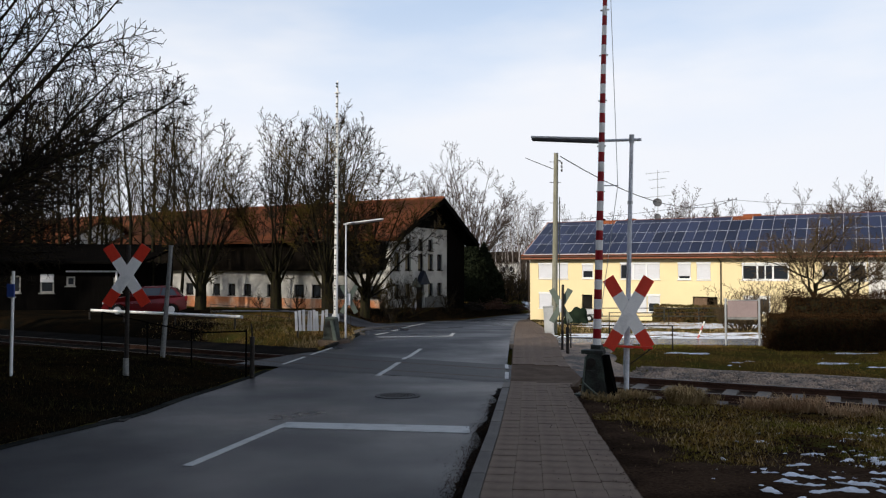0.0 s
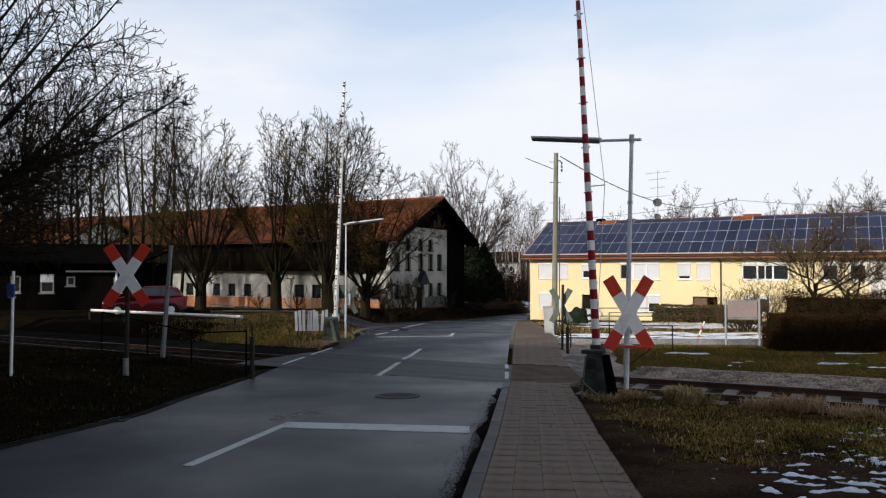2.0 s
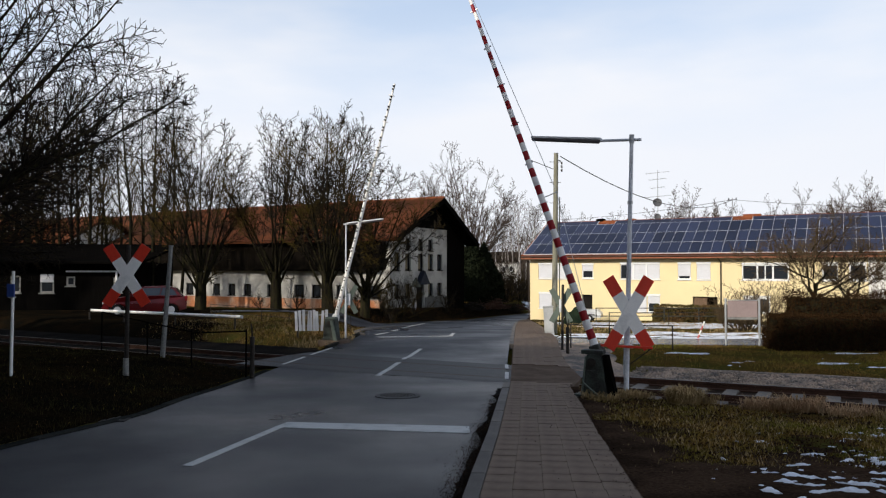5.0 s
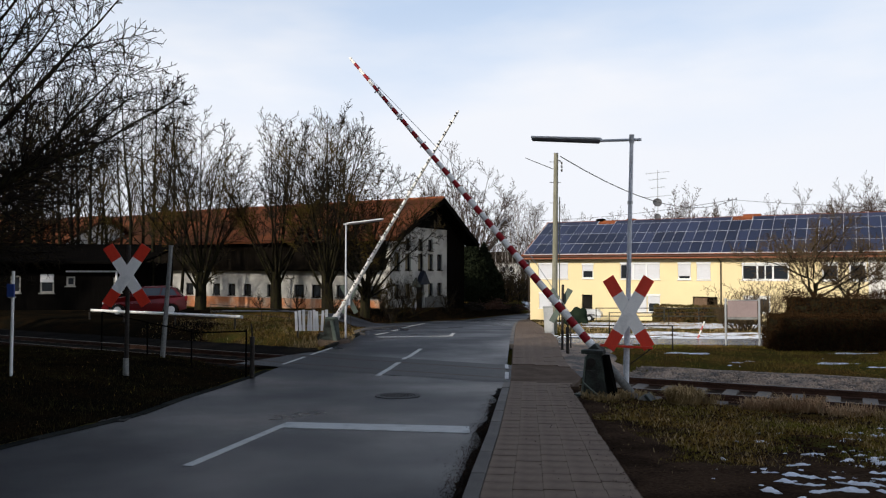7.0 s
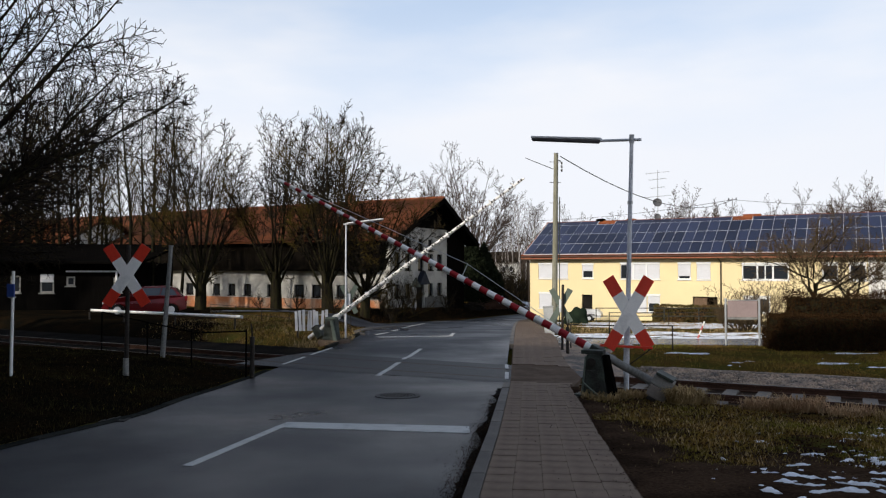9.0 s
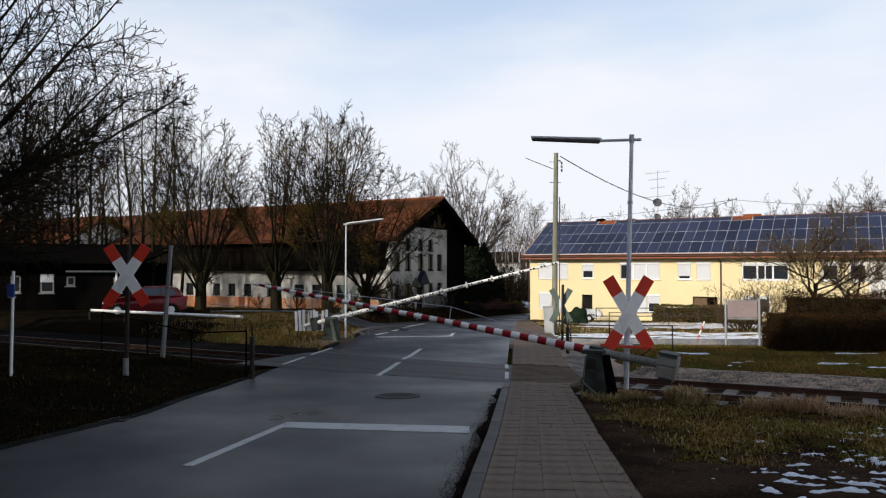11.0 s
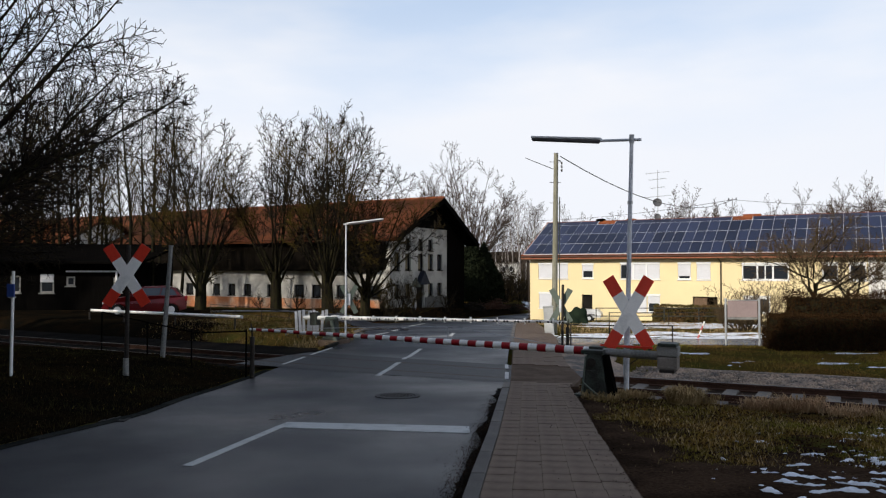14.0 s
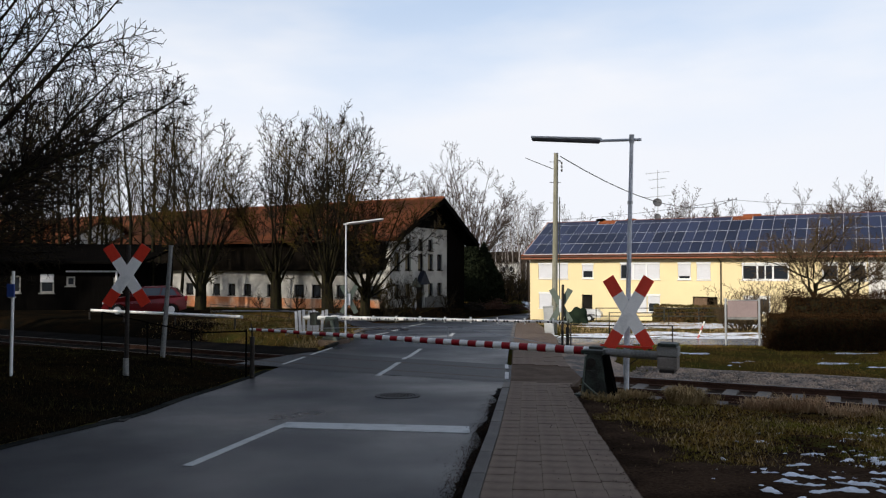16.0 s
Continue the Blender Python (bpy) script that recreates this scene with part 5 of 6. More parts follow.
# the wood drawn on unseen beside the yard, to shade the farmhouse
for k in range(26):
    x, y = rng.uniform(-62, -30), rng.uniform(24, 62)
    if x > -0.64 * y:
        x -= 14
    copy_thing(slim[k % 3], pose(x, y, land(x, y), 0, 0, rng.uniform(0, 360)))
# more unseen trees near the bank, added to block sky light
for k in range(16):
    x, y = rng.uniform(-30, -13), rng.uniform(2, 26)
    if x > -0.70 * y - 6:
        x = -0.70 * y - 6 - rng.uniform(0, 6)
    copy_thing(slim[k % 3], pose(x, y, land(x, y), 0, 0, rng.uniform(0, 360)))
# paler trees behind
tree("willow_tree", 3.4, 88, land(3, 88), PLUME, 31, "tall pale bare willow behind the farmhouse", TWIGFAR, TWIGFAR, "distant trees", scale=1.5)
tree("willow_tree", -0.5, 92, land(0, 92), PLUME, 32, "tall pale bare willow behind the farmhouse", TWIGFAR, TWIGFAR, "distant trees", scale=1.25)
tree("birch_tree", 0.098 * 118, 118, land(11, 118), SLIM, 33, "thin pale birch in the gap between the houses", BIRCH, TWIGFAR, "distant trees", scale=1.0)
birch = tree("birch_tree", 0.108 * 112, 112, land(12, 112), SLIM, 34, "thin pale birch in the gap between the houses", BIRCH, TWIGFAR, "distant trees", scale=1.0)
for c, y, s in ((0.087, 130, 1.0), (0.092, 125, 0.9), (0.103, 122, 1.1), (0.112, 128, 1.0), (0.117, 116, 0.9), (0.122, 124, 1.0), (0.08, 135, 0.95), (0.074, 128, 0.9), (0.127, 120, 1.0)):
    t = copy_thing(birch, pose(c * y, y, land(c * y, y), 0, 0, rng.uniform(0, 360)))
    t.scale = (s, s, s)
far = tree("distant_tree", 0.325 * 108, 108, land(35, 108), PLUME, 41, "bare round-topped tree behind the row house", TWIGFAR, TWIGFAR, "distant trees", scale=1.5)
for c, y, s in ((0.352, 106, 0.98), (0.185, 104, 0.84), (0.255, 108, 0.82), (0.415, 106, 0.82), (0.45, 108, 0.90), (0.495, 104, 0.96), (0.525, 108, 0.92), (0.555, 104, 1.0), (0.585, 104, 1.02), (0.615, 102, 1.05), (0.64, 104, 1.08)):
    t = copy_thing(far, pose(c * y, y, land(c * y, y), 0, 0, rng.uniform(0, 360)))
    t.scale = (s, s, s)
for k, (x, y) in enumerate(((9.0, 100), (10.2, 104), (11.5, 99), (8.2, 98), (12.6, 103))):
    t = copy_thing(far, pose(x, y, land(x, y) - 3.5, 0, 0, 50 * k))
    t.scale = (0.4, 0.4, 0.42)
# garden tree and shrubs before the row house
# garden twigs: a paler twig copy with sunlight in its colour
tree("orchard_tree", 16.6, 33, land(16, 33), ORCHARD, 51, "bare gnarled orchard tree behind the hedge", BARK, mat("sunlit garden twig", (0.085, 0.060, 0.035), 0.9, scale=1, vary=0.3, fine=6, bump=0), "garden trees", lean=(0.1, 0), scale=1.75)
tree("orchard_tree", 19.3, 35, land(19, 35), ORCHARD, 52, "bare gnarled orchard tree behind the hedge", BARK, MATS["sunlit garden twig"], "garden trees", lean=(0.1, 0), scale=1.6)
sh = tree("shrub", 13.9, 33, land(14, 33) - 0.1, SHRUB, 61, "bare twiggy garden shrub beside the fence", BARK, MATS["sunlit garden twig"], "garden shrubs", scale=1.25)
tagged(sh, category="shrub")
for x, y, s in ((13.0, 32, 0.9), (15.0, 34, 1.1), (12.4, 31.5, 0.7), (17.8, 31, 0.9), (20, 32, 1.0)):
    t = copy_thing(sh, pose(x, y, land(x, y) - 0.1, 0, 0, rng.uniform(0, 360)))
    t.scale = (s, s, s)
dk = tree("shrub", -4.2, 52, turf(-4.2, 52), SHRUB, 62, "dense dark bare shrub before the farmhouse", BARK, TWIG, "farm shrubs", scale=1.5)
tagged(dk, category="shrub")
for c, y, s in ((-0.085, 53, 1.1), (-0.055, 55, 1.2), (-0.07, 49, 0.9), (-0.2, 50, 0.6), (-0.25, 48, 0.5), (-0.04, 58, 1.0), (-0.12, 50, 0.7), (0.005, 66, 0.9), (0.072, 88, 2.0), (0.082, 92, 2.1), (0.094, 90, 2.0), (0.105, 94, 1.9), (0.088, 86, 1.5), (0.113, 92, 1.6), (-0.15, 40, 0.5)):
    t = copy_thing(dk, pose(c * y, y, turf(c * y, y), 0, 0, rng.uniform(0, 360)))
    t.scale = (s, s, s)


def leaf_mesh(count, place, size, seed):
    """Many small leaf quads; place(rng) gives each one's centre."""
    r = random.Random(seed)
    vs, fs = [], []
    for _ in range(count):
        c = Vector(place(r))
        a = Vector((r.gauss(0, 1), r.gauss(0, 1), r.gauss(0, 1))).normalized()
        b = a.orthogonal().normalized()
        b.rotate(Matrix.Rotation(r.uniform(0, 6.28), 3, a))
        s = size * r.uniform(0.6, 1.4)
        n = len(vs)
        a2 = a.cross(b) * s * 0.55
        vs += [tuple(c - b * s), tuple(c + a2), tuple(c + b * s), tuple(c - a2)]
        fs.append((n, n + 1, n + 2, n + 3))
    return vs, fs


def hedge(x0, y0, turn, L, D, z0, Hh, material, label, count, size, seed, rough=0.1, group="hedges"):
    h = thing("hedge", pose(x0, y0, z0, 0, 0, turn), label, "hedge", group)
    bm = boxbm(0.12, L - 0.12, 0.12, D - 0.12, -0.3, Hh - 0.12)
    bmesh.ops.subdivide_edges(bm, edges=bm.edges[:], cuts=6, use_grid_fill=True)
    for v in bm.verts:
        v.co += Vector((noise.noise(v.co * 2 + Vector((seed, 0, 0))), noise.noise(v.co * 2 + Vector((0, seed, 5))), noise.noise(v.co * 2 + Vector((7, 0, seed))))) * 0.12
    part("inner_core", bm, BARK, h)

    def place(r):
        u, v, w = r.random(), r.random(), r.random()
        f = r.random()
        if f < 0.5:
            p = [u * L, 0, w * Hh]
        elif f < 0.8:
            p = [u * L, v * D, Hh]
        elif f < 0.9:
            p = [0, v * D, w * Hh]
        else:
            p = [L, v * D, w * Hh]
        q = Vector(p)
        k = noise.noise(q * 1.3 + Vector((seed, seed, 0))) * rough * 1.6 + noise.noise(q * 4.0) * rough
        edge = 0.14
        q.x = min(max(q.x, edge * (q.z > Hh * 0.6)), L - edge * (q.z > Hh * 0.6))
        return q + Vector((r.gauss(0, rough * 0.6) , k - r.random() * 0.1 if f < 0.5 else r.gauss(0, rough * 0.5), (k + r.gauss(0, rough * 0.4)) if f >= 0.5 and f < 0.8 else 0))
    part("foliage", leaf_mesh(count, place, size, seed), material, h)
    return h


hedge(10.15, 22.2, -5, 7.5, 1.3, -0.88, 1.10, BEECH, "clipped brown winter beech hedge beside the track", 42000, 0.024, 3, 0.04)
hedge(13.7, 28.5, -10, 9.0, 1.5, -1.0, 1.60, BEECH, "taller brown hedge behind the beech hedge", 26000, 0.034, 4, 0.2)
hedge(15.0, 52.2, -27, 5.6, 1.0, -2.15, 1.2, HEDGEG, "clipped olive garden hedge before the row house", 9000, 0.05, 5, 0.08)


def conifer(x, y, z, Hh, R, seed, label):
    c = thing("conifer", pose(x, y, z), label, "tree", "conifers")
    part("trunk", tubebm((0, 0, -0.2), (0, 0, Hh * 0.9), 0.16, 0.03, n=7), BARK, c)

    def place(r):
        t = r.random() ** 0.8
        rad = R * (1 - t ** 2.4) * (0.55 + 0.45 * r.random()) * (1 + 0.25 * noise.noise(Vector((t * 7, seed, r.random() * 0.1))))
        a = r.uniform(0, 6.28)
        return (rad * math.cos(a), rad * math.sin(a), 0.1 + t * Hh + r.gauss(0, 0.1))
    bm = bmesh.new()
    bmesh.ops.create_icosphere(bm, subdivisions=3, radius=1.0)
    for v in bm.verts:
        k = 1 + 0.3 * noise.noise(v.co * 2.5 + Vector((seed, 0, 0)))
        v.co = Vector((v.co.x * R * 0.62 * k, v.co.y * R * 0.62 * k, Hh * 0.40 + v.co.z * Hh * 0.38 * k))
    part("inner_core", bm, CONIFER, c)
    part("foliage", leaf_mesh(9000, place, 0.14, seed), CONIFER, c)


conifer(4.6, 82, land(4, 82), 6.6, 1.9, 1, "dark narrow conifer at the road bend")
conifer(3.2, 80.5, land(2.5, 80), 7.4, 2.2, 2, "dark tall conifer beside the farmhouse gable")
conifer(5.6, 84, land(5, 84), 4.6, 1.6, 3, "dark conifer at the road bend")


# ---- grass, snow, stones ----
def blades(count, area, length, seed, keep):
    r = random.Random(seed)
    vs, fs = [], []
    while len(fs) < count:
        x, y = r.uniform(area[0], area[1]), r.uniform(area[2], area[3])
        k = keep(x, y)
        if r.random() > k:
            continue
        z = turf(x, y) - 0.01
        a, s = r.uniform(0, 6.28), length * r.uniform(0.5, 1.3)
        w = 0.006 + 0.004 * r.random()
        lx, ly = math.cos(a) * s * r.uniform(0.2, 0.9), math.sin(a) * s * r.uniform(0.2, 0.9)
        n = len(vs)
        px_, py_ = -math.sin(a) * w, math.cos(a) * w
        h = s * r.uniform(0.5, 0.95)
        vs += [(x - px_, y - py_, z), (x + px_, y + py_, z), (x + lx, y + ly, z + h)]
        fs.append((n, n + 1, n + 2))
    return vs, fs


def soil(x, y):
    """Where the turf is worn to bare soil, along the pavement."""
    d = x - lerp(y, PAVE_R)
    near = 1 - smooth(6.9, 8.3, y + 1.3 * noise.noise((x * 0.8, y * 0.8, 6)) + 0.4 * noise.noise((x * 3, y * 3, 7)))
    return max(near, 1 - smooth(0.05, 1.0, d + 0.9 * noise.noise((x * 0.9, y * 0.9, 1)) + 0.3 * noise.noise((x * 3, y * 3, 1)) + 0.06 * (y - 8)))


def verge(x, y):
    if x < lerp(y, PAVE_R) + 0.06 or off_track(x, y) > -2.3:
        return 0
    n = 0.5 + 0.9 * noise.noise((x * 0.8, y * 0.8, 4))
    return max(0.0, n) * (1 - 0.6 * soil(x, y))


def bank(x, y):
    if x > lerp(y, KERB_L) - 0.2 or -2.2 < off_track(x, y) < 2.4:
        return 0
    return max(0.05, 0.5 + 0.9 * noise.noise((x * 0.8, y * 0.8, 4)))


def beyond(x, y):
    if lerp(y, KERB_L) - 0.1 < x < lerp(y, PAVE_R) + 0.1 or off_track(x, y) < 2.9:
        return 0
    return max(0.0, 0.5 + 0.9 * noise.noise((x * 0.6, y * 0.6, 8)))


for mt, n, area, ln, seed, keep, lab in (
        (BLADE, 95000, (1.6, 9.5, 5.0, 14.5), 0.05, 1, verge, "short green and yellow winter grass on the verge"),
        (HEDGE, 30000, (1.6, 8.0, 5.0, 14.0), 0.05, 12, lambda x, y: 0.8 if x > lerp(y, PAVE_R) + 0.05 and off_track(x, y) < -2.2 else 0, "dead brown stalks over the soil"),
        (STRAW, 5000, (1.6, 9.5, 7.0, 14.5), 0.085, 2, verge, "dry straw blades among the verge grass"),
        (BANKGRASS, 45000, (-13, -4.2, 7.0, 22), 0.12, 3, bank, "rough bank grass, shade put in its colour"),
        (BLADE, 700, (-13, -4.2, 7.0, 22), 0.11, 14, bank, "lighter grass stalks on the bank"),
        (HEDGE, 7000, (-13, -4.2, 7.0, 22), 0.08, 4, bank, "dead brown leaves and stalks on the bank"),
        (BLADE, 24000, (4, 15, 15.5, 25), 0.08, 5, beyond, "green grass strip beyond the track"),
        (STRAW, 2500, (-12, -3.2, 22.5, 36), 0.20, 6, beyond, "long dry grass beyond the track"),
        (HEDGE, 7000, (-12, -3.2, 22.5, 36), 0.20, 16, beyond, "brown dead stalks beyond the track"),
        (BLADE, 9000, (-12, -3.2, 22.5, 36), 0.12, 17, beyond, "olive grass beyond the track"),
        (HEDGE, 9000, (-9, 5, 44, 70), 0.3, 13, beyond, "brown stalks and dry leaves on the far verge"),
        (STRAW, 6000, (4.2, 16, 27, 50), 0.2, 7, beyond, "dry garden grass beyond the lane")):
    tagged(part("grass", blades(n, area, ln, seed, keep), mt), lab, "grass", kind="stuff")


def tuft(x, y, n, length, rad, material, seed, label):
    r = random.Random(seed)
    vs, fs = [], []
    for _ in range(n):
        a, q = r.uniform(0, 6.28), rad * math.sqrt(r.random())
        bx, by = x + q * math.cos(a), y + q * math.sin(a) * 0.7
        s = length * r.uniform(0.4, 1.35)
        out = r.uniform(0.1, 0.8)
        b = a + r.gauss(0, 0.7)
        z = turf(bx, by) - 0.02
        w = 0.005
        p0, p1 = Vector((bx, by, z)), Vector((bx + math.cos(b) * s * out * 0.5, by + math.sin(b) * s * out * 0.5, z + s * 0.75))
        p2 = Vector((bx + math.cos(b) * s * out * 1.1, by + math.sin(b) * s * out * 1.1, z + s * r.uniform(0.45, 0.9)))
        sd = Vector((-math.sin(b), math.cos(b), 0)) * w
        k = len(vs)
        vs += [tuple(p0 - sd), tuple(p0 + sd), tuple(p1 + sd), tuple(p1 - sd), tuple(p2)]
        fs += [(k, k + 1, k + 2, k + 3), (k + 3, k + 2, k + 4)]
    return tagged(part("grass_tuft", (vs, fs), material), label, "grass tuft", "dry grass tufts", "stuff")


REED = mat("pale reddish straw", (0.50, 0.345, 0.20), 0.9, scale=2, vary=0.3, second=(0.34, 0.215, 0.12), fine=9, bump=0)
for x, y, n, ln, rd, mt, sd in ((3.95, 12.0, 1300, 0.27, 0.26, STRAW, 1), (4.35, 12.15, 500, 0.22, 0.4, STRAW, 2), (4.95, 11.4, 600, 0.20, 0.3, REED, 3), (5.45, 11.2, 800, 0.27, 0.33, REED, 4),
                              (5.95, 10.8, 450, 0.17, 0.4, REED, 5), (6.6, 10.3, 400, 0.16, 0.5, STRAW, 6), (2.75, 12.4, 500, 0.16, 0.4, STRAW, 7), (3.3, 12.6, 400, 0.16, 0.35, STRAW, 8), (-3.6, 25.6, 200, 0.25, 0.5, STRAW, 9), (-4.6, 24.6, 200, 0.25, 0.6, STRAW, 10)):
    tuft(x, y, n, ln, rd, mt, sd, "dry straw-coloured grass tuft beside the track")


def soil_sheet():
    """Bare dark soil along the pavement: a low sheet that breaks through the turf."""
    vs, fs = [], []
    xs, ys = steps(1.2, 8.2, 110), steps(4.5, 14.2, 130)
    for y in ys:
        for x in xs:
            s = soil(x, y) + 0.25 * noise.noise((x * 3, y * 3, 2))
            vs.append((x, y, turf(x, y) + 0.02 + 0.05 * min(0.4, s - 0.45) + 0.012 * noise.noise((x * 7, y * 7, 0)) if x > lerp(y, PAVE_R) - 0.05 else fall(y) - 0.2))
    w = len(xs)
    for j in range(len(ys) - 1):
        for i in range(w - 1):
            a = j * w + i
            fs.append((a, a + 1, a + w + 1, a + w))
    tagged(part("soil_patch", (vs, fs), DIRT, smooth=True), "dark trodden soil beside the pavement", "soil", kind="stuff")


soil_sheet()


def gravel_apron():
    """Trodden gravel beside the pavement beyond the rails."""
    vs, fs = [], []
    ys, n = steps(16.6, 24.2, 50), 16
    for y in ys:
        r = lerp(y, PAVE_R) - 0.04
        for i in range(n + 1):
            x = r + (1.5 + 0.5 * noise.noise((0, y * 0.7, 2))) * i / n
            vs.append((x, y, max(turf(x, y), fall(y) - 0.05) + 0.05 + 0.012 * noise.noise((x * 5, y * 5, 0)) - (0.2 if i == n or off_track(x, y) < 1.2 else 0)))
    for j in range(len(ys) - 1):
        for i in range(n):
            a = j * (n + 1) + i
            fs.append((a, a + 1, a + n + 2, a + n + 1))
    tagged(part("gravel_apron", (vs, fs), GRAVEL, smooth=True), "trodden grey gravel beside the pavement beyond the rails", "gravel", kind="stuff")


gravel_apron()


def yard_sheet():
    """A near-black sheet over the yard before the shed, carrying the trees' shade."""
    vs, fs = [], []
    xs, ys = steps(-46, -7.5, 80), steps(18.5, 60, 80)
    for y in ys:
        for x in xs:
            e = smooth(0, 1, 1.2 + (-9.0 - 0.25 * (y - 25) - x) * 0.8 + 0.8 * noise.noise((x * 0.9, y * 0.9, 2)))
            vs.append((x, y, turf(x, y) + 0.19 * e * smooth(2.3, 3.2, off_track(x, y)) - 0.12 + 0.01 * noise.noise((x * 3, y * 3, 0))))
    w = len(xs)
    for j in range(len(ys) - 1):
        for i in range(w - 1):
            a = j * w + i
            fs.append((a, a + 1, a + w + 1, a + w))
    tagged(part("yard_mould", (vs, fs), DARKGROUND, smooth=True), "yard under the bare trees, shade put in its dark colour", "soil", kind="stuff")


yard_sheet()


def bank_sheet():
    """A near-black sheet over the bank beside the road, carrying its shade."""
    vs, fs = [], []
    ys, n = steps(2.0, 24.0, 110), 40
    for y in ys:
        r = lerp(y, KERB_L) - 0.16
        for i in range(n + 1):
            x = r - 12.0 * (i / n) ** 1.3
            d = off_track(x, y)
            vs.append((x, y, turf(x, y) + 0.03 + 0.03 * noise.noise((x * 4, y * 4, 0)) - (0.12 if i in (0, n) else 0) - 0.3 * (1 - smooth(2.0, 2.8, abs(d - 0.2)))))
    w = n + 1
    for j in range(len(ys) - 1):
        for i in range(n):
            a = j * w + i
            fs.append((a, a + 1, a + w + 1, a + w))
    tagged(part("bank_mould", (vs, fs), DARKGROUND, smooth=True), "near-black bank ground, shade put in its colour", "soil", kind="stuff")


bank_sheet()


def far_verge():
    """A near-black ground sheet between the farmhouse and the road."""
    vs, fs = [], []
    ys, n = steps(45.5, 84.0, 80), 24
    for y in ys:
        r = lerp(y, KERB_L) - 0.25
        for i in range(n + 1):
            x = r - 10.0 * (i / n) ** 1.2
            vs.append((x, y, turf(x, y) + 0.05 + 0.03 * noise.noise((x * 3, y * 3, 0)) - (0.15 if i in (0, n) else 0)))
    for j in range(len(ys) - 1):
        for i in range(n):
            a = j * (n + 1) + i
            fs.append((a, a + 1, a + n + 2, a + n + 1))
    tagged(part("verge_mould", (vs, fs), DARKGROUND, smooth=True), "near-black ground sheet before the farmhouse", "soil", kind="stuff")


far_verge()


def brush_heap(x, y, w, hgt, seed, label, material):
    """A heap of cut branches lying across one another."""
    r = random.Random(seed)
    out = ([], [])
    for _ in range(90):
        a, q = r.uniform(0, 6.28), w * math.sqrt(r.random()) * 0.6
        top = hgt * (1 - (q / (w * 0.62)) ** 2)
        c = Vector((q * math.cos(a), q * math.sin(a) * 0.6, r.uniform(0.0, max(0.05, top))))
        d = Vector((r.gauss(0, 1), r.gauss(0, 0.7), r.gauss(0, 0.28))).normalized() * r.uniform(0.35, 0.9)
        m_ = c + Vector((r.gauss(0, 0.06), r.gauss(0, 0.06), r.gauss(0, 0.06)))
        k = r.uniform(0.012, 0.05)
        limb(out, [c - d, m_, c + d], k, k * 0.6, 5)
    for i, v in enumerate(out[0]):
        out[0][i] = (v[0], v[1], max(0.01, v[2]))
    tagged(part("brush_heap", out, material), label, "brushwood", "brushwood heaps", "stuff").matrix_world = pose(x, y, turf(x, y) + 0.03)


for k, (x, y, w, hgt) in enumerate(((6.0, 79.5, 1.7, 1.3), (7.6, 81.5, 1.6, 1.0), (4.6, 76.5, 1.5, 0.9), (3.0, 72.5, 1.5, 1.1), (8.9, 84.5, 1.4, 0.8))):
    brush_heap(x, y, w, hgt, 90 + k, "heap of cut brushwood beside the road bend", DARKSLEEPER if k % 2 else RAIL)


def snow(name, area, n, thr, scale, seed, label, depth=0.10, limit=None):
    """Snow lying where a noise field is high; it runs out into the turf at its edge."""
    vs, fs = [], []
    x0, x1, y0, y1 = area
    nx, ny = n
    for j in range(ny + 1):
        for i in range(nx + 1):
            x, y = x0 + (x1 - x0) * i / nx, y0 + (y1 - y0) * j / ny
            m = noise.fractal((x * scale[0], y * scale[1], seed), 1.0, 2.0, 4) - thr
            e = min(smooth(0, 0.12, i / nx), smooth(0, 0.12, 1 - i / nx), smooth(0, 0.12, j / ny), smooth(0, 0.12, 1 - j / ny))
            m -= (1 - e) * 0.6
            if limit:
                m -= limit(x, y)
            vs.append((x, y, turf(x, y) + 0.01 + max(-0.08, min(0.022, m * depth)) + (0.045 * soil(x, y) if y < 12 else 0) + 0.004 * noise.noise((x * 9, y * 9, 0))))
    w = nx + 1
    for j in range(ny):
        for i in range(nx):
            a = j * w + i
            fs.append((a, a + 1, a + w + 1, a + w))
    tagged(part(name, (vs, fs), SNOW, smooth=True), label, "snow", kind="stuff")


snow("snow", (2.2, 7.5, 4.8, 9.8), (330, 330), 0.34, (3.8, 6.5), 3.3, "thawing snow patches on the verge", 0.05, lambda x, y: 0.50 - 0.45 * smooth(0.45, 0.64, x / y) + 0.10 * (y > 8.2) - 0.35 * noise.noise((x * 13, y * 19, 2)))
snow("snow", (5.5, 15, 17.5, 23.0), (110, 80), 0.62, (0.6, 1.6), 5.1, "thin snow remains on the grass strip", 0.2)
snow("snow", (3.9, 18, 25.3, 30.5), (160, 90), 0.10, (0.5, 1.3), 7.2, "snow lying along the lane", 0.2)
snow("snow", (6.5, 19, 35, 50), (140, 140), -0.04, (0.7, 0.7), 9.4, "thawing snow over the garden", 0.2)
snow("snow", (9.0, 16, 78, 92), (50, 50), 0.0, (0.4, 0.4), 2.4, "snow remains beside the far road", 0.3)


def lane():
    """A wet asphalt lane that runs beside the track beyond the crossing."""
    vs, fs = [], []
    for i in range(41):
        s = i / 40
        x = 3.9 + 30 * s
        for k in range(5):
            y = 24.1 + 2.2 * k / 4 - 3.0 * s
            vs.append((x, y, turf(x, y) * 0.2 + 0.8 * fall(25) + 0.035))
    for i in range(40):
        for k in range(4):
            a = i * 5 + k
            fs.append((a, a + 5, a + 6, a + 1))
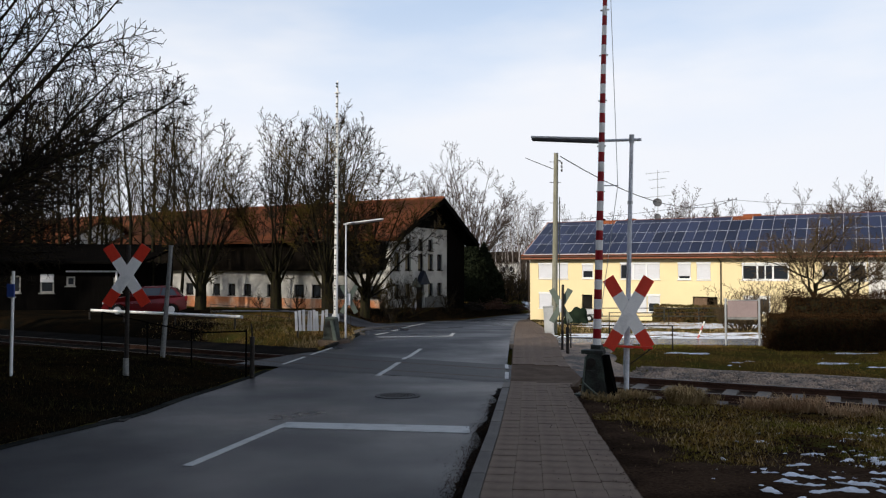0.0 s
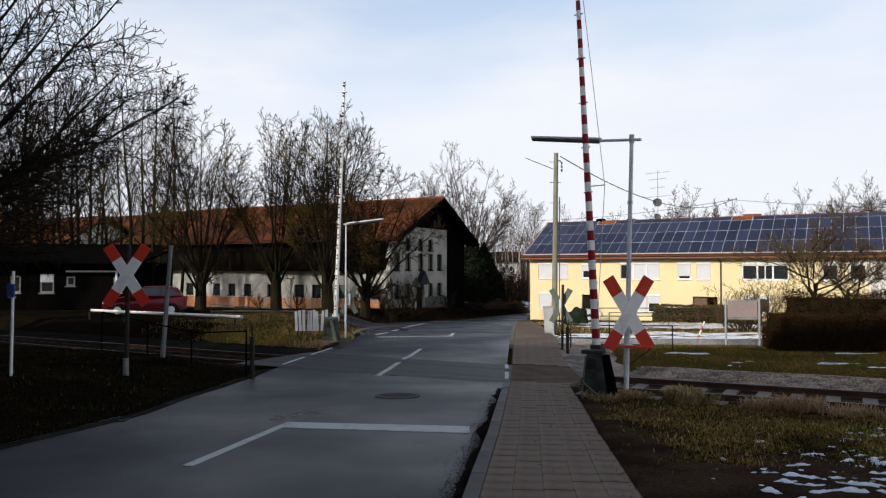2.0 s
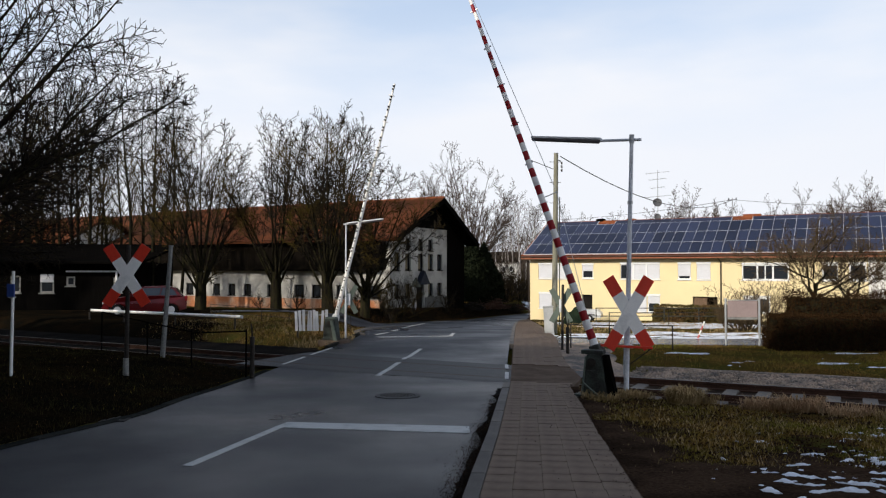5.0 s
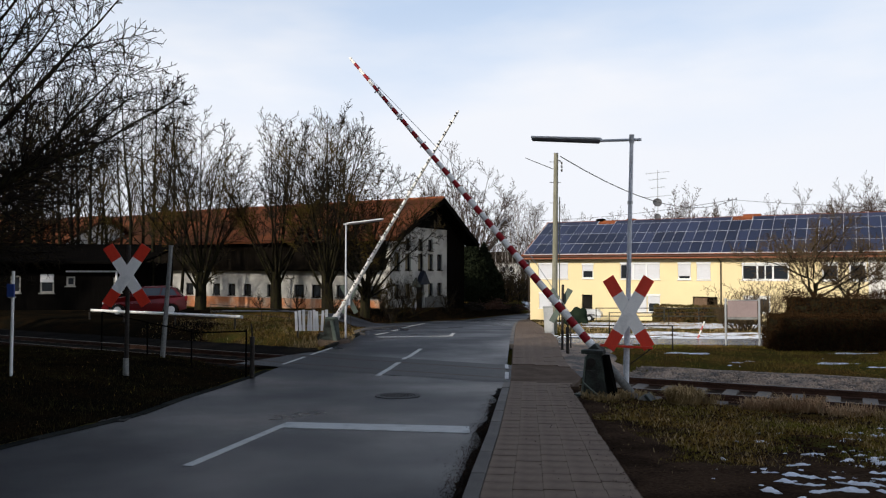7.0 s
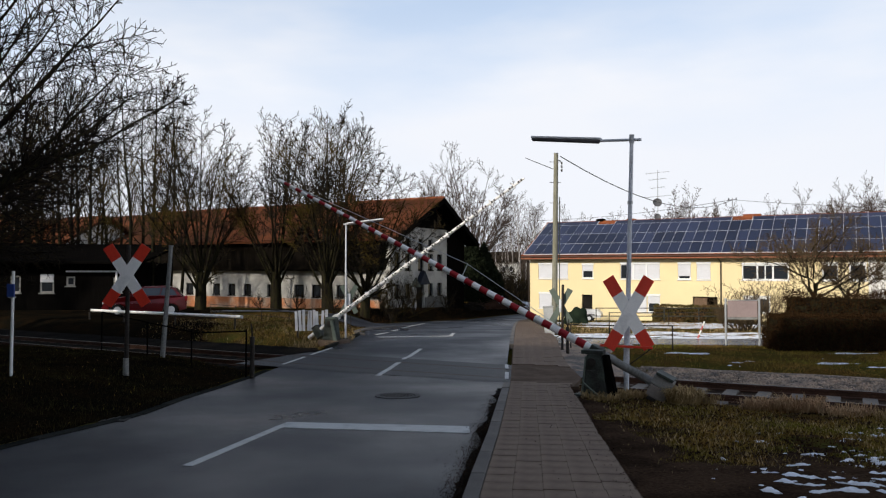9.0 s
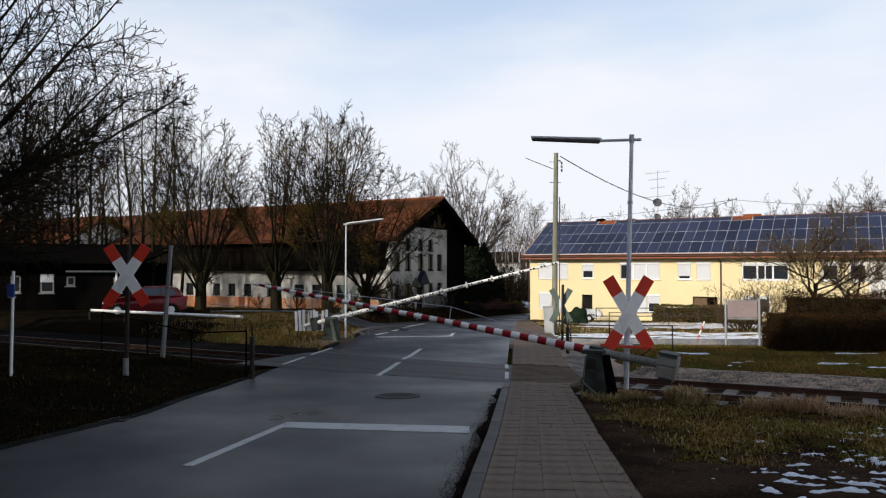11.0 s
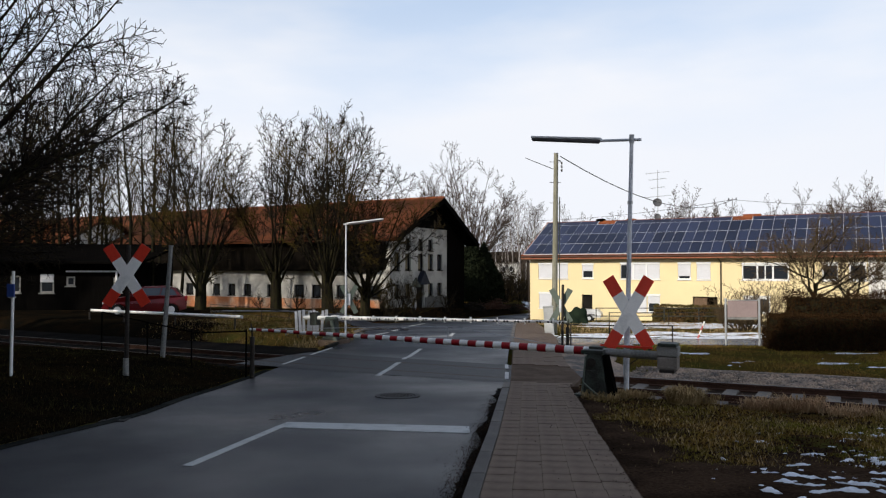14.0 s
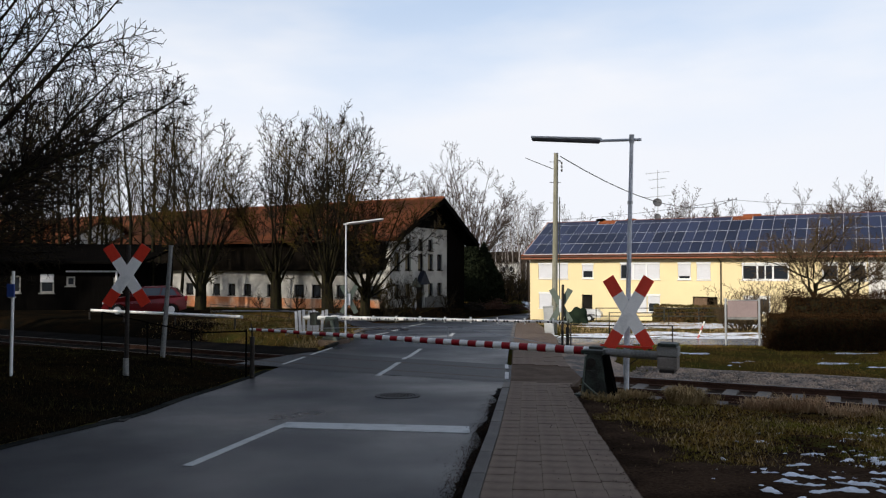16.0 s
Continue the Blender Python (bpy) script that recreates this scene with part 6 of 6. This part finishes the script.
    tagged(part("lane", (vs, fs), mat("wet lane asphalt", (0.06, 0.058, 0.058), 0.22, scale=0.8, vary=0.2, second=(0.09, 0.085, 0.08), fine=60, bump=0.1)), "wet asphalt lane beside the track", "road", kind="structure")


lane()


def stones(count, place, size, seed, material, label, name="gravel"):
    r = random.Random(seed)
    vs, fs = [], []
    o = [(1, 0, 0), (-1, 0, 0), (0, 1, 0), (0, -1, 0), (0, 0, 1), (0, 0, -1)]
    ff = [(0, 2, 4), (2, 1, 4), (1, 3, 4), (3, 0, 4), (2, 0, 5), (1, 2, 5), (3, 1, 5), (0, 3, 5)]
    for _ in range(count):
        c = Vector(place(r))
        e = Euler((r.uniform(0, 6), r.uniform(0, 6), r.uniform(0, 6))).to_matrix()
        s = size * r.uniform(0.5, 1.3)
        n = len(vs)
        vs += [tuple(c + e @ (Vector(q) * s * r.uniform(0.7, 1.1))) for q in o]
        fs += [(a + n, b + n, d + n) for a, b, d in ff]
    return tagged(part(name, (vs, fs), material), label, "gravel", kind="stuff")


def ballast_place(r):
    s = r.uniform(-0.6, 9)
    o = r.uniform(1.1, 3.4) if r.random() < 0.85 else r.uniform(-2.2, -1.2)
    p = Vector((TRACK_X, TRACK_Y, 0)) + E1 * s + E2 * o
    return (p.x, p.y, rail_z(s) - 0.155 + lerp(o, [(-2.4, -0.16), (-1.5, 0), (1.5, 0), (2.8, 0.09), (4.1, 0.03)]))


STONE = mat("ballast stone", (0.44, 0.335, 0.25), 0.95, scale=3.0, vary=0.4, second=(0.16, 0.14, 0.125), fine=15, bump=0)
def clod_place(r):
    while True:
        y = r.uniform(4.8, 13.5)
        x = lerp(y, PAVE_R) + abs(r.gauss(0, 2.2)) + 0.03
        if r.random() < soil(x, y) + 0.1 and off_track(x, y) < -2.4:
            return (x, y, turf(x, y) + 0.012)


stones(20000, clod_place, 0.017, 6, DIRT, "crumbling dark soil clods beside the pavement", "soil_clods")
stones(8000, ballast_place, 0.032, 4, STONE, "loose grey ballast stones")


def litter():
    """Dark wet leaf litter and grit along the kerb of the pavement."""
    def place(r):
        y = r.choice((r.uniform(5.5, 13), r.uniform(5.5, 10)))
        x = lerp(y, KERB_R) - abs(r.gauss(0, 0.10)) - 0.01
        return (x, y, fall(y) + 0.012 + r.random() * 0.015)
    tagged(part("leaf_litter", leaf_mesh(7000, place, 0.007, 9), DIRT), "dark wet leaf litter along the kerb", "leaf litter", kind="stuff")

    def place2(r):
        y = r.uniform(5.5, 14)
        x = r.uniform(lerp(y, KERB_R) + 0.1, lerp(y, PAVE_R) + 0.1)
        t = (x - lerp(y, KERB_R)) / (lerp(y, PAVE_R) - lerp(y, KERB_R))
        if r.random() > 0.12 + t ** 3:
            x = lerp(y, PAVE_R) - abs(r.gauss(0, 0.08))
        return (x, y, fall(y) + 0.115 + r.random() * 0.006)
    tagged(part("leaf_litter", leaf_mesh(500, place2, 0.008, 10), DIRT), "grit and leaf crumbs on the pavement", "leaf litter", kind="stuff")


litter()


# ---- poles, wires, fences ----
def wire(name, p, q, sag, r, label):
    p, q = Vector(p), Vector(q)
    pts = [p.lerp(q, i / 14) - Vector((0, 0, sag * 4 * (i / 14) * (1 - i / 14))) for i in range(15)]
    out = ([], [])
    limb(out, pts, r, r, 4)
    return tagged(part(name, out, DARKMETAL), label, "overhead wire", "overhead wires")


def utility_pole():
    x, y = 4.56, 30.0
    p = thing("utility_pole", pose(x, y, fall(y)), "weathered grey-green wooden utility pole beside the pavement", "utility pole")
    h = 6.44 - fall(y)
    part("pole", tubebm((0, 0, -0.4), (0.11, 0, h), 0.125, 0.09, n=14), WOODPOLE, p)
    bm = bmesh.new()
    for k in range(4):
        z = h - 0.35 - 0.85 * k
        tube(bm, (-0.16, 0, z), (0.30, 0, z), 0.012, n=5)
    part("step_iron", bm, DARKMETAL, p)
    part("conduit", tubebm((0.22, -0.03, 0.3), (0.24, -0.03, h - 1.8), 0.02, n=6), GREENGREY, p)
    part("bracket", tubebm((0.1, 0, h - 0.25), (0.32, 0, h - 0.32), 0.02, n=6), DARKMETAL, p)
    for dz in (0.45, 0.6, 0.75):
        part("insulator", tubebm((0.34, 0, h - dz), (0.34, 0, h - dz + 0.10), 0.035, n=8), DARKMETAL, p)
    part("stay_rod", tubebm((0, 0, h - 0.65), (-1.15, 0.2, h - 0.15), 0.014, n=5), DARKMETAL, p)
    part("cap", tubebm((0.11, 0, h), (0.112, 0, h + 0.03), 0.108, 0.09, n=12), PALEMETAL, p)


utility_pole()
MAST = (8 + 16.2 * 0.870 + 5.65 * 0.4924 - 0.24, 65 - 16.2 * 0.4924 + 5.65 * 0.870, 7.55)
wire("service_wire", (4.85, 30.0, 6.32), MAST, 1.3, 0.022, "dark sagging service wire from the pole to the row house")
wire("service_wire", (2.0, 96.0, 8.3), MAST, 0.9, 0.02, "thin overhead wire to the roof mast")
wire("service_wire", MAST, (52.0, 50.0, 6.3), 0.6, 0.02, "thin overhead wire over the row house roof")


def cabinet():
    y = 29.3
    c = thing("utility_cabinet", pose(4.27, y, fall(y), 0, -3, -8), "pale grey slender utility cabinet at the pole's foot", "cabinet")
    part("body", boxbm(-0.19, 0.19, -0.15, 0.15, -0.1, 1.08, bevel=0.015), mat("pale grey plastic", (0.52, 0.52, 0.50), 0.6, scale=3, vary=0.12), c)
    part("cap", boxbm(-0.21, 0.21, -0.17, 0.17, 1.08, 1.13, bevel=0.012), MATS["pale grey plastic"], c)
    part("door", boxbm(-0.165, 0.165, -0.16, -0.151, 0.1, 1.02, bevel=0.003), MATS["pale grey plastic"], c)
    part("lock", boxbm(0.10, 0.13, -0.17, -0.16, 0.55, 0.62), DARKMETAL, c)


cabinet()


def red_bar():
    b = thing("red_bar", pose(3.22, 12.84, 0.315, 0, 3, 0), "thin red painted bar clamped below the crossbuck", "bar")
    part("bar", boxbm(-0.46, 0.46, -0.02, 0.02, -0.02, 0.02, bevel=0.004), REDSIGN, b)
    part("strut", tubebm((0.44, 0.02, -0.02), (0.09, 0.08, -0.32), 0.01, n=5), DARKMETAL, b)
    part("clamp", boxbm(0.0, 0.12, 0.0, 0.14, -0.03, 0.03), GALV, b)


red_bar()


def railing(name, posts, rails, r, material, label, cat, group="", base=0.25):
    """Posts (x, y, z0, z1) and rails ((p, q) pairs)."""
    x, y, z0, z1 = posts[0]
    f = thing(name, pose(x, y, z0), label, cat, group)
    o = Vector((x, y, z0))
    for a, b, c, d in posts:
        part("post", tubebm(Vector((a, b, c - base)) - o, Vector((a, b, d)) - o, r, n=8), material, f)
    for p, q in rails:
        part("rail", tubebm(Vector(p) - o, Vector(q) - o, r * 0.85, n=8), material, f)
    return f


railing("pipe_railing", [(7.0, 22.3, -0.85, -0.06), (5.1, 22.4, -0.85, -0.06), (3.95, 22.6, -0.85, -0.04)], [((7.03, 22.3, -0.06), (5.1, 22.4, -0.06)), ((5.1, 22.4, -0.06), (3.8, 22.6, -0.04)), ((5.1, 22.4, -0.45), (3.9, 22.6, -0.45))], 0.022, DARKMETAL, "low dark steel pipe railing beyond the track", "railing")
# white tube rail beyond the track
ax, ay = -7.72, 28.0
railing("tube_rail", [(ax - 0.3, ay + 0.17, -0.75, -0.235), (ax - 3.2, ay + 1.8, -0.75, -0.235), (ax - 6.0, ay + 3.4, -0.75, -0.235), (ax - 8.0, ay + 4.5, -0.7, -0.235)], [], 0.04, DARKMETAL, "low dark posts under the white tube rail", "post")
wr_ = thing("white_tube", pose(ax, ay, -0.165), "long white painted steel tube resting on low posts", "tube rail")
part("tube", tubebm((0, 0, 0), (-7.9, 4.47, 0), 0.06, n=12), WHITE, wr_)
part("end_cap", tubebm((0, 0, 0), (0.03, -0.017, 0), 0.064, n=12), GALV, wr_)
# dark guard rail on the bank
railing("guard_rail", [(-4.36, 16.2, -0.7, 0.34), (-5.95, 17.3, -0.45, 0.25), (-7.4, 18.3, -0.35, 0.36), (-9.1, 19.5, -0.3, 0.53)], [((-4.36, 16.2, 0.30), (-5.95, 17.3, 0.16)), ((-5.95, 17.3, 0.19), (-7.4, 18.3, 0.34)), ((-7.4, 18.3, 0.34), (-9.1, 19.5, 0.53))], 0.018, BLACKWOOD, "old dark guard rail along the bank", "railing")


def leaning_mast():
    z = land(-6.9, 18.0)
    m = thing("leaning_post", pose(-6.92, 18.0, z), "leaning grey concrete post beside the track", "post")
    part("post", tubebm((0, 0, -0.3), (0.20, 0, 2.22 - z), 0.065, 0.05, n=8), CONCRETE, m)
    part("cap", tubebm((0.2, 0, 2.22 - z), (0.205, 0, 2.26 - z), 0.066, n=8), CONCRETE, m)


leaning_mast()


def marker_post():
    z = land(-7.35, 12.5)
    m = thing("marker_post", pose(-7.38, 12.5, z), "slim white post with a small blue box on the bank", "post")
    part("post", tubebm((0, 0, -0.3), (0.02, 0, 1.64 - z), 0.026, 0.024, n=10), WHITE, m)
    part("blue_box", boxbm(-0.05, 0.07, -0.07, -0.03, 1.20 - z, 1.42 - z, bevel=0.008), BLUE, m, "small blue enamel box")
    part("clamp", boxbm(-0.04, 0.05, -0.04, 0.035, 1.18 - z, 1.20 - z), GALV, m)


marker_post()


def slat_fence():
    """White upright slats beside the far barrier machine."""
    y = 25.7
    f = thing("slat_fence", pose(-5.15, y, -0.72), "short white slatted fence panel beside the barrier machine", "fence")
    tilt = random.Random(4)
    for i in range(9):
        sl = part("slat", boxbm(-0.045, 0.045, -0.012, 0.012, 0.22, 0.90 + 0.03 * (i % 3)), SHUTTER, f)
        sl.matrix_basis = pose(0.03 + i * 0.122 + tilt.uniform(-0.015, 0.015), 0, 0, 0, tilt.uniform(-4, 4), 0)
    for z in (0.36, 0.75):
        part("batten", boxbm(-0.02, 1.08, 0.014, 0.045, z, z + 0.06), CONCRETE, f)
    for x in (0.0, 1.0):
        part("post", boxbm(x, x + 0.06, 0.046, 0.10, -0.3, 0.85), DARKMETAL, f)


slat_fence()
railing("wire_fence", [(-11.0 + 1.45 * i, 34.6 - 1.0 * i, land(-11 + 1.45 * i, 34.6 - i), 0.02 - 0.04 * i) for i in range(6)], [((-11.0, 34.6, 0.0), (-3.9, 29.7, -0.18)), ((-11.0, 34.6, -0.35), (-3.9, 29.7, -0.5))], 0.013, DARKMETAL, "thin dark pipe fence beyond the track", "fence")


def garden_panel():
    y = 23.7
    z = fall(y)
    g = thing("garden_sign_board", pose(9.17, y, z, 0, 0, -6), "dull reddish panel between two galvanised posts", "board")
    for x in (0.0, 1.05):
        part("post", tubebm((x, 0, -0.3), (x, 0, 0.70 - z), 0.032, n=10), GALV, g)
        part("post_cap", tubebm((x, 0, 0.70 - z), (x, 0, 0.72 - z), 0.038, n=10), GALV, g)
    part("panel", boxbm(0.06, 0.99, -0.012, 0.012, 0.12 - z, 0.64 - z), PINKPANEL, g)
    part("lower_strip", boxbm(0.06, 0.99, -0.014, 0.014, 0.04 - z, 0.115 - z), CONCRETE, g)
    part("top_rail", tubebm((0, 0, 0.665 - z), (1.05, 0, 0.665 - z), 0.014, n=6), GALV, g)


garden_panel()
# thin garden fence before the hedge
pts = [(10.6 + 2.25 * i, 50.6 - 0.35 * i) for i in range(5)]
railing("garden_fence", [(x, y, fall(y), fall(y) + 1.02) for x, y in pts], [((*pts[0], fall(pts[0][1]) + 1.0), (*pts[-1], fall(pts[-1][1]) + 1.0)), ((*pts[0], fall(pts[0][1]) + 0.45), (*pts[-1], fall(pts[-1][1]) + 0.45))], 0.035, GREENGREY, "thin green metal garden fence", "fence", "garden fences")
railing("garden_fence", [(x, y, fall(y), fall(y) + 0.75) for x, y in ((9.1, 40), (12.2, 39.5), (15.1, 39))], [((9.1, 40, fall(40) + 0.73), (15.1, 39, fall(39) + 0.73))], 0.022, DARKMETAL, "low dark wire fence in the garden", "fence", "garden fences")


def stake():
    s = thing("marker_stake", pose(9.05, 26.0, fall(26), 0, 22, 0), "leaning red and white plastic marker stake", "stake")
    for i in range(4):
        part("white_band" if i % 2 else "red_band", tubebm((0, 0, 0.17 * i), (0, 0, 0.17 * (i + 1)), 0.03, n=8), mat("faded red plastic", (0.55, 0.12, 0.10), 0.5, scale=3) if i % 2 == 0 else WHITE, s)


stake()


def blue_sign():
    x, y = -2.25, 60.0
    z = turf(x, y)
    s = thing("road_sign", pose(x, y, z, 0, 0, 10), "grey back of a triangular road sign on a slim post", "road sign")
    part("post", tubebm((0, 0, -0.2), (0, 0, 2.6), 0.03, n=6), GALV, s)
    part("plate", prism(bmesh.new(), [(-0.45, 1.95), (0.45, 1.95), (0.05, 2.7), (-0.05, 2.7)], -0.05, -0.03), GREENGREY, s, "dull grey triangular plate")


blue_sign()


# ---- vehicles ----
def car(m, paint, label, scale=1.0):
    """A small hatchback; its front points along +x, its left side along +y."""
    c = thing("car", m, label, "car", "parked cars")
    W = 0.82
    side = [(-1.92, 0.30), (-1.95, 0.62), (-1.88, 0.92), (-1.50, 0.98), (0.78, 0.96), (1.55, 0.82), (1.86, 0.64), (1.92, 0.42), (1.88, 0.26), (1.62, 0.22), (1.56, 0.45), (1.34, 0.58), (1.10, 0.58), (0.88, 0.45), (0.82, 0.22),
            (-0.82, 0.22), (-0.88, 0.45), (-1.10, 0.58), (-1.34, 0.58), (-1.56, 0.45), (-1.62, 0.24)]
    bm = prism(bmesh.new(), side, -W, W)
    for v in bm.verts:
        t = abs(v.co.x) / 1.95
        v.co.y *= 1 - 0.13 * t ** 4 - (0.04 if v.co.z > 0.9 else 0)
    bmesh.ops.bevel(bm, geom=[e for e in bm.edges if e.is_boundary is False and abs(e.verts[0].co.y - e.verts[1].co.y) < 0.05 and e.calc_face_angle(0) > 0.9], offset=0.035, segments=2, affect="EDGES")
    part("body", bm, paint, c)
    top = [(-1.74, 0.95), (-1.42, 1.36), (-0.9, 1.45), (0.1, 1.43), (0.86, 0.95)]
    bm = prism(bmesh.new(), top, -0.74, 0.74)
    for v in bm.verts:
        v.co.y *= 1 - 0.2 * max(0, v.co.z - 0.95) / 0.5
    bmesh.ops.bevel(bm, geom=bm.edges[:], offset=0.03, segments=2, affect="EDGES")
    part("cabin", bm, paint, c)
    for s in (1, -1):
        for o in ([(-1.50, 1.0), (-1.32, 1.30), (-0.82, 1.37), (-0.72, 1.0)], [(-0.66, 1.0), (-0.76, 1.37), (0.06, 1.36), (0.62, 1.0)]):
            bm = bmesh.new()
            vs = [bm.verts.new((x, s * (0.745 - 0.148 * (z - 0.95) / 0.5 + 0.004), z)) for x, z in o]
            bm.faces.new(vs)
            part("side_window", bm, GLASS, c)
    for (xa, za), (xb, zb) in (((0.80, 1.0), (0.16, 1.39)), ((-1.70, 1.02), (-1.46, 1.32))):
        bm = bmesh.new()
        d = 0.012 if xa > 0 else -0.012
        vs = [bm.verts.new((x + d, y, z + 0.012)) for x, y, z in ((xa, -0.64, za), (xa, 0.64, za), (xb, 0.52, zb), (xb, -0.52, zb))]
        bm.faces.new(vs)
        part("windscreen", bm, GLASS, c)
    for x in (1.22, -1.22):
        for y in (0.70, -0.70):
            w = part("wheel", tubebm((0, -0.09, 0), (0, 0.09, 0), 0.29, n=22), RUBBER, c)
            w.location = (x, y, 0.29)
            part("rim", tubebm((0, -0.098, 0), (0, 0.098, 0), 0.185, n=16), ALU, w)
    for y in (0.55, -0.55):
        part("headlight", boxbm(1.66, 1.90, y - 0.14, y + 0.14, 0.58, 0.70, bevel=0.03), ALU, c, "clear headlight")
        part("tail_light", boxbm(-1.96, -1.86, y - 0.1, y + 0.14, 0.70, 0.94, bevel=0.02), RED, c)
    part("front_bumper", boxbm(1.84, 1.96, -0.66, 0.66, 0.28, 0.44, bevel=0.03), paint, c)
    part("number_plate", boxbm(1.962, 1.968, -0.24, 0.24, 0.33, 0.42), FRAMEW, c)
    for y in (0.86, -0.86):
        part("mirror", boxbm(0.52, 0.66, y - 0.07, y + 0.07, 0.98, 1.10, bevel=0.02), paint, c)
    return c


car(pose(-14.9, 36.6, turf(-14.9, 36.6) - 0.02, 0, 0, 198), CARRED, "red hatchback parked beside the dark shed")


# low covered shape stands in for a white car, half hidden there
def trailer():
    y = 58.0
    t = thing("trailer", pose(11.6, y, turf(11.6, y), 0, 0, -20), "low white trailer shape standing in for a half-hidden white car", "trailer")
    part("body", boxbm(-1.0, 1.0, -0.6, 0.6, 0.32, 0.62, bevel=0.03), CARWHITE, t)
    part("cover", prism(bmesh.new(), [(-1.02, 0.62), (1.02, 0.62), (0.7, 0.92), (-0.6, 0.95)], -0.62, 0.62), CARWHITE, t)
    for y2 in (0.66, -0.66):
        w = part("wheel", tubebm((0, -0.07, 0), (0, 0.07, 0), 0.26, n=18), RUBBER, t)
        w.location = (0.1, y2, 0.26)
        part("rim", tubebm((0, -0.078, 0), (0, 0.078, 0), 0.15, n=14), ALU, w)
        part("mudguard", boxbm(-0.3, 0.5, y2 - 0.09, y2 + 0.09, 0.54, 0.58, bevel=0.01), RUBBER, t)
    part("drawbar", tubebm((-1.0, 0, 0.36), (-1.9, 0, 0.40), 0.035, n=8), GALV, t)
    part("tail_light", boxbm(0.99, 1.02, 0.4, 0.55, 0.4, 0.5), RED, t)


trailer()


def tarp_heap():
    x, y = 8.2, 44.5
    bm = bmesh.new()
    bmesh.ops.create_icosphere(bm, subdivisions=4, radius=0.75)
    for v in bm.verts:
        v.co *= 1 + 0.35 * noise.noise(v.co * 2.2)
        v.co.z = max(-0.1, v.co.z) * 1.3
    tagged(part("covered_heap", bm, TARP, smooth=True), "heap covered with a dark green tarpaulin", "heap").matrix_world = pose(x, y, turf(x, y))


tarp_heap()


def far_house():
    h = thing("far_house", pose(10.3, 160, land(14, 160), 0, 0, -12), "distant white house between the trees", "house")
    holes = [(1 + 1.6 * i, 1.8 + 1.6 * i, z, z + 1.1) for i in range(3) for z in (1.5, 4.2)]
    part("wall", wall_mesh(6.0, 0, 6.6, 0.3, holes), OFFWHITE, h)
    for a, b, c, d in holes:
        window(h, a, b, c, d, "glass", 0.15)
    bm = prism(bmesh.new(), [(0.3, 0), (6, 0), (6, 6.6), (3, 8.4), (0.3, 6.6)], 0, 0.3)
    for k, x in enumerate((0.3, 6.0)):
        g = part("gable_wall", bm.copy() if k == 0 else bm, OFFWHITE, h)
        g.matrix_basis = pose(x, 0, 0, 0, 0, 90)
    for y in (-0.7, 7.0):
        part("roof", roof_plane((-0.5, y, 6.4), (6.5, y, 6.4), (-0.5, 3.15, 8.6), 0.2), DARKWOOD, h)


far_house()


def far_wood():
    """The low wooded rise that closes the distance."""
    r = random.Random(5)
    vs, fs = [], []
    for i in range(2600):
        x = r.uniform(-260, 330)
        y = 230 + r.uniform(0, 60) - 0.00035 * x * x
        h = 7 + 5 * noise.noise((x * 0.02, 0, 0)) + r.uniform(0, 3)
        z = -5
        for k in range(5):
            a, w = r.uniform(0, 3.1), r.uniform(0.5, 1.4)
            n = len(vs)
            ox, oz = r.gauss(0, 2.0), h * r.uniform(0.3, 1.0)
            vs += [(x + ox, y, z), (x + ox + w * 0.3, y, z), (x + ox * 1.6 + w, y + 0.5, z + oz), (x + ox * 1.6, y + 0.4, z + oz * 1.06)]
            fs.append((n, n + 1, n + 2, n + 3))
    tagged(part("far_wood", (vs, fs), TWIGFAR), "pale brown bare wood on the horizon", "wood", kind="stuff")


far_wood()


# ---- paving, piece by piece ----
def pavers():
    cols = 5
    me = None
    count = 0
    vs, fs = [], []
    base = boxbm(0.003, 0.997, 0.002, 0.278, -0.05, 0.0, bevel=0.004)
    y = 5.2
    while y < 60:
        a, b = lerp(y, KERB_R) + 0.15, lerp(y, PAVE_R) - 0.03
        d = lerp(y + 0.28, KERB_R) - lerp(y, KERB_R)
        w = (b - a) / cols
        for i in range(cols):
            x = a + w * i
            mid = Vector((x + w / 2, y + 0.14, 0))
            if -1.7 < off_track(mid.x, mid.y) < 1.7:
                continue
            z = fall(y) + 0.062 + random.uniform(-0.004, 0.004)
            shear = Matrix(((w, d / 0.28, 0, x), (0, 1, 0, y), (0, (fall(y + 0.28) - fall(y)) / 0.28, 1, z), (0, 0, 0, 1)))
            if count < 300:
                if me is None:
                    p = part("paver", base.copy(), PAVER, PAVEMENT)
                    me = p.data
                else:
                    p = new("paver", me)
                    p.parent = PAVEMENT
                p.matrix_basis = Matrix.LocRotScale((x, y, z), Euler((math.atan2(fall(y + 0.28) - fall(y), 0.28), random.uniform(-0.006, 0.006), -math.atan2(d, 0.28) * 0.98)), (w * math.cos(math.atan2(d, 0.28)), 1 / math.cos(math.atan2(d, 0.28)), 1))
                count += 1
            else:
                n = len(vs)
                for q in ((0.01, 0.006), (0.99, 0.006), (0.99, 0.274), (0.01, 0.274)):
                    v = shear @ Vector((q[0], q[1], 0))
                    vs.append(tuple(v))
                fs.append((n, n + 1, n + 2, n + 3))
        y += 0.28
    base.free()
    tagged(part("paving_rest", (vs, fs), PAVER, PAVEMENT), kind="stuff")


pavers()


road_kerbs()
curved_kerb()
motions()
